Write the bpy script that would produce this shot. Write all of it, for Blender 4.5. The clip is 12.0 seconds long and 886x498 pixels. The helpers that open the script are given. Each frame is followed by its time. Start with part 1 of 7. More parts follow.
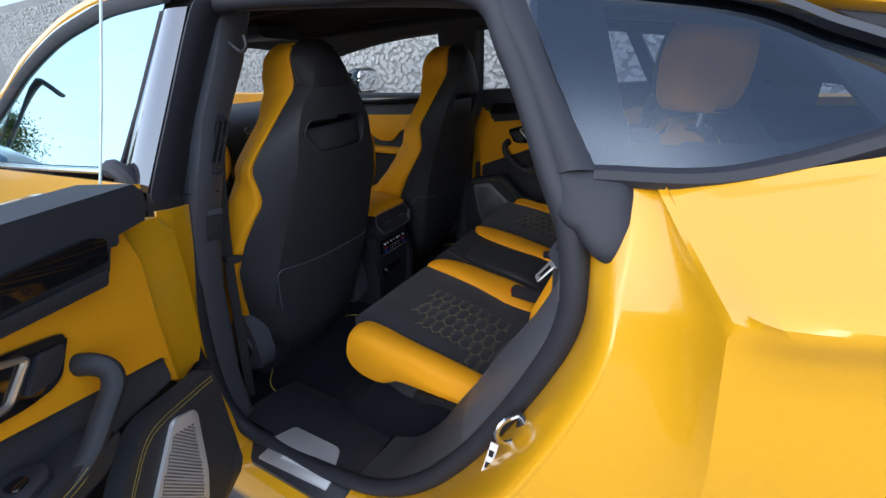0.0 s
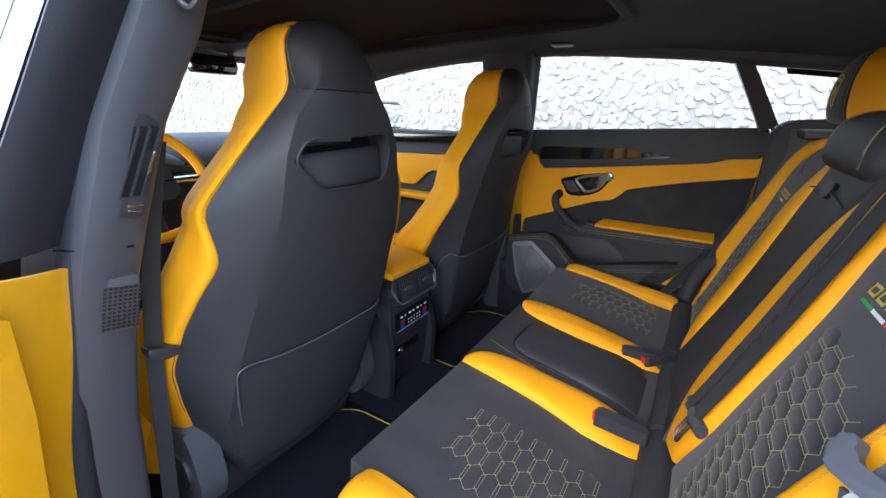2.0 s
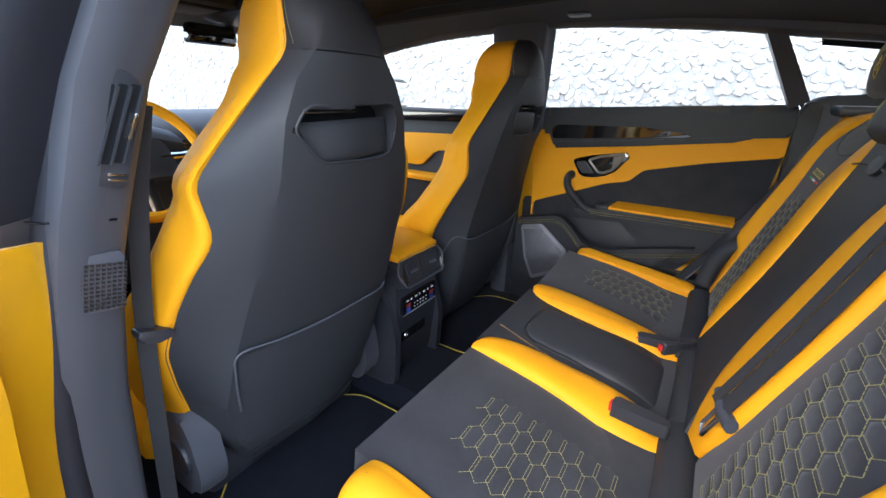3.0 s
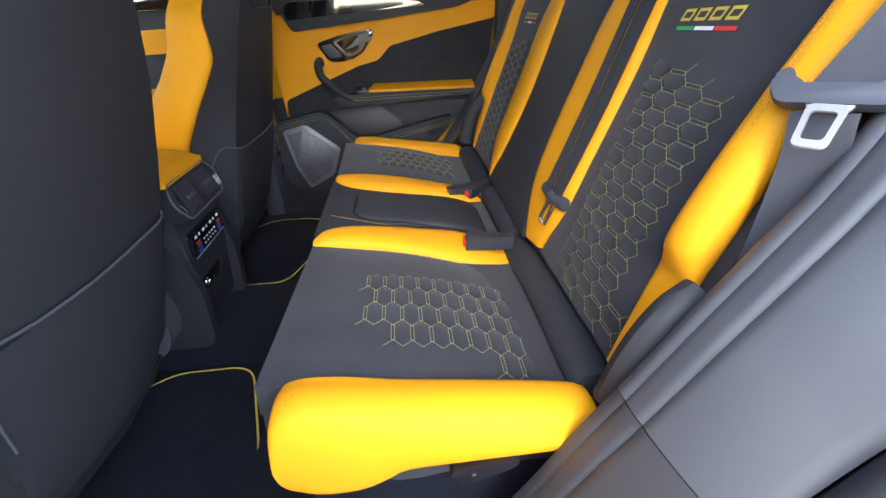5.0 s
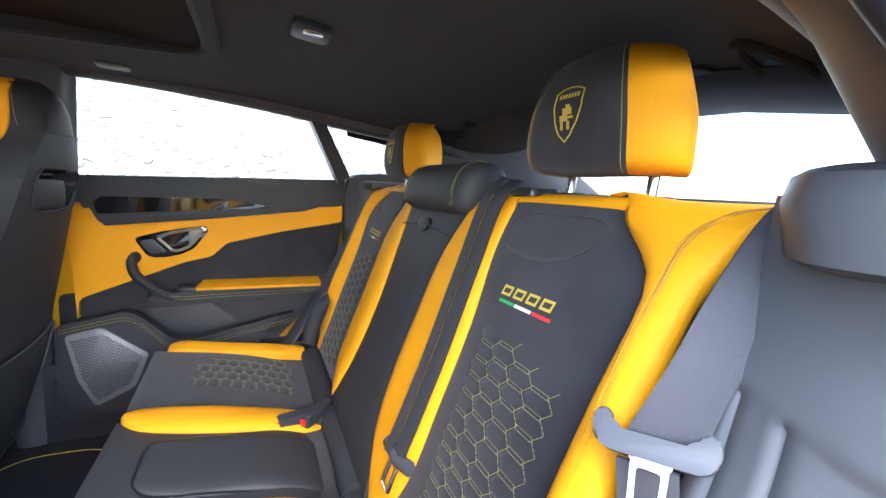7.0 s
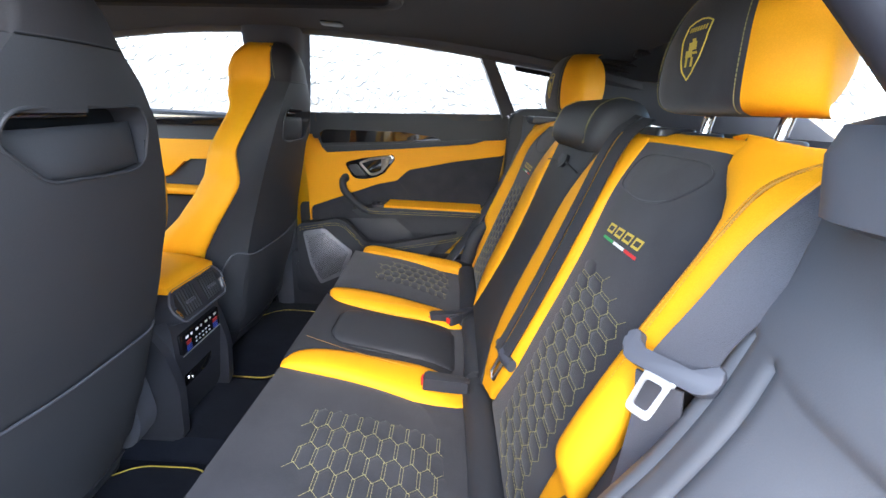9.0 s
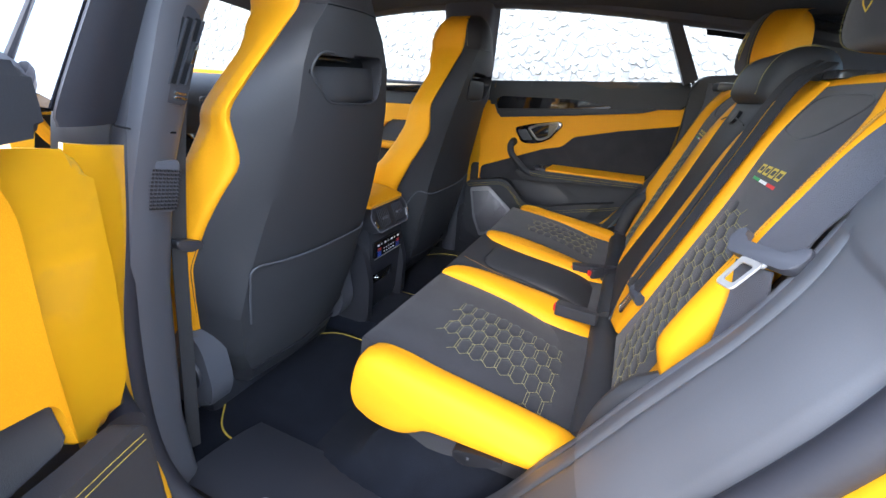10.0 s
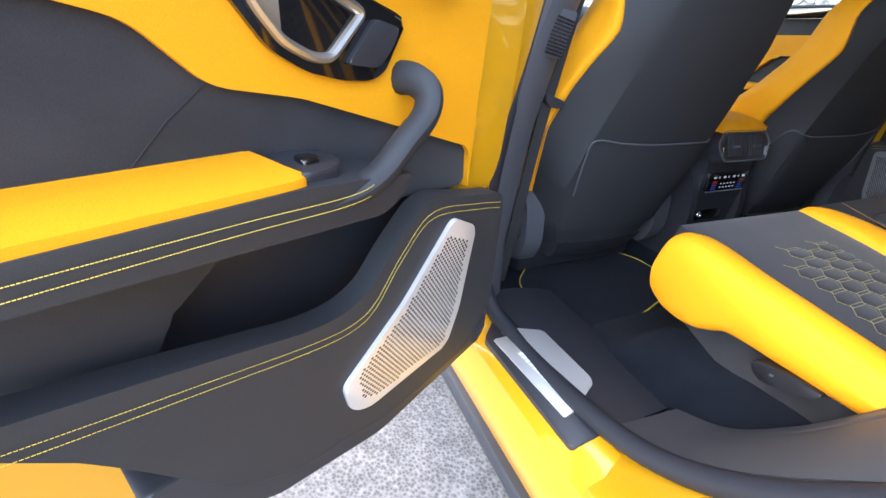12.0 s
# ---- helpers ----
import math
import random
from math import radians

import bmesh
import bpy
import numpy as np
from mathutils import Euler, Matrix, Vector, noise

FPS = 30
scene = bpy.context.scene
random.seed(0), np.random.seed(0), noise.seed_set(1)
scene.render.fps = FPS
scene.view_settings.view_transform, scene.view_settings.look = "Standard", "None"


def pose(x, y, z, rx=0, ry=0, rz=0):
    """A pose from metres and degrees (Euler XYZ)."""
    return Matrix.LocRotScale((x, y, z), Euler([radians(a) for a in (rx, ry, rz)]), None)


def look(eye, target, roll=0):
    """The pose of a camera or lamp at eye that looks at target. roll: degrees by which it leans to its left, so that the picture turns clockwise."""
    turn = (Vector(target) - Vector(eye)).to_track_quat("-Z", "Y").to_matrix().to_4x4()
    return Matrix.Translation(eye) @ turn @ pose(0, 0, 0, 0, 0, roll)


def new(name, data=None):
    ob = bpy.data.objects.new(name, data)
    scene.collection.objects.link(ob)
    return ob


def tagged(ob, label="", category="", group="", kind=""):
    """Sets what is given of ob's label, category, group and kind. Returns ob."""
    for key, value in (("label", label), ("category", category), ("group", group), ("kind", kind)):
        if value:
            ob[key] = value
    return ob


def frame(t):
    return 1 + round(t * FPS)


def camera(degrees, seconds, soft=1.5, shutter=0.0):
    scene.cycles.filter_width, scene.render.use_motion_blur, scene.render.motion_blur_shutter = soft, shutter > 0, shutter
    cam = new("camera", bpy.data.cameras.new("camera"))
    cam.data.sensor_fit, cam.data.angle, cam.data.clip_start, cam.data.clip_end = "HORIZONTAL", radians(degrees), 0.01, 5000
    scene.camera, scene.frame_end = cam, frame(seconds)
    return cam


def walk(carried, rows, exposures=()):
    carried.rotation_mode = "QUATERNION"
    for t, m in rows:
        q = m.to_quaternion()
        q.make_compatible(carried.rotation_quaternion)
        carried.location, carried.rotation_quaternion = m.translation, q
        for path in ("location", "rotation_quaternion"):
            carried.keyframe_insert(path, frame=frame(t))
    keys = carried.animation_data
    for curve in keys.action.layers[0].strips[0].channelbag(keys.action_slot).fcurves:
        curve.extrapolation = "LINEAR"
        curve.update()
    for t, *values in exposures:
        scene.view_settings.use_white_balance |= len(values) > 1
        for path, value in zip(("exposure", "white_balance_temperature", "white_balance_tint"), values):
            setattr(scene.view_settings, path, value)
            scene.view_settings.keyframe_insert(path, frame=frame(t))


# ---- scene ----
cam = camera(94.1, 12.0)
PATH = [
    (0, (0.939, -1.25, 1.361), (0.007, 0.316, 0.536), -2.2),
    (0.5, (0.835, -1.202, 1.369), (-0.126, 0.383, 0.617), -2.6),
    (1, (0.759, -1.15, 1.36), (-0.152, 0.477, 0.637), -1.7),
    (1.5, (0.719, -1.036, 1.33), (-0.235, 0.579, 0.636), 0.1),
    (2, (0.651, -0.942, 1.283), (-0.353, 0.672, 0.663), 1.1),
    (2.5, (0.618, -0.904, 1.268), (-0.397, 0.71, 0.664), 1.4),
    (3, (0.618, -0.909, 1.257), (-0.39, 0.676, 0.568), 1.4),
    (3.2, (0.629, -0.917, 1.239), (-0.363, 0.643, 0.476), 1.1),
    (4.8, (0.458, -0.946, 1.126), (0.467, 0.761, 0.084), -1.6),
    (5, (0.441, -0.932, 1.118), (0.593, 0.802, 0.134), -2.0),
    (5.5, (0.455, -0.895, 1.143), (0.908, 0.912, 0.415), -1.1),
    (6, (0.488, -0.856, 1.194), (1.157, 0.976, 0.749), 0.6),
    (6.5, (0.506, -0.828, 1.222), (1.307, 0.979, 0.913), 2.5),
    (6.7, (0.506, -0.818, 1.23), (1.338, 0.982, 0.967), 3.2),
    (8.3, (0.514, -0.849, 1.291), (1.081, 0.992, 0.754), 2.3),
    (8.5, (0.532, -0.875, 1.282), (0.965, 0.993, 0.713), 2.4),
    (9, (0.582, -0.942, 1.263), (0.576, 0.955, 0.628), 3.2),
    (9.5, (0.612, -1.02, 1.22), (0.137, 0.8, 0.541), 4.0),
    (10, (0.637, -1.127, 1.199), (-0.083, 0.587, 0.462), 3.7),
    (10.5, (0.669, -1.186, 1.174), (-0.369, 0.321, 0.367), 3.4),
    (11, (0.689, -1.196, 1.107), (-0.691, -0.064, 0.205), 3.6),
    (11.5, (0.698, -1.218, 1.045), (-0.854, -0.381, 0.102), 3.2),
    (12, (0.707, -1.261, 1.026), (-0.899, -0.513, 0.098), 4.2),
]
walk(cam, [(t, look(eye, target, roll)) for t, eye, target, roll in PATH],
     exposures=[(t, stops, 5980, 9) for t, stops in ((0, 1.15), (1.0, 1.85), (2.5, 3.0), (4.8, 3.0), (5.5, 3.35), (6.5, 3.65), (8.5, 3.7), (9.5, 3.25), (10.5, 2.95), (11.0, 2.7), (12.0, 2.9))])

# ---- light ----
SUN_ELEV, SUN_AZ = 36.0, -93.0
world = bpy.data.worlds.new("world")
scene.world = world
world.use_nodes = True
wn, wl = world.node_tree.nodes, world.node_tree.links
sky = wn.new("ShaderNodeTexSky")
sky.sky_type = "NISHITA"
sky.sun_disc = False
sky.air_density, sky.dust_density, sky.ozone_density = 1.0, 1.5, 2.0
sky.sun_elevation, sky.sun_rotation = radians(SUN_ELEV), radians(90 - SUN_AZ)
wl.new(sky.outputs[0], wn["Background"].inputs[0])
wn["Background"].inputs[1].default_value = 0.15
sun = new("sun", bpy.data.lights.new("sun", "SUN"))
sun.data.energy, sun.data.angle, sun.data.color = 1.5, radians(160), (1.0, 0.99, 0.98)
_d = Vector((math.cos(radians(SUN_AZ)) * math.cos(radians(SUN_ELEV)), math.sin(radians(SUN_AZ)) * math.cos(radians(SUN_ELEV)), math.sin(radians(SUN_ELEV))))
sun.matrix_world = look(_d * 20, (0, 0, 0))


# ---- materials ----
def material(name, color, rough=0.5, metal=0.0, grain=0.0, scale=200.0, bump=0.1, coat=0.0, spots=0.15, spot_scale=6.0, sheen=0.0, spec=0.5, voronoi=False):
    """A surface with colour variation at two scales and a fine relief."""
    m = bpy.data.materials.new(name)
    m.use_nodes = True
    n, l = m.node_tree.nodes, m.node_tree.links
    b = n["Principled BSDF"]
    b.inputs["Roughness"].default_value, b.inputs["Metallic"].default_value = rough, metal
    b.inputs["Coat Weight"].default_value, b.inputs["Coat Roughness"].default_value = coat, 0.03
    b.inputs["Sheen Weight"].default_value = sheen
    b.inputs["Specular IOR Level"].default_value = spec
    co = n.new("ShaderNodeTexCoord")
    big = n.new("ShaderNodeTexNoise")
    big.inputs["Scale"].default_value, big.inputs["Detail"].default_value = spot_scale, 4
    fine = n.new("ShaderNodeTexVoronoi") if voronoi else n.new("ShaderNodeTexNoise")
    fine.inputs["Scale"].default_value = scale
    l.new(co.outputs["Object"], big.inputs["Vector"])
    l.new(co.outputs["Object"], fine.inputs["Vector"])
    mix = n.new("ShaderNodeMix")
    mix.data_type = "RGBA"
    lo, hi = [c * (1 - spots) for c in color], [min(1, c * (1 + spots)) for c in color]
    mix.inputs["A"].default_value, mix.inputs["B"].default_value = (*lo, 1), (*hi, 1)
    l.new(big.outputs[0], mix.inputs["Factor"])
    out = mix.outputs["Result"]
    if grain:
        mul = n.new("ShaderNodeMix")
        mul.data_type, mul.blend_type = "RGBA", "MULTIPLY"
        mul.inputs["Factor"].default_value = grain
        l.new(out, mul.inputs["A"])
        l.new(fine.outputs[0], mul.inputs["B"])
        out = mul.outputs["Result"]
    l.new(out, b.inputs["Base Color"])
    if bump:
        bp = n.new("ShaderNodeBump")
        bp.inputs["Strength"].default_value, bp.inputs["Distance"].default_value = bump, 0.002
        l.new(fine.outputs[0], bp.inputs["Height"])
        l.new(bp.outputs[0], b.inputs["Normal"])
    return m


def glass(name, tint, base=0.05, rough=0.0, mirror=(0.8, 0.8, 0.8)):
    """Thin window glass: a tinted see-through pane whose gloss grows towards grazing angles."""
    m = bpy.data.materials.new(name)
    m.use_nodes = True
    n, l = m.node_tree.nodes, m.node_tree.links
    n.remove(n["Principled BSDF"])
    clear, gloss, mix, lw = n.new("ShaderNodeBsdfTransparent"), n.new("ShaderNodeBsdfGlossy"), n.new("ShaderNodeMixShader"), n.new("ShaderNodeLayerWeight")
    clear.inputs[0].default_value = (*tint, 1)
    gloss.inputs["Color"].default_value = (*mirror, 1)
    gloss.inputs["Roughness"].default_value = rough
    lw.inputs[0].default_value = 0.5
    power, scale = n.new("ShaderNodeMath"), n.new("ShaderNodeMath")
    power.operation, scale.operation = "POWER", "MULTIPLY_ADD"
    power.inputs[1].default_value = 4.0
    scale.inputs[1].default_value, scale.inputs[2].default_value = 0.9 - base, base
    l.new(lw.outputs["Facing"], power.inputs[0])
    l.new(power.outputs[0], scale.inputs[0])
    l.new(scale.outputs[0], mix.inputs[0])
    l.new(clear.outputs[0], mix.inputs[1])
    l.new(gloss.outputs[0], mix.inputs[2])
    l.new(mix.outputs[0], n["Material Output"].inputs[0])
    return m


YEL = (0.745, 0.320, 0.006)
M_LEATHER_Y = material("yellow_leather", YEL, 0.58, grain=0.12, scale=700, bump=0.08, spots=0.07, voronoi=True, spec=0.16)
M_LEATHER_K = material("black_leather", (0.028, 0.0295, 0.034), 0.62, grain=0.2, scale=800, bump=0.08, spots=0.15, voronoi=True, spec=0.35)
M_SUEDE = material("black_suede", (0.037, 0.037, 0.042), 0.95, grain=0.4, scale=900, bump=0.2, spots=0.4, spot_scale=14, sheen=0.15, spec=0.1)
M_HEADLINER = material("dark_headliner", (0.038, 0.038, 0.040), 0.95, grain=0.3, scale=900, bump=0.15, spots=0.12, sheen=0.15, spec=0.1)
M_BLIND = material("brown_blind_cloth", (0.030, 0.024, 0.022), 0.9, grain=0.3, scale=900, bump=0.2, spots=0.1, spec=0.15)
M_CARPET = material("black_carpet", (0.0105, 0.0125, 0.019), 1.0, grain=0.6, scale=700, bump=0.6, spots=0.45, spot_scale=18, sheen=0.04, spec=0.1)
M_HEAD = material("dark_head_leather", (0.021, 0.0195, 0.0225), 0.6, grain=0.2, scale=800, bump=0.08, spots=0.15, voronoi=True, spec=0.3)
M_TRIM = material("dark_grey_trim", (0.066, 0.069, 0.082), 0.5, grain=0.1, scale=900, bump=0.04, spots=0.08)
# Trim grey made lighter: daylight falling on the side trim, put into the colour.
M_COVER_LIT = material("grey_leather_cover_lit", (0.074, 0.077, 0.087), 0.5, grain=0.15, scale=900, bump=0.06, spots=0.08)
# Separate foot piece; its colour is darkened for the shade of the open door.
M_FOOT_SHADED = material("foot_plastic_shaded", (0.050, 0.051, 0.056), 0.55, grain=0.2, scale=700, bump=0.08, spots=0.1)
M_PLASTIC = material("black_plastic", (0.026, 0.027, 0.033), 0.42, grain=0.2, scale=500, bump=0.1, spots=0.1)
M_RUBBER = material("black_rubber", (0.020, 0.021, 0.028), 0.6, grain=0.15, scale=300, bump=0.08, spots=0.15, spec=0.35)
M_GLOSS = material("piano_black", (0.006, 0.006, 0.007), 0.06, coat=1.0, bump=0, spots=0.05)
M_GLOSS_DULL = material("satin_black_plastic", (0.010, 0.010, 0.012), 0.35, bump=0.03, spots=0.05)
M_PAINT = material("yellow_paint", (0.61, 0.305, 0.005), 0.30, coat=1.0, bump=0.02, scale=900, spots=0.04)
M_CHROME = material("satin_chrome", (0.62, 0.62, 0.63), 0.2, metal=1.0, bump=0, spots=0.05)
M_MIRROR = material("mirror_silver", (0.9, 0.92, 0.93), 0.02, metal=1.0, bump=0, spots=0.02)
M_STEEL = material("satin_steel", (0.60, 0.60, 0.60), 0.42, metal=0.8, bump=0.02, spots=0.06)
M_BRONZE = material("satin_grey_metal", (0.50, 0.46, 0.40), 0.32, metal=0.85, bump=0, spots=0.05)
M_ALU = material("brushed_aluminium", (0.66, 0.66, 0.66), 0.45, metal=0.6, grain=0.1, scale=500, bump=0.05, spots=0.06)
# Darker copy of the speaker metal: shade on the far door as base colour.
M_GRILLE_SHADED = material("grille_plate_shaded", (0.22, 0.22, 0.24), 0.45, metal=0.5, bump=0.05, spots=0.06)
M_BELT = material("black_webbing", (0.065, 0.067, 0.082), 0.75, grain=0.5, scale=1200, bump=0.5, spots=0.1)
M_BELT_K = material("black_belt_webbing", (0.022, 0.022, 0.025), 0.75, grain=0.5, scale=1200, bump=0.4, spots=0.1)
M_BELTP = material("belt_plastic", (0.045, 0.048, 0.060), 0.5, bump=0.05, spots=0.05)
M_STITCH = material("yellow_thread", (0.62, 0.46, 0.06), 0.7, grain=0.3, scale=900, bump=0.2, spots=0.1)
M_STITCH_Y = material("dark_yellow_thread", (0.36, 0.17, 0.012), 0.7, grain=0.3, scale=900, bump=0.2, spots=0.1)
M_STITCH_DULL = material("olive_thread", (0.26, 0.23, 0.09), 0.7, grain=0.3, scale=900, bump=0.2, spots=0.1)
M_RED = material("red_plastic", (0.55, 0.02, 0.015), 0.4, bump=0, spots=0.05)
M_BLUE = material("blue_print", (0.03, 0.08, 0.45), 0.4, bump=0, spots=0.05)
M_GREEN = material("green_thread", (0.03, 0.30, 0.08), 0.7, bump=0.1, spots=0.1)
M_WHITE = material("white_thread", (0.75, 0.75, 0.75), 0.7, bump=0.1, spots=0.05)
M_REDT = material("red_thread", (0.60, 0.03, 0.03), 0.7, bump=0.1, spots=0.1)
M_LEAF = material("green_leaf", (0.06, 0.11, 0.025), 0.6, bump=0, spots=0.4, spot_scale=1.5)
M_BARK = material("bark", (0.12, 0.09, 0.07), 0.9, grain=0.5, scale=30, bump=0.5, spots=0.3)
M_GREY_PAINT = material("grey_car_paint", (0.05, 0.055, 0.065), 0.3, coat=1.0, bump=0, spots=0.05)
M_STONE = material("pale_stone", (0.39, 0.395, 0.395), 0.9, grain=0.35, scale=90, bump=0.6, spots=0.3, spot_scale=9)
M_MORTAR = material("grey_mortar", (0.25, 0.255, 0.255), 0.95, grain=0.4, scale=120, bump=0.6, spots=0.25)
M_GROUND = material("speckled_concrete", (0.215, 0.20, 0.19), 0.9, grain=0.75, scale=110, bump=0.8, spots=0.45, spot_scale=14, voronoi=True)
M_GLASS = glass("window_glass", (0.93, 0.96, 0.95))
# Mirror colour is tinted blue to put a bluer sky into the reflection.
M_GLASS_DARK = glass("tinted_glass_sky_blue", (0.30, 0.34, 0.40), 0.055, mirror=(0.52, 0.68, 0.92))
# Dark tint, raised gloss and cyan mirror colour imitate a bright sky reflection.
M_GLASS_FRONT = glass("front_glass_sky_gloss", (0.20, 0.23, 0.23), 0.62, mirror=(0.66, 0.86, 0.90))
# Pale colour for the highlight along the glass edge.
M_EDGE_GLINT = material("glass_edge_glint", (0.62, 0.74, 0.72), 0.25, bump=0, spots=0.05)
# Window print; the same black is put as shade into openings, creases and grooves.
M_PRINT_SHADE = material("black_print_and_shade", (0.008, 0.009, 0.011), 0.5, bump=0, spots=0.05, spec=0.2)
M_FILM = material("gloss_pillar_film", (0.014, 0.014, 0.018), 0.05, coat=1.0, bump=0, spots=0.05, spec=1.0)


# ---- mesh helpers ----
def smooth(p, n, closed=False):
    """n points along a Catmull-Rom curve through p, evenly spaced in parameter."""
    p = [Vector(q) for q in p]
    k = len(p)
    out = []
    for i in range(n):
        t = i / (n if closed else n - 1) * (k if closed else k - 1)
        a = min(int(t), k - 1 if closed else k - 2)
        f = t - a
        if closed:
            p0, p1, p2, p3 = p[(a - 1) % k], p[a % k], p[(a + 1) % k], p[(a + 2) % k]
        else:
            p1, p2 = p[a], p[a + 1]
            p0 = p[a - 1] if a > 0 else p1 * 2 - p2
            p3 = p[a + 2] if a + 2 < k else p2 * 2 - p1
        out.append(0.5 * ((2 * p1) + (p2 - p0) * f + (2 * p0 - 5 * p1 + 4 * p2 - p3) * f * f + (3 * p1 - p0 - 3 * p2 + p3) * f ** 3))
    return out


def poly_line(p, n):
    """n points along straight segments through p, evenly spaced in length."""
    p = [Vector(q) for q in p]
    d = [0.0]
    for a, b in zip(p, p[1:]):
        d.append(d[-1] + (b - a).length)
    out = []
    for i in range(n):
        t = d[-1] * i / (n - 1)
        k = max(0, min(len(p) - 2, next((j - 1 for j in range(1, len(d)) if d[j] >= t - 1e-9), len(p) - 2)))
        out.append(p[k].lerp(p[k + 1], (t - d[k]) / max(1e-9, d[k + 1] - d[k])))
    return out


def part(name, bm, mat, parent=None, label="", sharp=35):
    """Links a bmesh as one mesh object under a thing or a part."""
    bmesh.ops.recalc_face_normals(bm, faces=bm.faces)
    me = bpy.data.meshes.new(name)
    bm.to_mesh(me)
    bm.free()
    me.materials.append(mat)
    me.shade_smooth()
    me.set_sharp_from_angle(angle=radians(sharp))
    ob = new(name, me)
    ob.parent = parent
    if label:
        ob["label"] = label
    return ob


def thing(name, at=(0, 0, 0), label="", category="", group="", kind=""):
    e = new(name)
    e.location = at
    e.empty_display_size = 0.1
    bpy.context.view_layer.update()
    return tagged(e, label, category, group, kind)


def under(ob, parent):
    """Parents ob without moving it (parents are unrotated empties or meshes)."""
    m = Matrix.Identity(4)
    p = parent
    while p is not None:
        m = p.matrix_parent_inverse @ p.matrix_basis @ m
        p = p.parent
    ob.parent = parent
    ob.matrix_parent_inverse = m.inverted()
    return ob


def add(name, bm, mat, parent, label="", sharp=35):
    """A part whose mesh is given in world places."""
    return under(part(name, bm, mat, None, label, sharp), parent)


def loft(rings, caps=True, bm=None, closed=True):
    bm = bm or bmesh.new()
    vs = [[bm.verts.new(p) for p in r] for r in rings]
    n = len(vs[0])
    for a, b in zip(vs, vs[1:]):
        for i in range(n if closed else n - 1):
            j = (i + 1) % n
            bm.faces.new((a[i], a[j], b[j], b[i]))
    if caps and closed:
        for ring in (vs[0], vs[-1]):
            try:
                bm.faces.new(ring)
            except ValueError:
                pass
    return bm


def tube(path, r, sides=8, closed=False, bm=None, flat=None):
    """A tube along a path; flat: (width, height) in place of the radius, upright by the z axis."""
    path = [Vector(p) for p in path]
    n = len(path)
    rings = []
    up = Vector((0, 0, 1))
    for i, p in enumerate(path):
        a = path[(i - 1) % n] if closed or i else p
        b = path[(i + 1) % n] if closed or i < n - 1 else p
        d = (b - a).normalized()
        if abs(d.dot(up)) > 0.95:
            up = Vector((0.3, 1, 0)).normalized()
        s = d.cross(up).normalized()
        u = s.cross(d).normalized()
        up = u
        w, h = flat or (r, r)
        rings.append([p + s * (w * math.cos(2 * math.pi * k / sides)) + u * (h * math.sin(2 * math.pi * k / sides)) for k in range(sides)])
    if closed:
        rings.append(rings[0])
    return loft(rings, caps=not closed, bm=bm)


def prism(pts, place, d0, d1, bevel=0.004, seg=2, bm=None):
    """A plate of outline pts (u, v); place(u, v, d) gives the world place; d1 is the front, whose rim is rounded."""
    bm = bm or bmesh.new()
    lo = [bm.verts.new(place(u, v, d0)) for u, v in pts]
    hi = [bm.verts.new(place(u, v, d1)) for u, v in pts]
    n = len(pts)
    bm.faces.new(lo)
    top = bm.faces.new(hi)
    for i in range(n):
        bm.faces.new((lo[i], lo[(i + 1) % n], hi[(i + 1) % n], hi[i]))
    if bevel:
        bmesh.ops.bevel(bm, geom=list(top.edges), offset=bevel, segments=seg, profile=0.5, affect="EDGES", clamp_overlap=True)
    return bm


def round_poly(pts, r, seg=4):
    """Rounds the corners of a 2D outline."""
    out = []
    n = len(pts)
    for i in range(n):
        p, a, b = Vector(pts[i]), Vector(pts[i - 1]), Vector(pts[(i + 1) % n])
        rr = min(r, (a - p).length * 0.45, (b - p).length * 0.45)
        s, e = p + (a - p).normalized() * rr, p + (b - p).normalized() * rr
        for k in range(seg + 1):
            t = k / seg
            q = s * (1 - t) ** 2 + p * 2 * t * (1 - t) + e * t * t
            out.append((q.x, q.y))
    return out


def sheet(fn, nu, nv, thick, bm=None):
    """A curved panel fn(u, v), u and v from 0 to 1, given a thickness against its normal."""
    bm = bm or bmesh.new()
    g = [[Vector(fn(i / nu, j / nv)) for j in range(nv + 1)] for i in range(nu + 1)]
    nrm = []
    for i in range(nu + 1):
        row = []
        for j in range(nv + 1):
            du = g[min(i + 1, nu)][j] - g[max(i - 1, 0)][j]
            dv = g[i][min(j + 1, nv)] - g[i][max(j - 1, 0)]
            c = du.cross(dv)
            row.append(c.normalized() if c.length > 1e-12 else Vector((0, 0, 1)))
        nrm.append(row)
    a = [[bm.verts.new(g[i][j]) for j in range(nv + 1)] for i in range(nu + 1)]
    b = [[bm.verts.new(g[i][j] - nrm[i][j] * thick) for j in range(nv + 1)] for i in range(nu + 1)]
    for i in range(nu):
        for j in range(nv):
            bm.faces.new((a[i][j], a[i + 1][j], a[i + 1][j + 1], a[i][j + 1]))
            bm.faces.new((b[i][j], b[i][j + 1], b[i + 1][j + 1], b[i + 1][j]))
    for i in range(nu):
        bm.faces.new((a[i][0], b[i][0], b[i + 1][0], a[i + 1][0]))
        bm.faces.new((a[i][nv], a[i + 1][nv], b[i + 1][nv], b[i][nv]))
    for j in range(nv):
        bm.faces.new((a[0][j], a[0][j + 1], b[0][j + 1], b[0][j]))
        bm.faces.new((a[nu][j], b[nu][j], b[nu][j + 1], a[nu][j + 1]))
    return bm


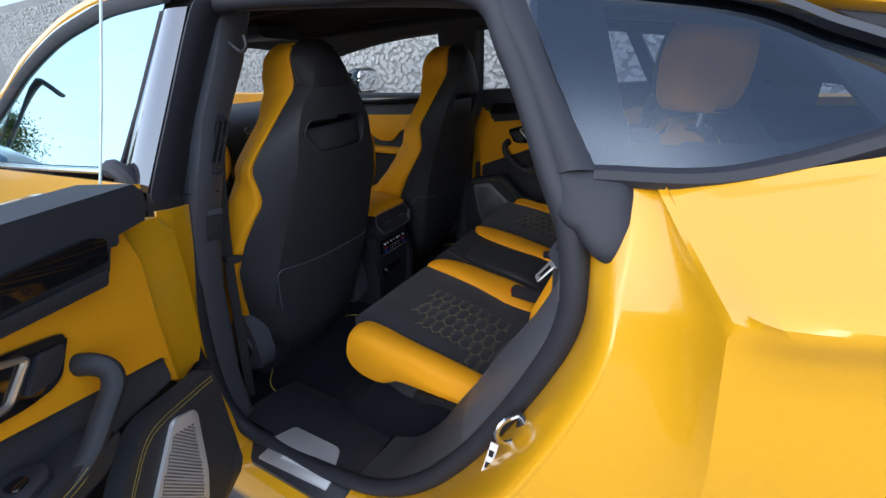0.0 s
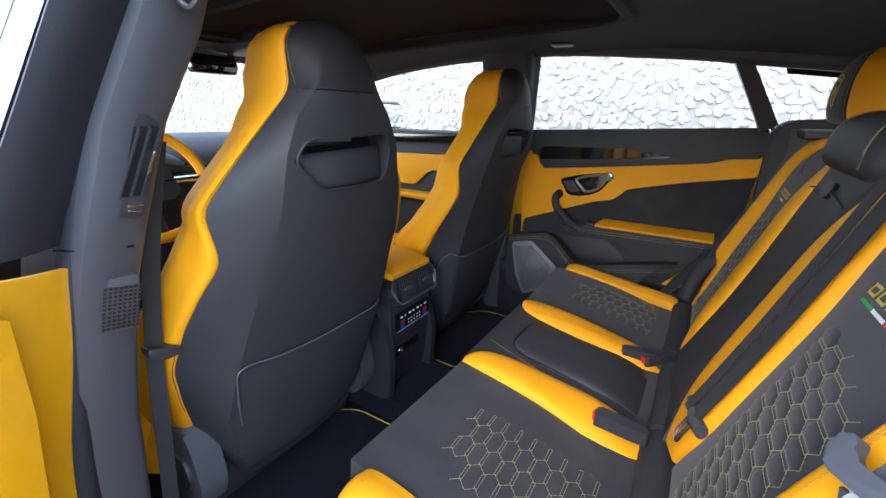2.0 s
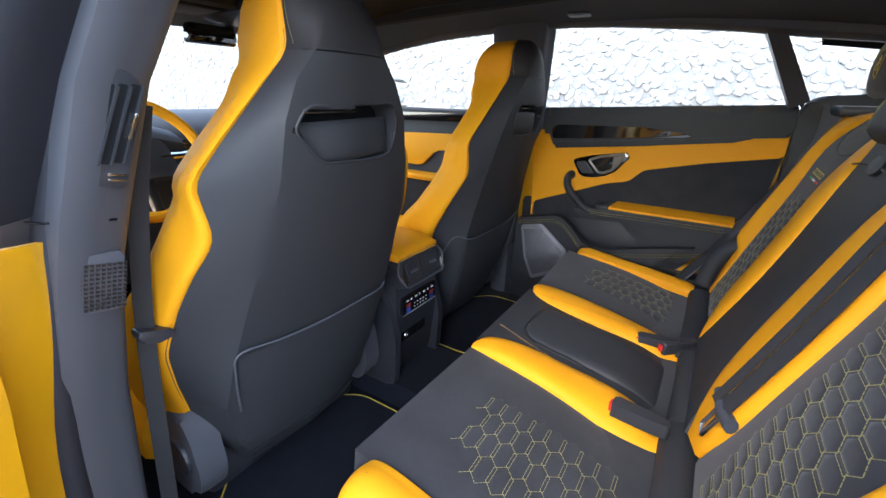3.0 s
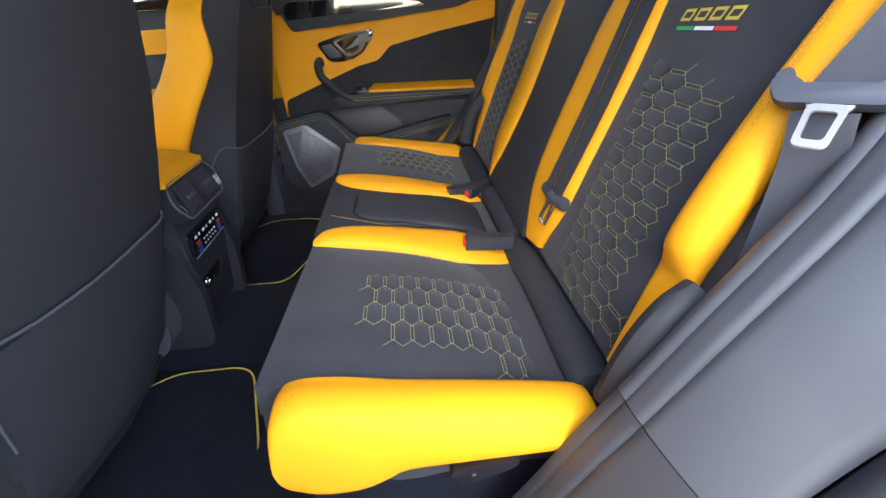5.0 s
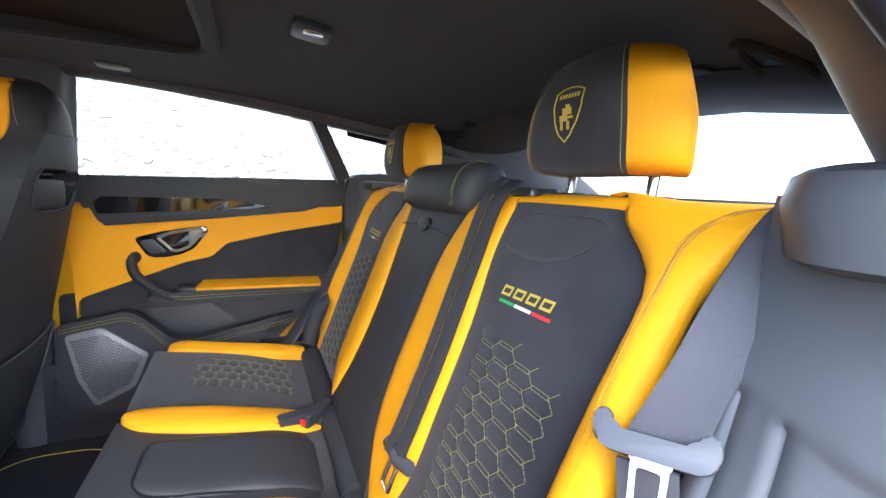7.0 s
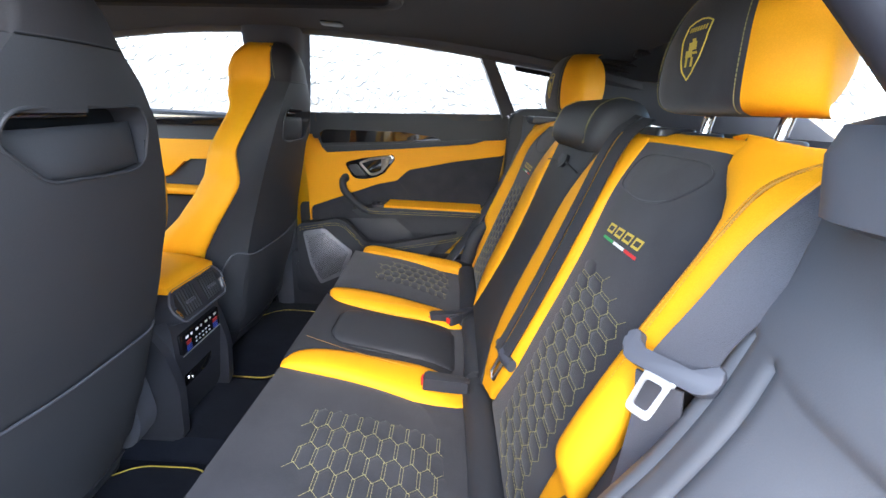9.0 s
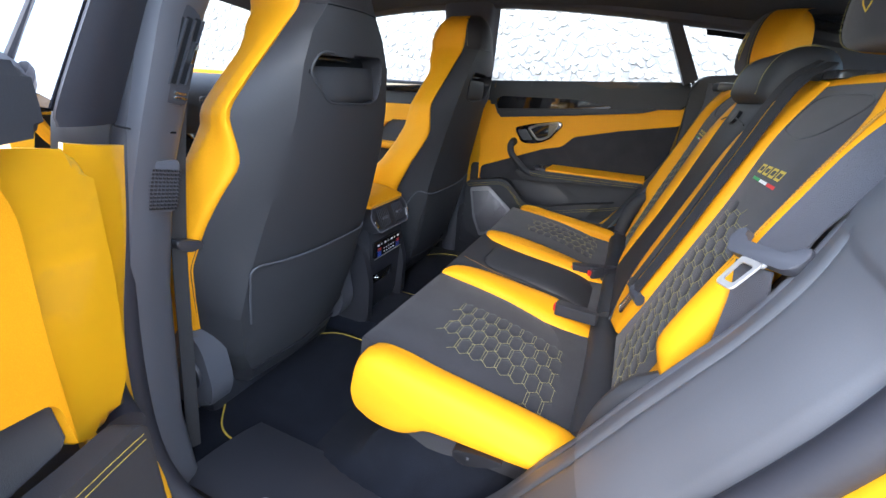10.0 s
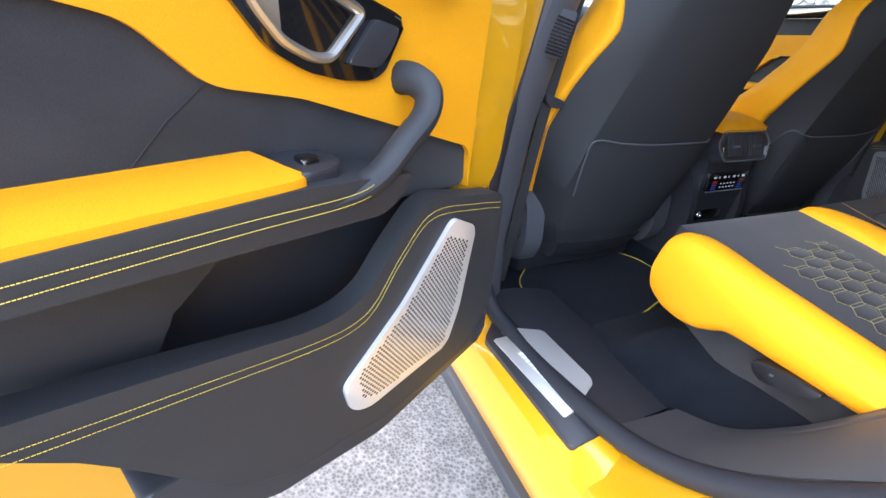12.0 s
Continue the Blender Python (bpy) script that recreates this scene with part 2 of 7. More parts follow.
class Pad:
    """An upholstered pad between two edge lines A and B; its crown stands bulge proud along up, its rim falls back by drop."""

    def __init__(self, A, B, up, bulge, drop, n=16, m=10, power=3.0, ends=(1, 1), straight=False):
        line = poly_line if straight else smooth
        self.A, self.B = line(A, n + 1), line(B, n + 1)
        self.up, self.bulge, self.drop, self.n, self.m, self.k, self.ends = Vector(up).normalized(), bulge, drop, n, m, power, ends

    def rise(self, s, t):
        a = 1 - abs(2 * s - 1) ** self.k
        lo = 1 - max(0, 1 - 2 * t) ** self.k if self.ends[0] else 1
        hi = 1 - max(0, 2 * t - 1) ** self.k if self.ends[1] else 1
        return self.bulge * (max(0, a) ** 0.6) * (max(0, min(lo, hi)) ** 0.6)

    def at(self, s, t, lift=0.0):
        """s across from A to B, t along."""
        f = t * self.n
        i = min(int(f), self.n - 1)
        a, b = self.A[i].lerp(self.A[i + 1], f - i), self.B[i].lerp(self.B[i + 1], f - i)
        return a.lerp(b, s) + self.up * (self.rise(s, t) + lift)

    def mesh(self, bm=None):
        bm = bm or bmesh.new()
        sv = [0.5 - 0.5 * math.cos(math.pi * j / self.m) for j in range(self.m + 1)]
        tv = [0.5 - 0.5 * math.cos(math.pi * (i / self.n)) for i in range(self.n + 1)]
        tv = [0.6 * a + 0.4 * i / self.n for i, a in enumerate(tv)]
        top = [[bm.verts.new(self.at(s, t)) for s in sv] for t in tv]
        for i in range(self.n):
            for j in range(self.m):
                bm.faces.new((top[i][j], top[i][j + 1], top[i + 1][j + 1], top[i + 1][j]))
        rim = [top[0][j] for j in range(self.m + 1)] + [top[i][self.m] for i in range(1, self.n + 1)] + [top[self.n][j] for j in range(self.m - 1, -1, -1)] + [top[i][0] for i in range(self.n - 1, 0, -1)]
        low = [bm.verts.new(v.co - self.up * self.drop) for v in rim]
        k = len(rim)
        for i in range(k):
            bm.faces.new((rim[i], rim[(i + 1) % k], low[(i + 1) % k], low[i]))
        bm.faces.new(low)
        return bm


def stitch_line(fn, n, r=0.0008, bm=None):
    """A run of short raised stitches along fn(t)."""
    bm = bm or bmesh.new()
    for i in range(n):
        a, b = fn((i + 0.12) / n), fn((i + 0.88) / n)
        tube([a, b], r, 4, bm=bm)
    return bm


def box(x0, x1, y0, y1, z0, z1, bevel=0.004, seg=2, bm=None):
    bm = bm or bmesh.new()
    vs = [bm.verts.new((x, y, z)) for x in (x0, x1) for y in (y0, y1) for z in (z0, z1)]
    fs = [bm.faces.new([vs[i] for i in f]) for f in ((0, 1, 3, 2), (4, 6, 7, 5), (0, 4, 5, 1), (2, 3, 7, 6), (0, 2, 6, 4), (1, 5, 7, 3))]
    if bevel:
        es = list({e for f in fs for e in f.edges})
        bmesh.ops.bevel(bm, geom=es, offset=bevel, segments=seg, profile=0.5, affect="EDGES", clamp_overlap=True)
    return bm


def pane(fn, nu, nv):
    """One sheet of glass."""
    bm = bmesh.new()
    g = [[bm.verts.new(fn(i / nu, j / nv)) for j in range(nv + 1)] for i in range(nu + 1)]
    for i in range(nu):
        for j in range(nv):
            bm.faces.new((g[i][j], g[i + 1][j], g[i + 1][j + 1], g[i][j + 1]))
    return bm


def flat(pts, place):
    """A single face of outline pts."""
    bm = bmesh.new()
    bm.faces.new([bm.verts.new(place(u, v, 0)) for u, v in pts])
    return bm


def interp(table, x):
    """Linear look-up in rows of (x, value)."""
    if x <= table[0][0]:
        return table[0][1]
    for (a, va), (b, vb) in zip(table, table[1:]):
        if x <= b:
            return va + (vb - va) * (x - a) / (b - a)
    return table[-1][1]


# ---- setting ----
ground = part("ground", sheet(lambda u, v: (-60 + 120 * u, -60 + 120 * v, 0.0), 2, 2, 0.1), M_GROUND)
tagged(ground, "pale speckled concrete driveway slab in daylight", "ground", kind="structure")
WALL_Y = 1.62
wall = add("wall_north", box(-14, 2.9, WALL_Y, WALL_Y + 0.3, 0.0, 2.35, 0.02), M_MORTAR, None)
tagged(wall, "rough pale rubble stone retaining wall", "wall", kind="structure")

# ---- the car's body ----
car = thing("car", (0, 0, 0), "bright yellow luxury SUV with one rear door open", "car")


def H(x, y):
    """Height of the headliner."""
    c = interp([(-1.0, 1.44), (-0.7, 1.50), (-0.3, 1.55), (0.1, 1.558), (0.5, 1.545), (0.8, 1.515), (1.1, 1.472), (1.45, 1.435)], x)
    return c - 0.066 * (abs(y) / 0.6) ** 2.2


def roof_y(x):
    return interp([(-1.0, 0.55), (-0.5, 0.60), (0.6, 0.60), (1.0, 0.57), (1.45, 0.52)], x)


headliner = add("headliner", sheet(lambda u, v: (-0.92 + 2.3 * u, (2 * v - 1) * roof_y(-0.92 + 2.3 * u), H(-0.92 + 2.3 * u, (2 * v - 1) * roof_y(-0.92 + 2.3 * u))), 30, 16, -0.012), M_HEADLINER, car, "dark suede headliner")
add("roof", sheet(lambda u, v: (-1.0 + 2.5 * u, (2 * v - 1) * (roof_y(-1.0 + 2.5 * u) + 0.06), H(-1.0 + 2.5 * u, (2 * v - 1) * roof_y(-1.0 + 2.5 * u)) + 0.055), 30, 16, 0.01), M_PAINT, car, "yellow painted roof")

# rails over the doors, both sides
for sgn, nm in ((-1, "near"), (1, "far")):
    rail = [(-1.55, 0.70, 1.12), (-1.2, 0.66, 1.31), (-0.85, 0.635, 1.43), (-0.4, 0.63, 1.505), (0.1, 0.63, 1.524), (0.5, 0.635, 1.499), (0.75, 0.635, 1.469), (1.1, 0.62, 1.419), (1.5, 0.60, 1.324)]
    if sgn < 0:
        rail = [(-1.25, -0.86, 1.10), (-0.93, -0.845, 1.188), (-0.82, -0.812, 1.258), (-0.705, -0.780, 1.328), (-0.595, -0.750, 1.398), (-0.443, -0.720, 1.462), (-0.303, -0.704, 1.497), (-0.1, -0.696, 1.516), (0.1, -0.68, 1.51), (0.5, -0.655, 1.485), (0.75, -0.655, 1.455), (1.1, -0.64, 1.405), (1.5, -0.62, 1.31)]
    add("roof_rail", tube(smooth(rail, 60), 0, 10, flat=(0.026, 0.020) if sgn < 0 else (0.045, 0.028)), M_PAINT if sgn < 0 else M_TRIM, car, "yellow roof side rail" if sgn < 0 else "dark trim over the windows")
    inner = [(x, y - sgn * (0.05 if sgn < 0 and x < 0.2 else 0.028), z - 0.012) for x, y, z in rail]
    add("rail_trim", tube(smooth(inner, 40), 0, 10, flat=(0.035, 0.03)), M_TRIM, car)

# floor and tunnel
add("floor_pan", box(-1.5, 0.6, -0.76, 0.76, 0.335, 0.405, 0.01), M_CARPET, car, "black carpeted floor")
add("tunnel", loft([[(x, y, z) for y, z in ((-0.16, 0.40), (-0.12, 0.45), (0, 0.46), (0.12, 0.45), (0.16, 0.40))] for x in (-1.4, 0.35)]), M_CARPET, car)
add("rear_bulkhead", box(0.95, 1.02, -0.72, 0.72, 0.4, 1.12, 0.01), M_CARPET, car)

# door opening of the near side
EDGE = [(0.09, -0.672, 1.475), (0.40, -0.68, 1.468), (0.655, -0.685, 1.446), (0.732, -0.716, 1.368), (0.812, -0.780, 1.238), (0.847, -0.798, 1.158), (0.845, -0.803, 1.03), (0.740, -0.80, 0.80), (0.615, -0.795, 0.61), (0.475, -0.80, 0.50), (0.30, -0.805, 0.458), (0.13, -0.81, 0.453), (0.04, -0.825, 0.49), (0.0, -0.835, 0.60), (-0.005, -0.828, 0.78), (0.005, -0.80, 1.0), (0.028, -0.752, 1.20), (0.06, -0.685, 1.40)]
add("door_seal", tube(smooth(EDGE, 160, True), 0.018, 12, closed=True), M_RUBBER, car, "black rubber door seal")


def band(pts_a, pts_b, n, m, bulge=0.0, up=(0, -1, 0), thick=0.006):
    A, B = smooth(pts_a, n + 1), smooth(pts_b, n + 1)
    u = Vector(up).normalized()
    return sheet(lambda s, t: A[round(s * n)].lerp(B[round(s * n)], t) + u * (interp(bulge, s) if isinstance(bulge, list) else bulge) * math.sin(math.pi * t), n, m, thick)


JAMB = [(0.37, 0.80, 0.395), (0.40, 0.80, 0.44), (0.49, 0.80, 0.49), (0.635, 0.80, 0.60), (0.77, 0.80, 0.80), (0.878, 0.80, 1.04), (0.88, 0.79, 1.16), (0.88, 0.785, 1.25)]
SKIN = [(0.46, 0.87, 0.34), (0.53, 0.915, 0.42), (0.60, 0.93, 0.49), (0.69, 0.94, 0.60), (0.82, 0.945, 0.80), (0.925, 0.905, 1.04), (0.935, 0.865, 1.16), (0.93, 0.80, 1.25)]
CREASE = [(1.04, 0.93, 0.34), (1.04, 0.935, 0.42), (1.04, 0.938, 0.49), (1.04, 0.94, 0.60), (1.038, 0.942, 0.80), (1.032, 0.945, 1.04), (1.018, 0.938, 1.18), (0.945, 0.80, 1.252)]
SHIFT = Vector((-0.026, 0.018, -0.014))
_j, _k, _l = smooth([Vector((x, -y, z)) + SHIFT for x, y, z in JAMB], 121), smooth([Vector((x, -y, z)) + SHIFT for x, y, z in SKIN], 121), poly_line([Vector((x, -y, z)) + SHIFT for x, y, z in CREASE], 121)


RIDGE = 0.8


def quarter(u, v):
    i = round(v * 120)
    J, K, L = _j[i], _k[i], _l[i]
    if u <= 0.2:
        t = u / 0.2
        c = K + (K - (J + L) / 2) * 0.35 + Vector((-0.012, 0, 0))
        return J.lerp(c, t).lerp(c.lerp(K, t), t)
    if u <= 0.45:
        t = (u - 0.2) / 0.25
        back = Vector((0.75, 0.65, -0.1)).normalized()
        return K.lerp(L, t) + back * (0.012 * math.sin(math.pi * t) * min(1, 5 * v))
    t = ((u - 0.45) / 0.55) ** 1.5
    x = L.x + (2.3 - L.x) * t
    rise = 0.07 * min(1, max(0, (x - 0.94) / 0.25)) + 0.03 * max(0, x - 1.2)
    z = L.z + rise * v ** 4
    flare = interp([(0.3, 0.93), (0.6, 0.935), (0.85, 0.938), (1.05, 0.94), (1.12, 0.938), (1.15, 0.942), (1.172, 0.952), (1.183, 0.953), (1.192, 0.938), (1.23, 0.855), (1.255, 0.80), (1.27, 0.785), (1.36, 0.78)], z - SHIFT.z - RIDGE * rise) - SHIFT.y
    y = -(flare * min(1, t * 40) + -L.y * (1 - min(1, t * 40)))
    return Vector((x, y, z))


add("quarter_panel", sheet(quarter, 100, 120, 0.008), M_PAINT, car, "yellow painted rear wing with sharp creases", 22)
add("sill", sheet(lambda u, v: (-1.4 + 2.0 * u, *[(-0.80, 0.445), (-0.845, 0.436), (-0.876, 0.415), (-0.888, 0.36), (-0.872, 0.27), (-0.84, 0.22)][round(v * 5)]), 20, 5, 0.01), M_PAINT, car, "yellow painted door sill")
add("rocker_skirt", box(-1.4, 1.0, -0.882, -0.80, 0.17, 0.225, 0.015), M_PLASTIC, car, "black lower skirt")
BOOT_PTS = [(0.812, 1.262), (0.814, 1.235), (0.820, 1.205), (0.834, 1.190), (0.848, 1.184), (0.862, 1.169), (0.878, 1.158), (0.895, 1.156), (0.908, 1.168), (0.911, 1.19), (0.905, 1.215), (0.894, 1.243), (0.868, 1.249)]
BOOT = [(p.x, p.y) for p in smooth([(x, z, 0) for x, z in BOOT_PTS], 48, True)]
_bu, _bz = sum(p[0] for p in BOOT) / len(BOOT), sum(p[1] for p in BOOT) / len(BOOT)
add("corner_boot", loft([[Vector((_bu + (u - _bu) * k, -0.782 - 0.45 * (1.226 - (_bz + (z - _bz) * k)) - d, _bz + (z - _bz) * k)) for u, z in BOOT] for k, d in ((0.9, -0.04), (1.0, -0.02), (1.02, -0.004), (0.97, 0.008), (0.86, 0.016), (0.66, 0.021), (0.4, 0.023), (0.1, 0.024))]), M_RUBBER, car, "black rubber corner seal flap", 60)
add("pillar_rubber", band([(0.658, -0.692, 1.448), (0.730, -0.724, 1.368), (0.812, -0.790, 1.238)], [(0.722, -0.675, 1.450), (0.785, -0.728, 1.352), (0.860, -0.785, 1.248)], 20, 8, 0.012, (0.1, -0.8, 0.5)), M_RUBBER, car, "black rubber seal in front of the side window")

# inner trim behind the opening
jo = [(0.803, -0.762, 1.238), (0.838, -0.784, 1.155), (0.842, -0.788, 1.10), (0.840, -0.790, 1.04), (0.808, -0.789, 0.965), (0.779, -0.786, 0.90), (0.745, -0.780, 0.826), (0.694, -0.782, 0.745), (0.65, -0.784, 0.68), (0.565, -0.786, 0.576), (0.477, -0.788, 0.507), (0.41, -0.790, 0.478)]
ji = [(0.89, -0.628, 1.25), (0.870, -0.632, 1.17), (0.843, -0.634, 1.112), (0.820, -0.635, 1.046), (0.790, -0.635, 0.977), (0.753, -0.635, 0.915), (0.714, -0.635, 0.85), (0.664, -0.634, 0.76), (0.62, -0.634, 0.69), (0.56, -0.635, 0.585), (0.49, -0.64, 0.50), (0.41, -0.644, 0.458)]
_jo, _ji = smooth(jo, 181), smooth(ji, 181)
_n = Vector((-0.6, -0.4, 0.5)).normalized()
SEAM_Z = [(0.0, 1.078), (0.5, 1.086), (0.7, 1.095), (1.0, 1.117)]
RIDGES = [(0.0, 0.0), (0.1, 0.004), (0.5, 0.006), (0.66, 0.008), (0.69, 0.006), (0.705, -0.003), (0.72, -0.003), (0.745, 0.008), (0.77, 0.009), (0.87, 0.008), (0.895, 0.002), (0.91, 0.001), (0.925, 0.006), (0.95, 0.008), (0.97, 0.006), (1.0, 0.0)]


def jamb(s, t, lift=0.0):
    """The side trim: a smooth upper cover, and below its seam a lower cover with two soft ridges."""
    k = min(179, int(s * 180))
    f = s * 180 - k
    p = _jo[k].lerp(_jo[k + 1], f).lerp(_ji[k].lerp(_ji[k + 1], f), t)
    out = interp([(0.0, 0.015), (0.55, 0.016), (0.75, 0.008), (1.0, 0.0)], s) * math.sin(math.pi * t)
    step = min(1.0, max(0.0, (interp(SEAM_Z, t) - p.z) / 0.006))
    fade = 1 - min(1.0, max(0.0, (s - 0.55) / 0.3))
    return p + _n * (out + 0.007 * (1 - step) + (interp(RIDGES, t) - 0.003) * step * fade + lift)


SPLIT = 0.645
add("jamb_trim", sheet(lambda u, v: jamb(SPLIT * u, v), 120, 60, 0.006), M_COVER_LIT, car, "dark grey side trim beside the bench", 60)
add("jamb_foot", sheet(lambda u, v: jamb(SPLIT + 0.002 + (0.998 - SPLIT) * u, v, -0.002), 60, 40, 0.006), M_FOOT_SHADED, car, "plastic foot of the side trim, darkened for the door's shade", 60)
_seam = []
for f_ in range(21):
    t_ = 0.02 + 0.96 * f_ / 20
    s_ = min((abs(_jo[k].lerp(_ji[k], t_).z - interp(SEAM_Z, t_)), k / 180) for k in range(181))[1]
    _seam.append(jamb(s_, t_, 0.0005))
add("jamb_seam", tube(smooth(_seam, 40), 0.0011, 5), M_GLOSS_DULL, car)
PP = [(1.206, 0.835, -0.69, 0.845, -0.748, 0.90, -0.72, 0.90, -0.64), (1.212, 0.818, -0.682, 0.833, -0.757, 0.91, -0.72, 0.91, -0.63), (1.25, 0.812, -0.678, 0.825, -0.755, 0.90, -0.71, 0.905, -0.625), (1.268, 0.815, -0.682, 0.828, -0.752, 0.895, -0.705, 0.90, -0.63), (1.274, 0.828, -0.69, 0.832, -0.745, 0.885, -0.70, 0.89, -0.64)]
CP = [(1.26, 0.838, -0.73, 0.845, -0.77, 0.88, -0.735, 0.885, -0.69), (1.36, 0.768, -0.695, 0.772, -0.715, 0.816, -0.685, 0.826, -0.655), (1.46, 0.708, -0.66, 0.708, -0.68, 0.743, -0.64, 0.763, -0.595)]
for nm, rows, lb in (("pillar_pad", PP, "dark padded block at the pillar foot"), ("pillar_upper_trim", CP, "dark rear pillar trim")):
    add(nm, loft([smooth([(x0, y0, z), (x1, y1, z), (x2, y2, z), (x3, y3, z)], 24, True) for z, x0, y0, x1, y1, x2, y2, x3, y3 in rows]), M_TRIM, car, lb, 50)
add("jamb_trim_far", band([(x, -y, z) for x, y, z in jo], [(x, -y, z) for x, y, z in ji], 40, 10, 0.03, (-0.6, 0.4, 0.5)), M_COVER_LIT, car)
add("sill_trim", sheet(lambda u, v: (-0.03 + 0.438 * u, -0.79 + 0.2 * v, 0.462 - 0.035 * v * v + 0.016 * max(0.0, u - 0.6)), 12, 8, 0.02), M_PLASTIC, car, "black plastic sill cover")

# pillars between the doors
for sgn in (-1, 1):
    # (z, x front, x rear, y outer, y inner)
    col = [(0.40, -0.16, -0.06, 0.80, 0.73), (0.60, -0.17, -0.07, 0.79, 0.72), (0.80, -0.17, -0.06, 0.76, 0.70), (1.05, -0.15, -0.02, 0.72, 0.66), (1.16, -0.14, 0.03, 0.70, 0.63), (1.30, -0.13, 0.05, 0.665, 0.60), (1.50, -0.13, 0.07, 0.62, 0.56)]
    if sgn < 0:
        col = [(0.40, -0.17, 0.0, 0.83, 0.752), (0.60, -0.18, -0.015, 0.845, 0.752), (0.86, -0.17, -0.002, 0.83, 0.735), (1.04, -0.15, 0.020, 0.80, 0.712), (1.12, -0.14, 0.036, 0.785, 0.694), (1.267, -0.12, 0.058, 0.745, 0.652), (1.377, -0.10, 0.080, 0.70, 0.602), (1.50, -0.10, 0.10, 0.655, 0.565)]
    rings = []
    for z, a, b, yo, yi in col:
        rings.append(smooth([(a, sgn * yo, z), (a - 0.01, sgn * (yo + yi) / 2, z), (a + 0.02, sgn * yi, z), (b - 0.03, sgn * yi, z), (b, sgn * (yi + 0.03), z), (b, sgn * yo, z)], 20, True))
    add("pillar_trim", loft(rings), M_TRIM, car, "dark grey pillar trim between the doors")
add("pillar_cover", sheet(lambda u, v: (-0.064 + 0.113 * u + (0.085 - 0.028 * u) * v, -0.868 + 0.14 * v - 0.008 * math.sin(math.pi * u), 1.15 + 0.32 * v), 8, 10, 0.012), M_FILM, car, "glossy black pillar cover")
add("pillar_gasket", tube([(-0.067, -0.872, 1.15), (-0.028, -0.80, 1.30), (0.021, -0.728, 1.468)], 0.004, 8), M_RUBBER, car)
add("pillar_seal", band([(0.050, -0.866, 1.13), (0.052, -0.86, 1.16), (0.078, -0.80, 1.30), (0.108, -0.73, 1.46), (0.115, -0.70, 1.490)], [(0.012, -0.785, 1.13), (0.022, -0.765, 1.18), (0.045, -0.72, 1.30), (0.075, -0.665, 1.43), (0.09, -0.65, 1.47)], 20, 6, 0.014, (0.9, -0.4, 0)), M_RUBBER, car, "black rubber pillar seal", 60)
add("front_jamb", band([(0.035, -0.905, 0.40), (0.035, -0.918, 0.7), (0.045, -0.905, 0.95), (0.06, -0.872, 1.115)], [(0.05, -0.825, 0.43), (0.008, -0.845, 0.62), (0.002, -0.838, 0.80), (0.014, -0.80, 1.0), (0.02, -0.785, 1.10)], 24, 8, 0.008, (0.8, -0.6, 0)), M_PAINT, car, "yellow painted jamb of the front pillar")

# near front door, closed
add("front_door", sheet(lambda u, v: (-1.35 + 1.38 * u, -(interp([(0.3, 0.91), (0.7, 0.945), (1.0, 0.925), (1.15, 0.885)], 0.36 + 0.785 * v)), 0.36 + 0.775 * v + 0.035 * max(0.0, 1.38 * u - 0.65) / 0.73 * v), 16, 16, 0.02), M_PAINT, car, "closed yellow front door")
BASE = smooth([(-0.95, -0.868, 1.138), (-0.715, -0.868, 1.150), (-0.355, -0.862, 1.170), (-0.058, -0.855, 1.188)], 41)
HEAD = smooth([(-0.93, -0.866, 1.160), (-0.82, -0.838, 1.225), (-0.705, -0.805, 1.297), (-0.595, -0.775, 1.365), (-0.443, -0.746, 1.428), (-0.303, -0.730, 1.461), (-0.177, -0.722, 1.479), (0.025, -0.718, 1.487)], 41)
add("front_window", pane(lambda u, v: BASE[round(u * 40)].lerp(HEAD[round(u * 40)], v), 40, 10), M_GLASS_FRONT, car, "front window glass, tint and cyan gloss imitating a sky reflection")
add("window_strip", tube([p + Vector((0, -0.012, -0.006)) for p in BASE], 0, 8, flat=(0.010, 0.007)), M_CHROME, car, "chrome strip under the window")
add("window_header", tube([p + Vector((0, 0.002, 0.010)) for p in HEAD], 0, 8, flat=(0.010, 0.015)), M_RUBBER, car, "black rubber window surround")
add("header_strip", tube([p + Vector((0, 0.004, 0.027)) for p in HEAD], 0.005, 8), M_CHROME, car, "thin chrome strip over the window")
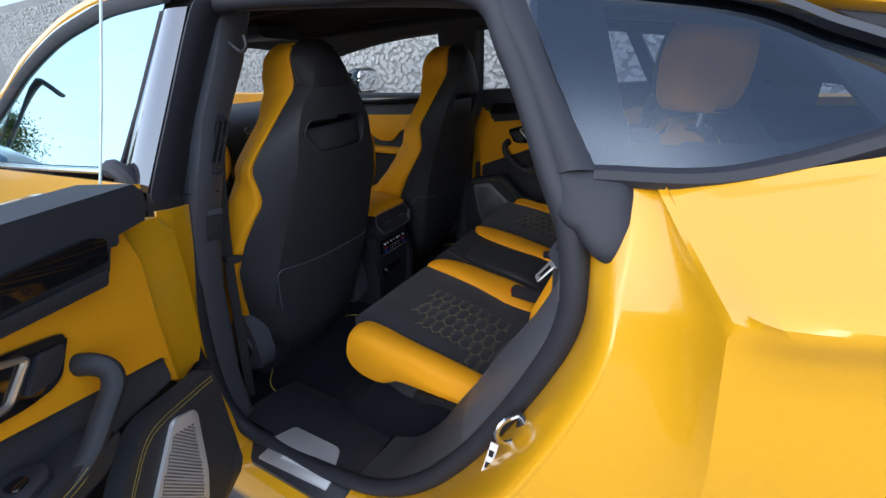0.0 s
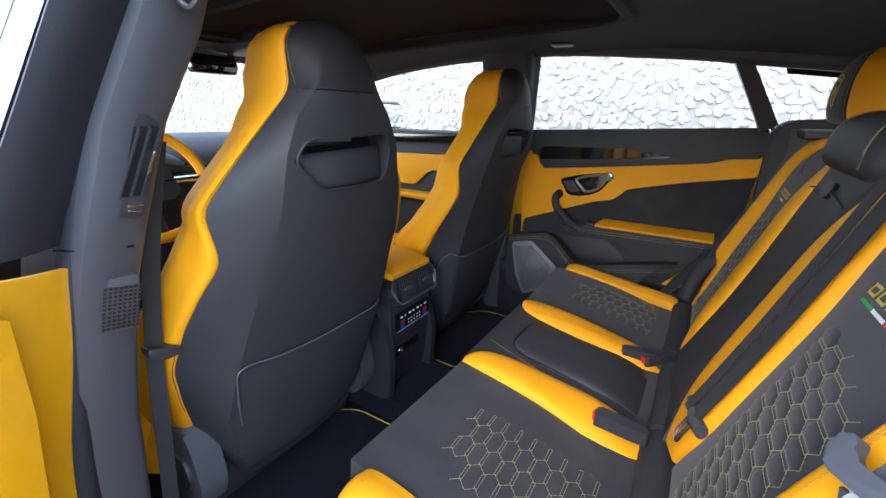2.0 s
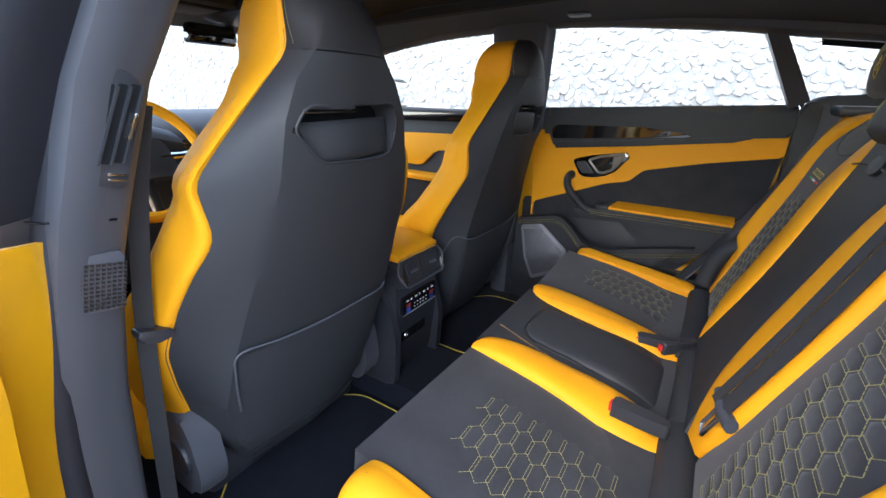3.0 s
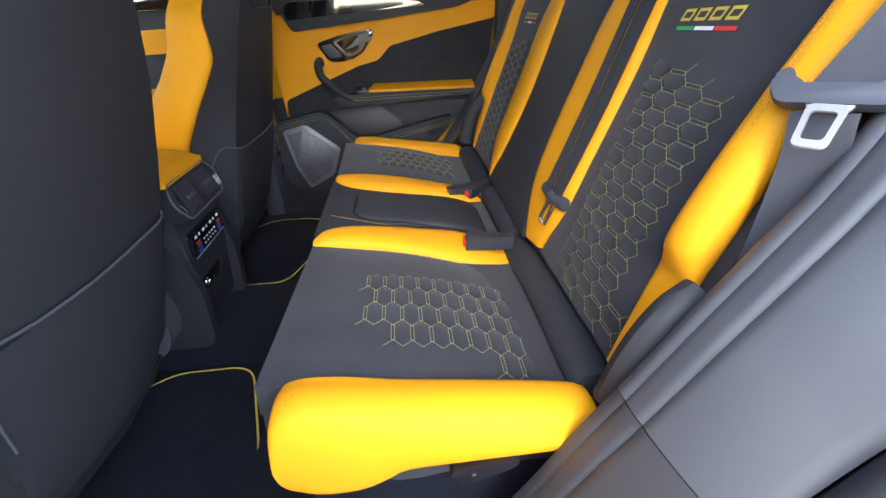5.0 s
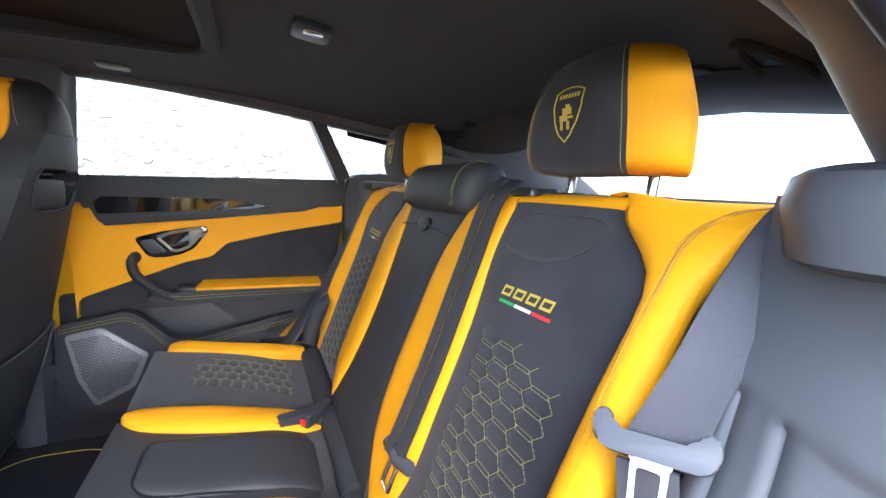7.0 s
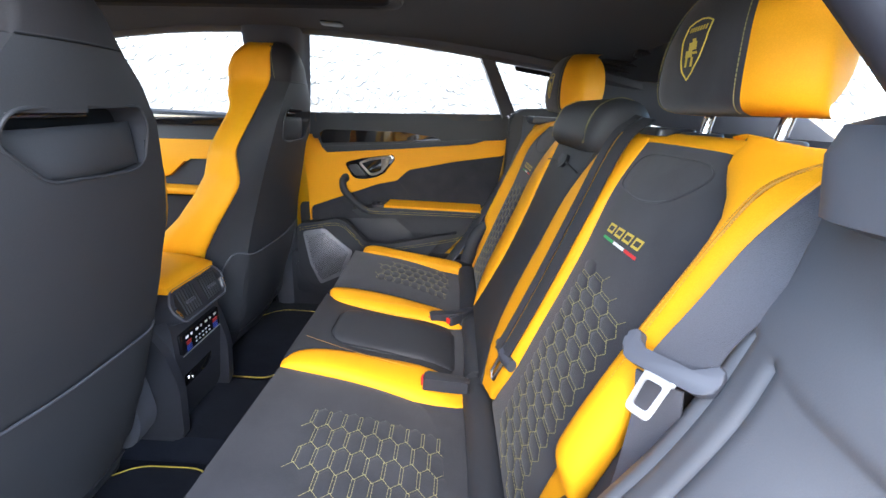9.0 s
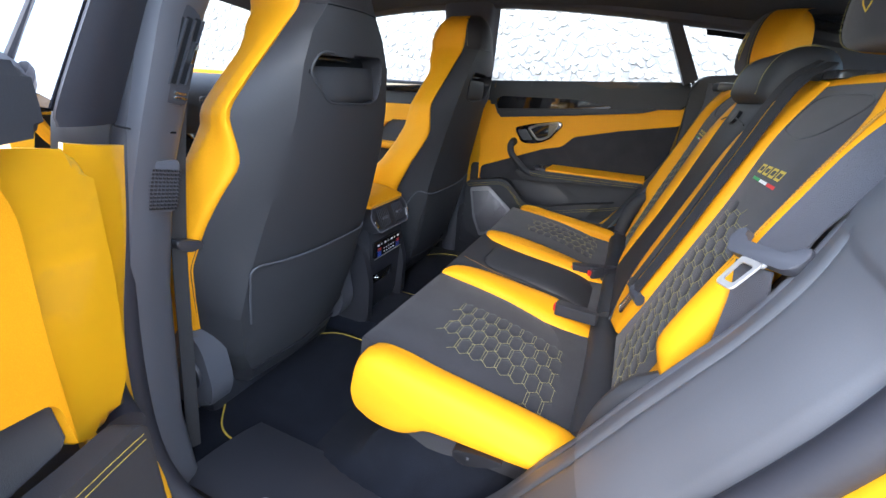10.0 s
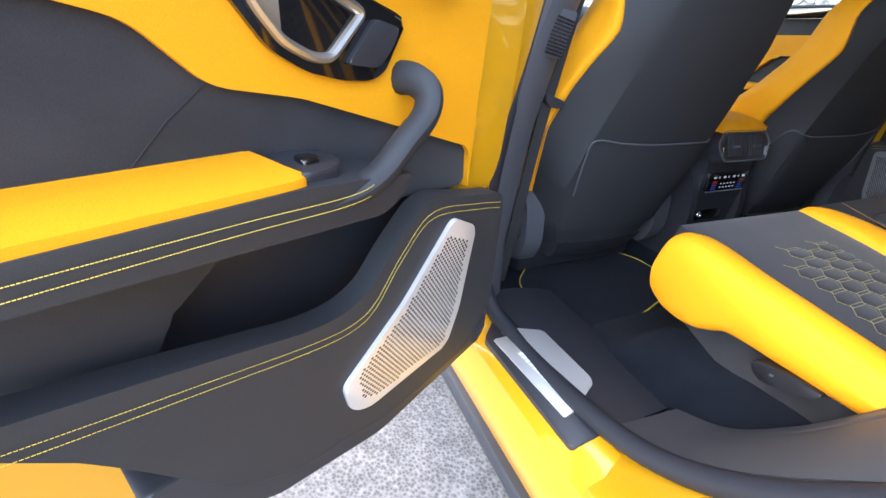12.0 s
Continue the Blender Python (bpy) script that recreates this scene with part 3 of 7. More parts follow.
# rear side windows: the pane, its printed border and the strips round it
QL = [(0.858, -0.778, 1.247), (0.96, -0.775, 1.252), (1.03, -0.765, 1.270), (1.10, -0.752, 1.298), (1.22, -0.72, 1.330)]
QU = [(0.722, -0.668, 1.449), (0.95, -0.665, 1.411), (1.05, -0.662, 1.373), (1.12, -0.668, 1.349), (1.22, -0.70, 1.336)]
for sgn in (-1, 1):
    lead = 0.045 if sgn > 0 else 0.0
    A, B = [smooth([(x - (lead if k == 0 else 0), -sgn * y, z) for k, (x, y, z) in enumerate(Q)], 49) for Q in (QL, QU)]

    def on_pane(u, v, d, A=A, B=B, sgn=sgn):
        f = min(47.999, u * 48)
        k = int(f)
        p = A[k].lerp(A[k + 1], f - k).lerp(B[k].lerp(B[k + 1], f - k), v)
        return p + Vector((0, sgn * (0.010 * math.sin(math.pi * v) + d), sgn * sgn * 0.5 * d))

    add("side_window", pane(lambda u, v: on_pane(u, v, 0.0), 32, 10), M_GLASS_DARK if sgn < 0 else M_GLASS, car, "dark tinted rear side window" if sgn < 0 else "rear side window of the far flank")
    for u0, u1, v0, v1 in ((0.0, 0.10 if sgn < 0 else 0.02, 0.0, 1.0), (0.10, 0.98, 0.0, 0.16), (0.10, 0.98, 0.90, 1.0)):
        add("window_border", pane(lambda u, v: on_pane(u0 + (u1 - u0) * u, v0 + (v1 - v0) * v, -0.004), 24, 6), M_PRINT_SHADE, car, "black printed window border")
    add("window_frame", tube([on_pane(k / 40, 0.0, 0.0) + Vector((0, 0, -0.006)) for k in range(41)], 0, 8, flat=(0.016, 0.012)), M_RUBBER, car, "black window strip")
    add("window_frame", tube([on_pane(k / 40, 1.0, 0.0) + Vector((0, 0, 0.006)) for k in range(41)], 0, 8, flat=(0.014, 0.010)), M_GLOSS, car, "gloss black strip over the window")
# rear hatch and its glass
add("hatch", sheet(lambda u, v: (1.95 + 0.15 * math.sin(math.pi * v), -0.72 + 1.44 * u, 0.5 + 0.65 * v), 8, 8, 0.05), M_PAINT, car)
add("rear_window", pane(lambda u, v: (1.97 - 0.56 * v, (-0.56 + 1.12 * u) * (1 - 0.1 * v), 1.20 + 0.25 * v), 8, 8), M_GLASS, car, "rear window glass")
add("far_flank", sheet(lambda u, v: (-2.2 + 4.4 * u, interp([(0.3, 0.92), (0.7, 0.95), (1.0, 0.92), (1.2, 0.80)], 0.3 + 0.9 * v), 0.3 + 0.9 * v), 20, 12, 0.02), M_PAINT, car, "yellow far flank")
add("bonnet", sheet(lambda u, v: (-2.5 + 1.0 * u, (-0.85 + 1.7 * v), 0.74 + 0.24 * u ** 0.6 - 0.08 * (2 * v - 1) ** 2), 12, 12, 0.02), M_PAINT, car, "yellow bonnet")
add("windscreen", pane(lambda u, v: (-1.6 + 0.68 * v, (-0.68 + 1.36 * u) * (1 - 0.15 * v), 1.12 + 0.36 * v), 12, 10), M_GLASS, car, "windscreen glass")
add("front_bulkhead", box(-1.62, -1.5, -0.85, 0.85, 0.3, 1.05, 0.01), M_CARPET, car)


# panels that close the car's front and rear
add("front_wing", sheet(lambda u, v: (-2.5 + 1.14 * u, -0.80 - interp([(0.0, 0.09), (0.5, 0.14), (0.8, 0.12), (1.0, 0.05)], v), 0.34 + (0.46 + 0.27 * u) * v), 12, 12, 0.02), M_PAINT, car, "yellow front wing")
add("front_bumper", loft([smooth([(-2.5, y, 0.30), (-2.62 + c, y, 0.36), (-2.64 + c, y, 0.55), (-2.58 + c, y, 0.72), (-2.48, y, 0.76)], 14) for y, c in ((-0.90, 0.10), (-0.6, 0.02), (0.0, 0.0), (0.6, 0.02), (0.90, 0.10))]), M_PAINT, car, "yellow front bumper")
add("rear_bumper", loft([smooth([(2.0, y, 0.30), (2.26 - c, y, 0.36), (2.30 - c, y, 0.60), (2.24 - c, y, 0.86), (2.0, y, 0.94)], 14) for y, c in ((-0.91, 0.03), (-0.6, 0.0), (0.0, 0.0), (0.6, 0.0), (0.91, 0.03))]), M_PAINT, car, "yellow rear bumper")


def wheel(x, y):
    bm = tube([(x, y - 0.13 * math.copysign(1, y), 0.36), (x, y, 0.36)], 0.36, 32)
    w = add("wheel", bm, M_RUBBER, car, "black tyre wheel")
    under(part("rim", tube([(x, y - 0.05 * math.copysign(1, y), 0.36), (x, y + 0.01 * math.copysign(1, y), 0.36)], 0.26, 24), M_GLOSS), w)


for wx in (-1.65, 1.4):
    for wy in (-0.93, 0.90):
        wheel(wx, wy)


add("far_sill", box(-1.4, 0.75, 0.735, 0.83, 0.30, 0.66, 0.02), M_PLASTIC, car, "black plastic far sill")


# ---- rear doors: u along the car, z up, d towards the cabin ----
def build_door(place, near):
    """The inside of a rear door. place(u, z, d) gives the world place."""
    shell_pts = round_poly([(-0.07, 0.44), (0.30, 0.44), (0.44, 0.462), (0.54, 0.53), (0.66, 0.66), (0.76, 0.82), (0.82, 1.00), (0.84, 1.17), (0.82, 1.245), (-0.05, 1.215), (-0.07, 1.0)], 0.05)
    door = part("rear_door", prism(shell_pts, place, -0.13, -0.06, 0.01), M_PAINT, None, "open yellow rear door" if near else "closed rear door")
    under(door, car)

    def piece(name, pts, d0, d1, mat, label="", bevel=0.008, r=0.01, seg=3):
        return under(part(name, prism(round_poly(pts, r), place, d0, d1, bevel, seg), mat, None, label), door)

    # upper pad, gloss inlay and the strip under it
    piece("upper_pad", [(-0.03, 1.155), (0.06, 1.15), (0.09, 1.085), (0.40, 1.115), (0.70, 1.16), (0.80, 1.168), (0.80, 1.262), (0.5, 1.25), (0.06, 1.232), (-0.03, 1.228)], -0.065, 0.035, M_LEATHER_K, "dark leather upper door pad", 0.014, 0.015, 4)
    piece("inlay", [(0.075, 1.158), (0.085, 1.12), (0.30, 1.135), (0.55, 1.153), (0.53, 1.163), (0.40, 1.178), (0.10, 1.172)], 0.03, 0.043, M_GLOSS, "piano black inlay", 0.003, 0.006)
    piece("strip", [(0.10, 1.085), (0.40, 1.115), (0.66, 1.145), (0.71, 1.160), (0.69, 1.165), (0.40, 1.135), (0.09, 1.108)], 0.03, 0.042, M_LEATHER_K, "", 0.004, 0.004)
    if near:
        piece("door_flange", [(-0.125, 1.122), (0.035, 1.150), (0.035, 1.0), (0.030, 0.80), (-0.05, 0.745), (-0.10, 0.80), (-0.118, 0.95)], -0.12, -0.006, M_PAINT, "yellow painted door flange", 0.03, 0.035, 5)
    # yellow middle
    piece("yellow_panel", [(0.015, 0.79), (0.022, 0.86), (0.30, 0.968), (0.375, 0.985), (0.42, 1.03), (0.60, 1.072), (0.80, 1.108), (0.80, 1.172), (0.70, 1.166), (0.40, 1.12), (0.09, 1.088), (0.06, 1.155), (0.02, 1.16), (0.0, 1.08), (0.01, 0.95)], -0.065, 0.014, M_LEATHER_Y, "yellow leather door panel", 0.008, 0.015, 3)
    # suede and lower parts
    piece("suede_panel", [(0.024, 0.875), (0.30, 0.985), (0.375, 1.0), (0.425, 1.045), (0.80, 1.12), (0.78, 0.95), (0.70, 0.86), (0.018, 0.80)], -0.065, 0.006, M_SUEDE, "black suede panel", 0.004, 0.01)
    piece("pocket_back", [(-0.05, 0.50), (0.45, 0.52), (0.62, 0.70), (0.70, 0.86), (0.30, 0.87), (-0.05, 0.86)], -0.065, -0.052, M_PLASTIC, "black pocket back wall", 0.004, 0.02)
    piece("pocket_face", [(0.72, 0.87), (0.36, 0.858), (0.352, 0.838), (0.39, 0.80), (0.452, 0.752), (0.46, 0.70), (0.60, 0.70), (0.70, 0.80)], -0.065, -0.004, M_LEATHER_K, "black flat face beside the door pocket", 0.004, 0.02)
    piece("pocket_floor", [(-0.05, 0.48), (0.225, 0.45), (0.40, 0.49), (0.52, 0.62), (0.25, 0.60), (-0.05, 0.62)], -0.02, 0.04, M_PLASTIC, "", 0.006, 0.02)
    piece("lower_panel", [(-0.03, 0.79), (0.05, 0.803), (0.135, 0.823), (0.165, 0.815), (0.215, 0.772), (0.25, 0.732), (0.29, 0.717), (0.34, 0.720), (0.45, 0.747), (0.56, 0.772), (0.64, 0.788), (0.59, 0.775), (0.555, 0.742), (0.512, 0.684), (0.472, 0.622), (0.435, 0.568), (0.36, 0.523), (0.30, 0.516), (0.225, 0.495), (0.03, 0.51), (-0.03, 0.57)], 0.022, 0.055, M_LEATHER_K, "black leather lower door panel", 0.012, 0.025, 4)
    # armrest with its yellow pad, and the pull handle that rises from it
    piece("armrest", [(0.20, 0.872), (0.34, 0.884), (0.72, 0.884), (0.72, 0.865), (0.60, 0.856), (0.24, 0.835)], 0.0, 0.075, M_LEATHER_K, "black leather armrest", 0.014, 0.012, 4)
    top_place = lambda u, v, h: place(u, 0.9065 - 0.21 * v + h, v)
    pad_pts = round_poly([(0.350, 0.0), (0.338, 0.045), (0.328, 0.068), (0.345, 0.072), (0.72, 0.072), (0.72, 0.0)], 0.008)
    under(part("armrest_pad", prism(pad_pts, top_place, -0.012, 0.0, 0.005, 4), M_LEATHER_Y, None, "yellow leather armrest pad"), door)
    tray = round_poly([(0.343, 0.008), (0.30, 0.008), (0.272, 0.03), (0.285, 0.056), (0.33, 0.06)], 0.012)
    under(part("window_switch", prism(tray, lambda u, v, h: place(u, 0.899 - 0.15 * v + h, v), -0.03, 0.0, 0.004, 3), M_PLASTIC, None, "black window switch tray"), door)
    under(part("switch_key", prism(round_poly([(0.318, 0.026), (0.298, 0.028), (0.298, 0.042), (0.318, 0.044)], 0.004), lambda u, v, h: place(u, 0.899 - 0.15 * v + h, v), -0.002, 0.004, 0.002), M_GLOSS, None, "black window key"), door)
    grip = [place(u, z, d) for u, z, d in ((0.168, 0.985, 0.010), (0.166, 0.985, 0.035), (0.164, 0.970, 0.054), (0.174, 0.938, 0.06), (0.21, 0.903, 0.064), (0.25, 0.872, 0.064), (0.30, 0.858, 0.058), (0.40, 0.858, 0.05))]
    under(part("pull_handle", tube(smooth(grip, 28), 0, 12, flat=(0.014, 0.018)), M_LEATHER_K, None, "black leather pull handle"), door)
    # door opener
    piece("opener_bezel", [(0.165, 1.044), (0.182, 1.052), (0.24, 1.068), (0.32, 1.082), (0.358, 1.087), (0.368, 1.07), (0.345, 1.04), (0.325, 1.013), (0.29, 0.994), (0.25, 0.985), (0.215, 0.984), (0.196, 0.992)], 0.0, 0.020, M_GLOSS, "gloss black bezel", 0.005, 0.01)
    ring = round_poly([(0.226, 1.048), (0.264, 1.064), (0.323, 1.076), (0.35, 1.079), (0.333, 1.045), (0.313, 1.020), (0.286, 1.007), (0.266, 1.006)], 0.008)
    under(part("opener", tube([place(u, z, 0.022) for u, z in ring], 0.0048, 8, closed=True), M_BRONZE, None, "satin grey metal door opener frame"), door)
    under(part("opener_lever", prism(round_poly([(0.343, 1.073), (0.300, 1.066), (0.297, 1.016), (0.313, 1.026), (0.330, 1.048)], 0.006), lambda u, z, d: place(u, z, d + 0.25 * (u - 0.32)), 0.012, 0.022, 0.003), M_BRONZE, None, "satin metal lever"), door)
    piece("lock_button", [(0.214, 1.044), (0.180, 1.037), (0.190, 1.018), (0.209, 0.997), (0.249, 1.001)], 0.018, 0.0265, M_PLASTIC, "black lock button", 0.004, 0.006)
    # loudspeaker: a framed plate with rows of small holes
    spk = [(0.05, 0.757), (0.105, 0.785), (0.20, 0.688), (0.302, 0.612), (0.292, 0.566), (0.262, 0.551), (0.10, 0.560), (0.075, 0.62)] if near else [(-0.005, 0.76), (0.085, 0.78), (0.20, 0.685), (0.16, 0.58), (0.06, 0.53), (0.02, 0.62)]
    piece("speaker_grille", spk, 0.05, 0.062, M_ALU if near else M_GRILLE_SHADED, "perforated silver speaker grille" if near else "perforated speaker grille in a darker, shaded tone", 0.003, 0.012)
    bm = bmesh.new()
    cu, cz = sum(p[0] for p in spk) / len(spk), sum(p[1] for p in spk) / len(spk)
    inner = [(cu + (u - cu) * 0.84, cz + (z - cz) * 0.84) for u, z in spk]
    step = 0.0066
    for i in range(60):
        for j in range(56):
            u, z = -0.02 + j * step + (i % 2) * step / 2, 0.53 + i * step * 0.72
            inside = False
            for k in range(len(inner)):
                (ua, za), (ub, zb) = inner[k - 1], inner[k]
                if (za > z) != (zb > z) and u < (ub - ua) * (z - za) / (zb - za) + ua:
                    inside = not inside
            if inside:
                bm.faces.new([bm.verts.new(place(u + 0.0023 * math.cos(a), z + 0.0019 * math.sin(a), 0.0624)) for a in (0, 1.05, 2.09, 3.14, 4.19, 5.24)])
    tagged(under(part("speaker_mesh", bm, M_GLOSS), door), kind="stuff")
    # seams
    top = [(0.70, 0.874), (0.55, 0.873), (0.40, 0.871), (0.29, 0.868), (0.25, 0.880), (0.222, 0.902)]
    rim = [(0.66, 0.775), (0.56, 0.75), (0.45, 0.726), (0.335, 0.702), (0.28, 0.698), (0.245, 0.712), (0.20, 0.763), (0.145, 0.803), (0.05, 0.79), (-0.02, 0.775)]
    for nm, rows, d, off in (("armrest_seam", top, 0.0785, 0.009), ("rim_seam", rim, 0.056, 0.009)):
        bm = bmesh.new()
        for k in (0, 1):
            line = smooth([(u, z - off * k, 0) for u, z in rows], 60)
            stitch_line(lambda t: (lambda p: place(p.x, p.y, d))(line[min(59, int(t * 59))].lerp(line[min(59, int(t * 59) + 1)], t * 59 - int(t * 59))), 340, 0.0004, bm)
        under(part(nm, bm, M_STITCH, None, "yellow double seam"), door)
    under(part("panel_seam", tube([place(u, z, 0.0065) for u, z in ((0.376, 0.985), (0.409, 0.949), (0.442, 0.90))], 0.0005, 5), M_LEATHER_K), door)
    if near:
        lean = lambda u, z, d: place(u, z, -0.05 + 0.25 * (z - 1.2))
        glassm = flat([(-0.038, 1.20), (0.80, 1.20), (0.74, 1.36), (0.60, 1.46), (0.2, 1.51), (-0.09, 1.50)], lean)
        under(part("door_glass", glassm, M_GLASS, None, "frameless raised door glass"), door)
        # Thin pale strip stands in for the edge highlight.
        under(part("glass_edge", tube([lean(-0.038, 1.20, 0), lean(-0.065, 1.35, 0), lean(-0.09, 1.50, 0)], 0.0022, 6), M_EDGE_GLINT, None, "glass edge with its highlight put in as pale colour"), door)
    return door


FAR_Y = 0.742
build_door(lambda u, z, d: Vector((u, FAR_Y - d, z)), False)
DOOR_ANGLE, DOOR_AT = radians(-63), Vector((0.140, -0.964, 0.018))
_c, _s = math.cos(DOOR_ANGLE), math.sin(DOOR_ANGLE)


def near_place(u, z, d):
    z += interp([(0.9, 0.0), (0.98, -0.025), (1.12, -0.032), (1.23, -0.05)], z)
    return Vector((DOOR_AT.x + u * _c - d * _s, DOOR_AT.y + u * _s + d * _c, DOOR_AT.z + z))


build_door(near_place, True)
# glazing of the far side
for nm, pts in (("far_rear_window", [(0.04, 1.20), (0.80, 1.24), (0.69, 1.48), (0.05, 1.53)]), ("far_front_window", [(-0.95, 1.20), (-0.14, 1.215), (-0.14, 1.505), (-0.45, 1.50), (-0.72, 1.41)])):
    add(nm, flat(pts, lambda u, z, d: Vector((u, 0.70 - 0.30 * (z - 1.22) + d, z))), M_GLASS, car, "clear side window glass")
add("far_pillar", prism([(0.772, 1.25), (0.812, 1.27), (0.698, 1.47), (0.655, 1.47)], lambda u, z, d: Vector((u, 0.72 - 0.35 * (z - 1.22) + d, z)), -0.05, 0.02, 0.006), M_PLASTIC, car, "dark pillar")
add("far_side_trim", prism(round_poly([(0.80, 0.75), (1.3, 0.75), (1.3, 1.30), (0.98, 1.295), (0.83, 1.285), (0.80, 1.25)], 0.02), lambda u, z, d: Vector((u, 0.70 - d, z)), -0.03, 0.02, 0.01), M_LEATHER_K, car, "dark side trim behind the far door")
for sgn in (-1, 1):
    add("hatch_pillar_trim", band([(1.0, sgn * 0.60, 1.41), (1.2, sgn * 0.56, 1.39), (1.4, sgn * 0.46, 1.42), (1.6, sgn * 0.46, 1.36), (1.95, sgn * 0.52, 1.20)], [(1.12, sgn * 0.66, 1.27), (1.3, sgn * 0.64, 1.26), (1.5, sgn * 0.60, 1.22), (1.7, sgn * 0.60, 1.16), (1.95, sgn * 0.62, 1.10)], 20, 8, 0.02, (0, -sgn, 0)), M_TRIM, car, "dark trim beside the rear window")
add("far_front_door", box(-1.3, -0.16, 0.72, 0.85, 0.4, 1.21, 0.02), M_LEATHER_K, car, "front passenger door lining")


# ---- rear bench ----
def seat_z(x):
    return 0.734 - 0.16 * (x - 0.25) - 2.6 * max(0.0, x - 0.56) ** 2


BENCH = thing("rear_bench", (0.45, 0, 0.40), "black suede and yellow leather three-seat rear bench", "car seat")
BACKX = [(0.60, 0.672), (0.75, 0.71), (0.90, 0.767), (1.05, 0.823), (1.15, 0.857), (1.22, 0.886), (1.26, 0.93)]


def back_pt(y, z, lift=0.0):
    return Vector((interp(BACKX, z) - lift * 0.93, y, z + lift * 0.36))


add("cushion_base", loft([[(x, y, z) for x, z in ((0.27, 0.60), (0.245, 0.66), (0.25, 0.71), (0.30, 0.715), (0.68, 0.655), (0.70, 0.55), (0.40, 0.55))] for y in (-0.58, 0.58)]), M_SUEDE, BENCH, "black suede seat base")
_pl = {0.66: [(0.13, 0.413), (0.25, 0.415), (0.40, 0.432), (0.55, 0.45), (0.68, 0.46)], 0.60: [(0.12, 0.415), (0.22, 0.45), (0.32, 0.49), (0.5, 0.505), (0.68, 0.51)], 0.565: [(0.12, 0.415), (0.23, 0.46), (0.31, 0.55), (0.5, 0.60), (0.68, 0.60)]}
add("seat_plinth", loft([smooth([(x, y, z) for x, z in _pl[abs(y)]], 16) + [Vector((0.68, y, 0.37)), Vector((0.12, y, 0.37))] for y in (-0.66, -0.60, -0.565, 0.565, 0.60, 0.66)]), M_CARPET, BENCH, "black carpeted plinth")
add("back_base", loft([[back_pt(y, z, -0.01) for z in (0.62, 0.75, 0.9, 1.05, 1.15, 1.22, 1.245)] + [Vector((0.98, y, 1.24)), Vector((0.98, y, 0.6))] for y in (-0.60, 0.60)]), M_LEATHER_K, BENCH, "black seat back")


def line_s(rows):
    return [Vector((x, y, seat_z(x))) for x, y in rows]


def line_b(rows, lift=0.0):
    return [back_pt(y, z, lift) for y, z in rows]


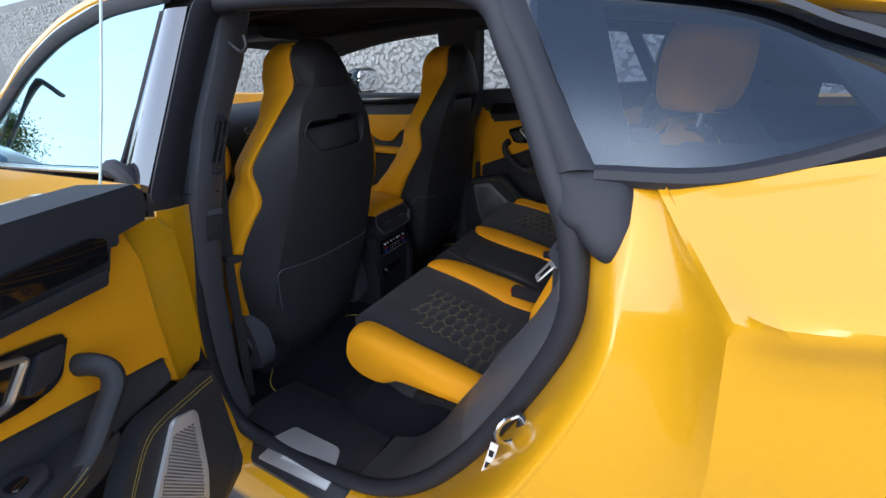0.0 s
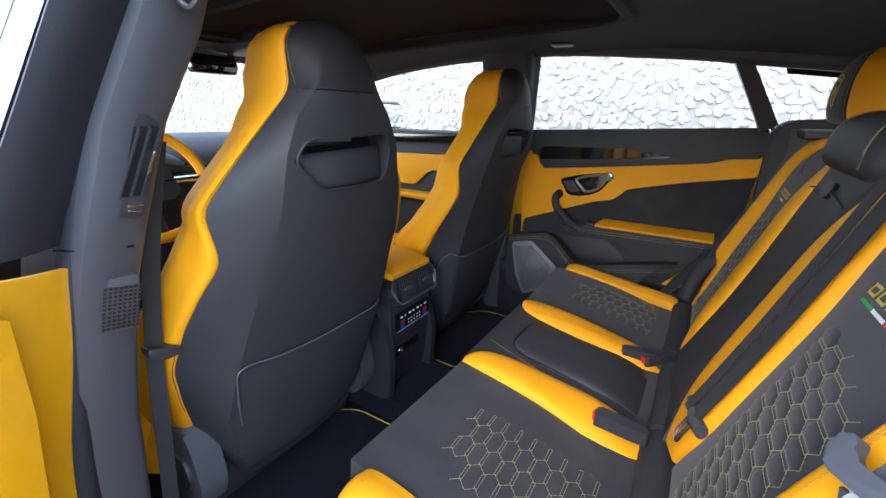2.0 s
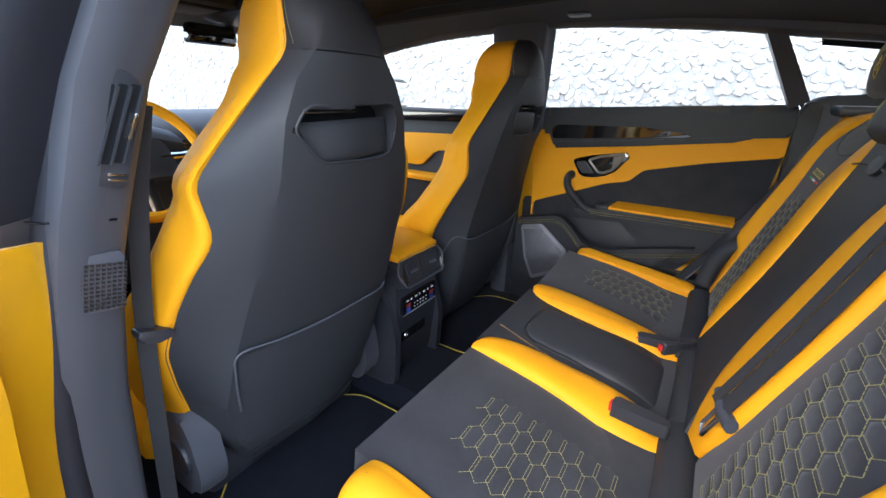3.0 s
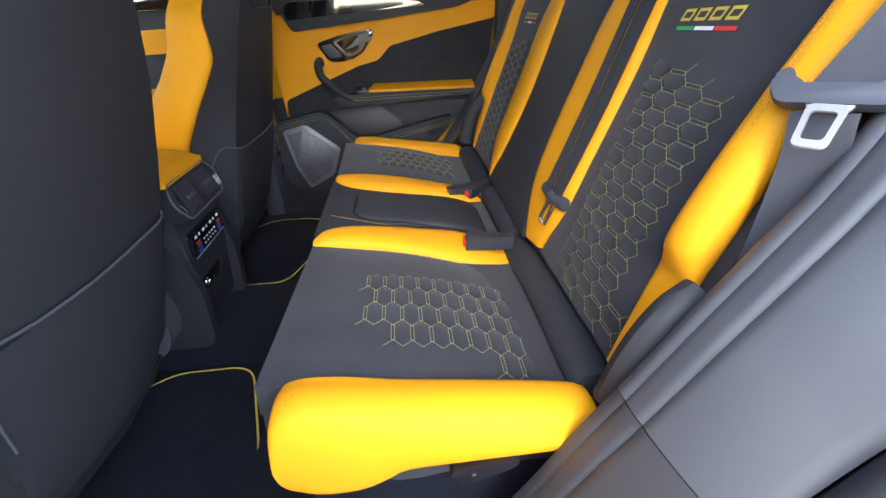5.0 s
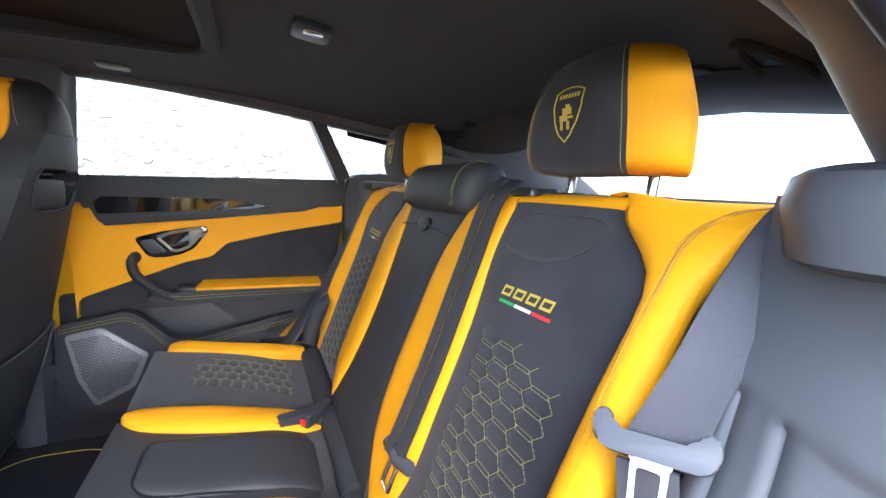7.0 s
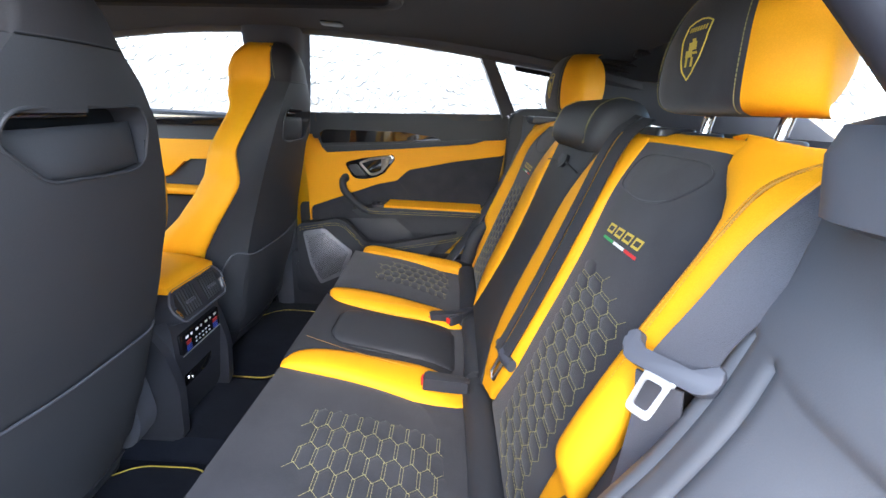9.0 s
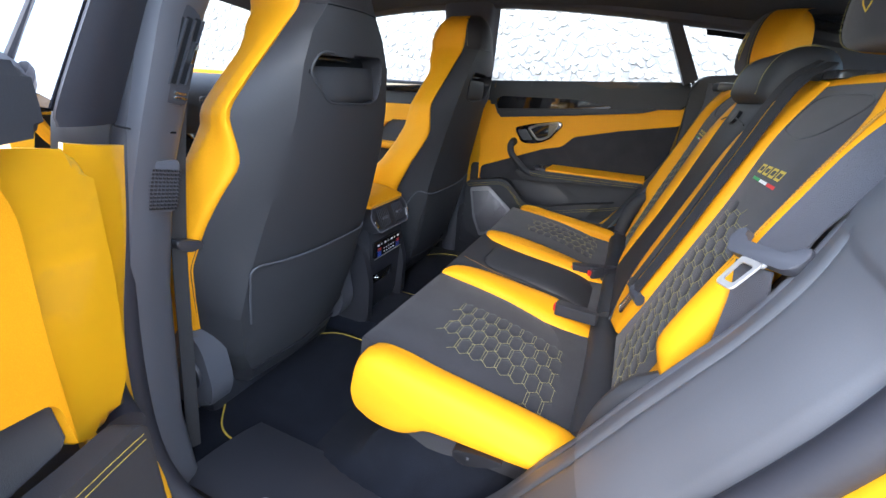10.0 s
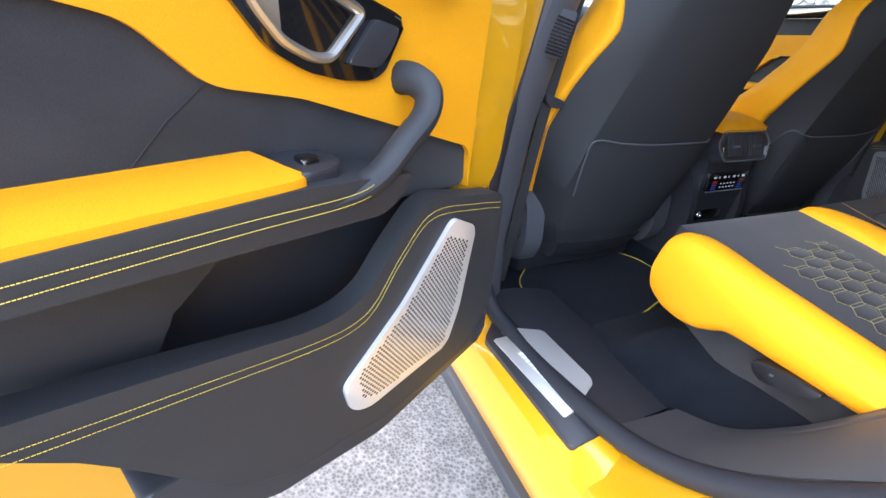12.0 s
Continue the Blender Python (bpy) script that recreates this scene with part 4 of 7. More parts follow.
PADS = {}
for g in (-1, 1):
    # g -1: the seat beside the open door; lines run front to back, or top to bottom
    cushion = Pad(line_s([(0.24, g * 0.558), (0.45, g * 0.560), (0.66, g * 0.568)]), line_s([(0.25, g * 0.203), (0.45, g * 0.214), (0.672, g * 0.228)]), (0.1, 0, 1), 0.010, 0.05, 20, 14)
    add("cushion_insert", cushion.mesh(), M_SUEDE, BENCH, "black suede seat insert")
    stripe = Pad(line_s([(0.25, g * 0.203), (0.45, g * 0.214), (0.672, g * 0.228)]), line_s([(0.247, g * 0.185), (0.268, g * 0.145), (0.33, g * 0.118), (0.45, g * 0.111), (0.56, g * 0.113), (0.680, g * 0.120)]), (0.1, 0, 1), 0.022, 0.05, 20, 10, 3.0, (1, 0))
    add("cushion_stripe", stripe.mesh(), M_LEATHER_Y, BENCH, "yellow leather stripe")
    bol = [[Vector((x, g * 0.552, zt - 0.012)), Vector((x, g * 0.562, zt + 0.003)), Vector((x, g * 0.590, zt + 0.010)), Vector((x, g * 0.616, zt + 0.002)), Vector((x, g * 0.629, zt - 0.022)), Vector((x, g * 0.632, (zt + zb) / 2)), Vector((x, g * 0.626, zb + 0.014)), Vector((x, g * 0.606, zb)), Vector((x, g * 0.560, zb))]
           for x, zt, zb in ((0.265, 0.702, 0.640), (0.266, 0.716, 0.628), (0.271, 0.728, 0.619), (0.284, 0.734, 0.611), (0.305, 0.736, 0.602), (0.338, 0.733, 0.599), (0.368, 0.728, 0.604), (0.392, 0.724, 0.616), (0.42, 0.720, 0.629), (0.50, 0.709, 0.631), (0.58, 0.697, 0.632), (0.635, 0.687, 0.636), (0.655, 0.678, 0.646))]
    bol = [smooth(r, 28, True) for r in bol]
    bol = [list(c) for c in zip(*[smooth(line, 49) for line in zip(*bol)])]
    add("cushion_bolster", loft(bol), M_LEATHER_Y, BENCH, "yellow leather side bolster")
    back = Pad(line_b([(g * 0.468, 1.238), (g * 0.543, 1.16), (g * 0.533, 1.04), (g * 0.528, 0.9), (g * 0.535, 0.70)]), line_b([(g * 0.238, 1.238), (g * 0.250, 1.15), (g * 0.262, 1.04), (g * 0.264, 0.9), (g * 0.24, 0.70)]), (-0.93, 0, 0.36), 0.008, 0.03, 24, 14)
    add("back_insert", back.mesh(), M_SUEDE, BENCH, "black suede backrest insert")
    bstripe = Pad(line_b([(g * 0.245, 1.238), (g * 0.262, 1.12), (g * 0.268, 1.0), (g * 0.268, 0.9), (g * 0.266, 0.80), (g * 0.230, 0.705)], 0.004), line_b([(g * 0.150, 1.238), (g * 0.125, 1.12), (g * 0.113, 1.0), (g * 0.112, 0.9), (g * 0.132, 0.80), (g * 0.190, 0.705)], 0.020), (-0.93, 0, 0.36), 0.019, 0.04, 24, 14, 3.0)
    add("back_stripe", bstripe.mesh(), M_LEATHER_Y, BENCH, "yellow leather stripe")
    bb = []
    for z, yi, yo, lift in ((1.252, 0.42, 0.645, -0.055), (1.256, 0.44, 0.65, -0.025), (1.246, 0.455, 0.640, -0.002), (1.222, 0.478, 0.616, 0.012), (1.16, 0.538, 0.596, 0.022), (1.05, 0.530, 0.590, 0.029), (0.95, 0.524, 0.588, 0.032), (0.885, 0.524, 0.590, 0.032), (0.862, 0.525, 0.590, 0.022), (0.842, 0.526, 0.590, 0.009), (0.80, 0.530, 0.586, 0.006), (0.70, 0.537, 0.565, 0.003)):
        bb.append(smooth([back_pt(g * yi, z, 0.0), back_pt(g * (yi * 0.7 + yo * 0.3), z, lift), back_pt(g * (yi * 0.25 + yo * 0.75), z, lift), back_pt(g * yo, z, lift * 0.4), back_pt(g * (yo if z > 1.2 else yo - 0.014), z, -0.06 if z > 1.2 else -0.016), back_pt(g * yi, z, -0.06 if z > 1.2 else -0.03)], 18, True))
    bb = [list(c) for c in zip(*[smooth(line, 41) for line in zip(*bb)])]
    add("back_bolster", loft(bb), M_LEATHER_Y, BENCH, "yellow leather backrest bolster")
    add("back_top", loft([smooth([(0.90, y, 1.222), (0.905, y, 1.240), (0.928, y, 1.249), (0.965, y, 1.242), (0.97, y, 1.20)], 12) for y in (g * 0.17, g * 0.25, g * 0.35, g * 0.47)]), M_LEATHER_Y, BENCH, "yellow leather top edge of the backrest")
    PADS[g] = (cushion, back)
    # headrest
    hc = g * 0.382
    hr = thing("headrest", (0.955, hc, 1.268), "black suede headrest with yellow leather sides", "headrest", "rear headrests")
    HR = [(1.268, 0.100, 0.880, 0.935), (1.271, 0.120, 0.862, 0.955), (1.280, 0.132, 0.850, 0.966), (1.30, 0.137, 0.844, 0.974), (1.33, 0.135, 0.842, 0.978), (1.36, 0.126, 0.844, 0.978), (1.388, 0.112, 0.851, 0.974), (1.408, 0.096, 0.861, 0.966), (1.421, 0.078, 0.874, 0.955), (1.427, 0.048, 0.89, 0.94)]
    HR = [(z + 0.008, w, a + 0.03, b + 0.03) for z, w, a, b in HR]
    HR = [tuple(v) for v in zip(*[[p.x for p in smooth([(HR[k][c], 0, 0) for k in range(len(HR))], 33)] for c in range(4)])]
    for nm, lo, hi, mt, lb in (("front_cover", -0.66, 0.66, M_SUEDE, "black suede cover"), ("side_cover", 0.66, 1.0, M_LEATHER_Y, "yellow leather side cover"), ("side_cover", -0.66, -1.0, M_LEATHER_Y, "yellow leather side cover")):
        rg = []
        for z, w, xa, xb in HR:
            ya, yb = hc + w * lo, hc + w * hi
            if nm == "front_cover":
                pts = [(xb - 0.004, hc + w * lo * 0.55, z), (xa + 0.05, hc + w * lo * 1.1, z), (xa + 0.008, ya, z), (xa, hc + w * lo * 0.5, z), (xa - 0.002, hc, z), (xa, hc + w * hi * 0.5, z), (xa + 0.008, yb, z), (xa + 0.05, hc + w * hi * 1.1, z), (xb - 0.004, hc + w * hi * 0.55, z)]
            else:
                e = w * (hi - lo)
                pts = [(xa + 0.008, ya, z), (xa + 0.018, ya + 0.4 * e, z), (xa + 0.035, ya + 0.78 * e, z), (xa + 0.055, ya + 0.92 * e, z), (xa + 0.075, ya + 0.75 * e, z), (xb - 0.022, ya + 0.2 * e, z), (xb - 0.003, ya - 0.3 * e, z)]
            rg.append([Vector(p) for p in smooth(pts, 21)])
        add(nm, loft(rg), mt, hr, lb, 50)
    for sg in (-1, 1):
        def edge(t, sg=sg):
            k = min(31, int(t * 30) + 2)
            a, b = HR[k], HR[min(32, k + 1)]
            f = t * 30 + 2 - k
            m = [p + (q - p) * f for p, q in zip(a, b)]
            return Vector((m[2] + 0.0035, hc + sg * m[1] * 0.63, m[0]))
        add("cover_seam", stitch_line(edge, 52, 0.0006), M_STITCH_DULL, hr)
    for dy in (-0.073, 0.073):
        post = add("post", tube([(0.950, hc + dy, 1.235), (0.957, hc + dy, 1.295)], 0.007, 12), M_CHROME, hr, "chrome post")
        under(part("collar", prism(round_poly([(-0.022, -0.028), (0.022, -0.028), (0.022, 0.028), (-0.022, 0.028)], 0.014), lambda u, v, d: Vector((0.948 + u, hc + dy + v, 1.243 + d)), 0, 0.009, 0.004), M_PLASTIC, None, "black collar"), post)
# middle seat
cseat = Pad(line_s([(0.245, -0.165), (0.30, -0.125), (0.45, -0.111), (0.56, -0.114), (0.66, -0.120)]), line_s([(0.245, 0.165), (0.30, 0.125), (0.45, 0.111), (0.56, 0.114), (0.66, 0.120)]), (0.1, 0, 1), 0.006, 0.05, 18, 12)
add("middle_cushion", cseat.mesh(), M_LEATHER_K, BENCH, "black leather middle seat")
cback = Pad(line_b([(-0.142, 1.20), (-0.124, 1.11), (-0.113, 1.0), (-0.112, 0.9), (-0.132, 0.80), (-0.185, 0.70)], 0.024), line_b([(0.142, 1.20), (0.124, 1.11), (0.113, 1.0), (0.112, 0.9), (0.132, 0.80), (0.185, 0.70)], 0.020), (-0.93, 0, 0.36), 0.006, 0.05, 20, 10, 5.0)
add("middle_back", cback.mesh(), M_LEATHER_K, BENCH, "black leather middle backrest")
cap = []
for y, k in ((-0.162, 0.35), (-0.158, 0.7), (-0.145, 0.93), (-0.11, 1.0), (-0.05, 1.0), (0.05, 1.0), (0.11, 1.0), (0.145, 0.93), (0.158, 0.7), (0.162, 0.35)):
    sec = smooth([back_pt(0, 1.198, 0.004), back_pt(0, 1.205, 0.036), back_pt(0, 1.235, 0.056), (0.868, 0, 1.288), (0.905, 0, 1.303), (0.945, 0, 1.292), (0.965, 0, 1.25), (0.94, 0, 1.215)], 28, True)
    cap.append([Vector((0.888 + (p.x - 0.90) * k, y, 1.25 + (p.z - 1.25) * k)) for p in sec])
add("middle_headrest", loft(cap), M_LEATHER_K, BENCH, "low black leather middle headrest", 60)
for g, off in ((-1, 0.122), (-1, 0.128), (1, 0.122), (1, 0.128)):
    arc = smooth([back_pt(0, 1.205, 0.0365), back_pt(0, 1.235, 0.0565), (0.8675, 0, 1.2885), (0.905, 0, 1.3035), (0.945, 0, 1.2925)], 40)
    add("headrest_seam", stitch_line(lambda t: arc[min(38, int(t * 39))].lerp(arc[min(39, int(t * 39) + 1)], t * 39 - int(t * 39)) + Vector((-0.0115, g * off, 0)), 40, 0.0006), M_STITCH_DULL, BENCH)


# ---- front seats ----
# rows of z, half width and x of the seam between the yellow wings and the black shell: door side, tunnel side
SEAM_OUT = [(0.52, 0.19, -0.20), (0.60, 0.215, -0.165), (0.69, 0.238, -0.128), (0.77, 0.262, -0.09), (0.854, 0.278, -0.061), (0.94, 0.266, -0.022), (1.0, 0.245, 0.006), (1.045, 0.219, 0.026), (1.065, 0.218, 0.028), (1.10, 0.224, 0.026), (1.137, 0.229, 0.024), (1.19, 0.188, 0.035), (1.25, 0.137, 0.047), (1.318, 0.080, 0.062), (1.36, 0.086, 0.066), (1.395, 0.086, 0.066), (1.412, 0.070, 0.066), (1.424, 0.036, 0.062)]
SEAM_IN = [(0.52, 0.16, -0.21), (0.60, 0.19, -0.18), (0.69, 0.21, -0.15), (0.77, 0.235, -0.12), (0.854, 0.25, -0.088), (0.94, 0.262, -0.035), (1.0, 0.258, 0.002), (1.045, 0.242, 0.024), (1.065, 0.242, 0.026), (1.10, 0.246, 0.026), (1.137, 0.247, 0.024), (1.19, 0.20, 0.035), (1.25, 0.145, 0.047), (1.318, 0.085, 0.062), (1.36, 0.088, 0.066), (1.395, 0.086, 0.066), (1.412, 0.070, 0.066), (1.424, 0.036, 0.062)]
FOLD_OUT = [(0.52, 0.15), (0.60, 0.19), (0.72, 0.215), (0.81, 0.202), (0.92, 0.178), (1.04, 0.148), (1.13, 0.130), (1.22, 0.125), (1.275, 0.108), (1.318, 0.072), (1.424, 0.03)]
FOLD_IN = [(0.52, 0.13), (0.60, 0.155), (0.72, 0.18), (0.81, 0.188), (0.92, 0.193), (1.04, 0.188), (1.13, 0.172), (1.22, 0.145), (1.275, 0.112), (1.318, 0.076), (1.424, 0.03)]
REAR_X = [(0.52, -0.075), (0.60, -0.047), (0.72, -0.012), (0.81, 0.010), (0.92, 0.040), (1.04, 0.074), (1.13, 0.097), (1.22, 0.117), (1.275, 0.126), (1.32, 0.131), (1.36, 0.129), (1.39, 0.121), (1.41, 0.108), (1.424, 0.088)]
WING_Y = [(0.54, 0.22), (0.60, 0.25), (0.70, 0.286), (0.814, 0.306), (0.90, 0.298), (0.978, 0.277), (1.04, 0.255), (1.08, 0.240), (1.12, 0.222), (1.176, 0.186), (1.21, 0.158), (1.24, 0.130), (1.265, 0.108), (1.30, 0.094), (1.34, 0.092), (1.365, 0.086), (1.388, 0.072), (1.405, 0.050), (1.418, 0.024)]
WING_X = [(0.54, -0.20), (0.66, -0.21), (0.75, -0.21), (0.84, -0.195), (0.90, -0.155), (0.946, -0.110), (1.01, -0.066), (1.06, -0.042), (1.11, -0.026), (1.17, -0.010), (1.235, 0.006), (1.255, 0.002), (1.28, -0.010), (1.34, -0.014), (1.375, 0.0), (1.40, 0.018), (1.418, 0.035)]
SLOT = [(-0.114, 1.207), (-0.094, 1.241), (0.098, 1.246), (0.116, 1.215), (0.110, 1.160), (0.076, 1.150), (-0.06, 1.154)]


def inside_outline(q, outline):
    c = False
    for k in range(len(outline)):
        (ua, va), (ub, vb) = outline[k - 1], outline[k]
        if (va > q[1]) != (vb > q[1]) and q[0] < (ub - ua) * (q[1] - va) / (vb - va) + ua:
            c = not c
    return c


def front_seat(cy, out, label):
    """out: the sign of the door side. Places are given as (y towards the tunnel, z)."""
    s = thing("front_seat", (-0.15, cy, 0.38), label, "car seat", "front seats")
    sw, sx = {}, {}
    for g, rows in ((-1, SEAM_OUT), (1, SEAM_IN)):
        fine = [0.52 + 0.904 * k / 180 for k in range(181)]
        for table, col in ((sw, 1), (sx, 2)):
            raw = [interp([(r[0], r[col]) for r in rows], z) for z in fine]
            table[g] = [(z, sum(raw[max(0, min(180, k + d))] for d in range(-3, 4)) / 7 if 3 <= k <= 176 else raw[k]) for k, z in enumerate(fine)]
    fold = {-1: FOLD_OUT, 1: FOLD_IN}

    def W(y, x, z):
        return Vector((x, cy - out * y, z))

    def back_x(y, z):
        """x of the rear surface: a shallow crown between the folds, and flat flanks out to the seams."""
        g = -1 if y < 0 else 1
        f, w, xr = interp(fold[g], z), interp(sw[g], z), interp(REAR_X, z)
        a = abs(y)
        if a <= f:
            return xr - 0.014 * (a / f) ** 2
        t = min(1.0, (a - f) / max(1e-4, w - f))
        return (xr - 0.014) * (1 - t) + interp(sx[g], z) * t + 0.003 * math.sin(math.pi * t)

    def on_back(y, z, d):
        return W(y, back_x(y, z) + d, z)

    def shell(z0, z1, rows, hole):
        bm = bmesh.new()
        grid = []
        for i in range(rows + 1):
            z = z0 + (z1 - z0) * i / rows
            wo, wi, fo, fi = interp(sw[-1], z), interp(sw[1], z), interp(FOLD_OUT, z), interp(FOLD_IN, z)
            ys = [-wo + (wo - fo) * k / 5 for k in range(5)] + [-fo + (fo + fi) * k / 24 for k in range(25)] + [fi + (wi - fi) * k / 5 for k in range(1, 6)]
            grid.append([(y, z) for y in ys])
        vs = [[bm.verts.new(on_back(y, z, 0)) for y, z in r] for r in grid]
        n = len(vs[0])
        for i in range(rows):
            for j in range(n - 1):
                q = (sum(grid[a][b][0] for a in (i, i + 1) for b in (j, j + 1)) / 4, (grid[i][0][1] + grid[i + 1][0][1]) / 2)
                if hole and inside_outline(q, hole):
                    continue
                bm.faces.new((vs[i][j], vs[i][j + 1], vs[i + 1][j + 1], vs[i + 1][j]))
        # rim turned forwards
        edge = [vs[i][0] for i in range(rows + 1)] + [vs[rows][j] for j in range(1, n)] + [vs[i][n - 1] for i in range(rows - 1, -1, -1)] + [vs[0][j] for j in range(n - 2, 0, -1)]
        low = [bm.verts.new(v.co + Vector((-0.03, (cy - v.co.y) * 0.12, -0.008 if z1 > 1.4 and v.co.z > 1.41 else 0))) for v in edge]
        for k in range(len(edge)):
            m = (k + 1) % len(edge)
            bm.faces.new((edge[k], edge[m], low[m], low[k]))
        return bm

    add("back_shell", shell(0.52, 1.32, 96, [(y * 0.97, 1.2 + (z - 1.2) * 0.94) for y, z in SLOT]), M_LEATHER_K, s, "black leather back shell", 14)
    add("head_cover", shell(1.314, 1.424, 14, None), M_HEAD, s, "black leather head section", 60)
    add("head_seam", tube([on_back(-0.078 + 0.158 * k / 24, 1.317, 0.0006) for k in range(25)], 0.0014, 5), M_PRINT_SHADE, s)
    # yellow wings from the seam forwards
    zs = [0.54 + 0.878 * k / 60 for k in range(61)]
    for g in (-1, 1):
        rg = []
        for z in zs:
            w, xs, wo, xm = interp(sw[g], z), interp(sx[g], z), interp(WING_Y, z), interp(WING_X, z)
            if g > 0 and z < 1.0:
                wo -= 0.02 * (1.0 - z) / 0.2
            wo = max(wo, w + 0.003)
            rg.append(smooth([W(g * (w - 0.001), xs + 0.003, z), W(g * ((w + wo) / 2 + 0.006), (xs + xm) / 2, z), W(g * wo, xm, z), W(g * wo * 0.94, xm - 0.032, z), W(g * wo * 0.72, xm - 0.045, z), W(g * w * 0.6, xs - 0.06, z)], 30, True))
        add("side_wing", loft(rg), M_LEATHER_Y, s, "yellow leather side wing", 60)
        add("wing_seam", tube([W(g * (interp(sw[g], z) + 0.0008), interp(sx[g], z) + 0.001, z) for z in zs[6:56]], 0.0014, 5), M_PLASTIC, s)
        add("wing_stitches", stitch_line(lambda t, g=g: (lambda z: on_back(g * (interp(sw[g], z) - 0.003), z, 0.0012))(1.325 + 0.08 * t), 26, 0.0006), M_STITCH_DULL, s)
        collar = smooth([W(g * (interp(sw[g], 1.30) + 0.004), interp(sx[g], 1.30) - 0.012, 1.285), W(g * 0.116, 0.0, 1.272), W(g * 0.122, -0.03, 1.262)], 10)
        add("collar_seam", tube(collar, 0.0016, 5), M_LEATHER_Y, s)
    add("front_face", loft([[W(y, x, z) for y, x in ((-interp(WING_Y, z) * 0.55, interp(WING_X, z) + 0.02), (interp(WING_Y, z) * 0.55, interp(WING_X, z) + 0.02), (interp(WING_Y, z) * 0.5, interp(REAR_X, z) - 0.075), (-interp(WING_Y, z) * 0.5, interp(REAR_X, z) - 0.075))] for z in zs]), M_SUEDE, s)
    add("seat_cushion", loft([smooth([(x, cy - 0.25, 0.50), (x, cy - 0.26, z), (x, cy - 0.15, z + 0.0), (x, cy + 0.15, z), (x, cy + 0.26, z), (x, cy + 0.25, 0.50)], 20, True) for x, z in ((-0.24, 0.66), (-0.4, 0.68), (-0.62, 0.70), (-0.70, 0.66))]), M_LEATHER_Y, s, "yellow leather seat cushion")
    add("seat_base", box(-0.62, -0.16, cy - 0.22, cy + 0.22, 0.405, 0.52, 0.02), M_PLASTIC, s)
    add("lower_apron", loft([[W(y, x, z) for y, x in ((-0.17 - d, -0.20), (-0.15 - d, -0.075 - e), (0.0, -0.06 - e), (0.13 + d, -0.075 - e), (0.15 + d, -0.20))] for z, d, e in ((0.54, 0.01, 0.0), (0.50, 0.0, 0.02), (0.47, -0.01, 0.05))]), M_PLASTIC, s)
    for g in (-1, 1):
        cover = add("recliner_cover", prism(round_poly([(-0.235, 0.47), (-0.115, 0.475), (-0.085, 0.54), (-0.10, 0.645), (-0.14, 0.69), (-0.235, 0.66)], 0.03), lambda u, z, d, g=g: Vector((u, cy + g * (0.205 + d), z)), 0, 0.055, 0.018, 4), M_TRIM, s, "grey plastic recliner cover")
        under(part("recliner_cap", prism([(-0.155 + 0.042 * math.cos(a), 0.57 + 0.042 * math.sin(a)) for a in [k * math.pi / 12 for k in range(24)]], lambda u, z, d, g=g: Vector((u, cy + g * (0.258 + d), z)), 0, 0.010, 0.004), M_PLASTIC, None, "round black recliner cap"), cover)
    # pass-through slot: a lip, side walls, a soft pad in the lower half and a throat blackened as shade above it
    ro = round_poly(SLOT, 0.016)
    add("slot_lip", tube([on_back(y, z, 0.001) for y, z in ro], 0.0024, 8, closed=True), M_LEATHER_K, s, "rounded black lip of the pass-through slot")
    add("slot_wall", loft([[on_back(y, z, 0.0) for y, z in ro], [on_back(y * 0.96, 1.2 + (z - 1.2) * 0.9, -0.045) for y, z in ro]], caps=False), M_PLASTIC, s)
    add("slot_back", prism(ro, on_back, -0.06, -0.046, 0), M_PRINT_SHADE, s, "throat of the slot, blackened as shade")
    add("slot_pad", Pad([on_back(-0.096, 1.216, -0.024), on_back(0.0, 1.220, -0.020), on_back(0.106, 1.222, -0.024)], [on_back(-0.062, 1.157, -0.006), on_back(0.0, 1.154, -0.004), on_back(0.104, 1.160, -0.006)], (1, 0, 0.5), 0.010, 0.02, 20, 10).mesh(), M_LEATHER_K, s, "padded lower half of the slot")
    # added chrome bar: stands for the light and latch in the opening
    add("slot_bar", tube([on_back(y, 1.232, -0.034) for y in (-0.085, -0.03, 0.0, 0.03)], 0.004, 8), M_CHROME, s, "small bright bar added for the light and latch in the slot")
    # map pocket with piping
    pk = [(-0.188, 0.60), (-0.193, 0.70), (-0.202, 0.79), (-0.196, 0.838), (-0.12, 0.832), (-0.03, 0.827), (0.08, 0.826), (0.17, 0.826), (0.215, 0.830), (0.205, 0.70), (0.17, 0.60)]
    bm = bmesh.new()
    n, m = 26, 14
    g_ = [[on_back(-0.196 + 0.40 * (i / n) - 0.008 * (1 - j / m), 0.585 + 0.244 * j / m, 0.0015 + 0.006 * min(1, 6 * i / n, 6 * (1 - i / n), 8 * (1 - j / m) + 0.6)) for j in range(m + 1)] for i in range(n + 1)]
    vs = [[bm.verts.new(p) for p in r] for r in g_]
    for i in range(n):
        for j in range(m):
            bm.faces.new((vs[i][j], vs[i + 1][j], vs[i + 1][j + 1], vs[i][j + 1]))
    add("back_pocket", bm, M_LEATHER_K, s, "black leather map pocket", 60)
    # piping in the paler trim grey, so its highlight lies in the colour
    add("pocket_piping", tube(smooth([on_back(y, z, 0.007) for y, z in pk[1:-1]], 70), 0.0022, 6), M_TRIM, s)
    return s


front_seat(-0.395, -1, "black and yellow leather driver seat with tall integrated headrest")
front_seat(0.388, 1, "black and yellow leather front passenger seat with tall integrated headrest")

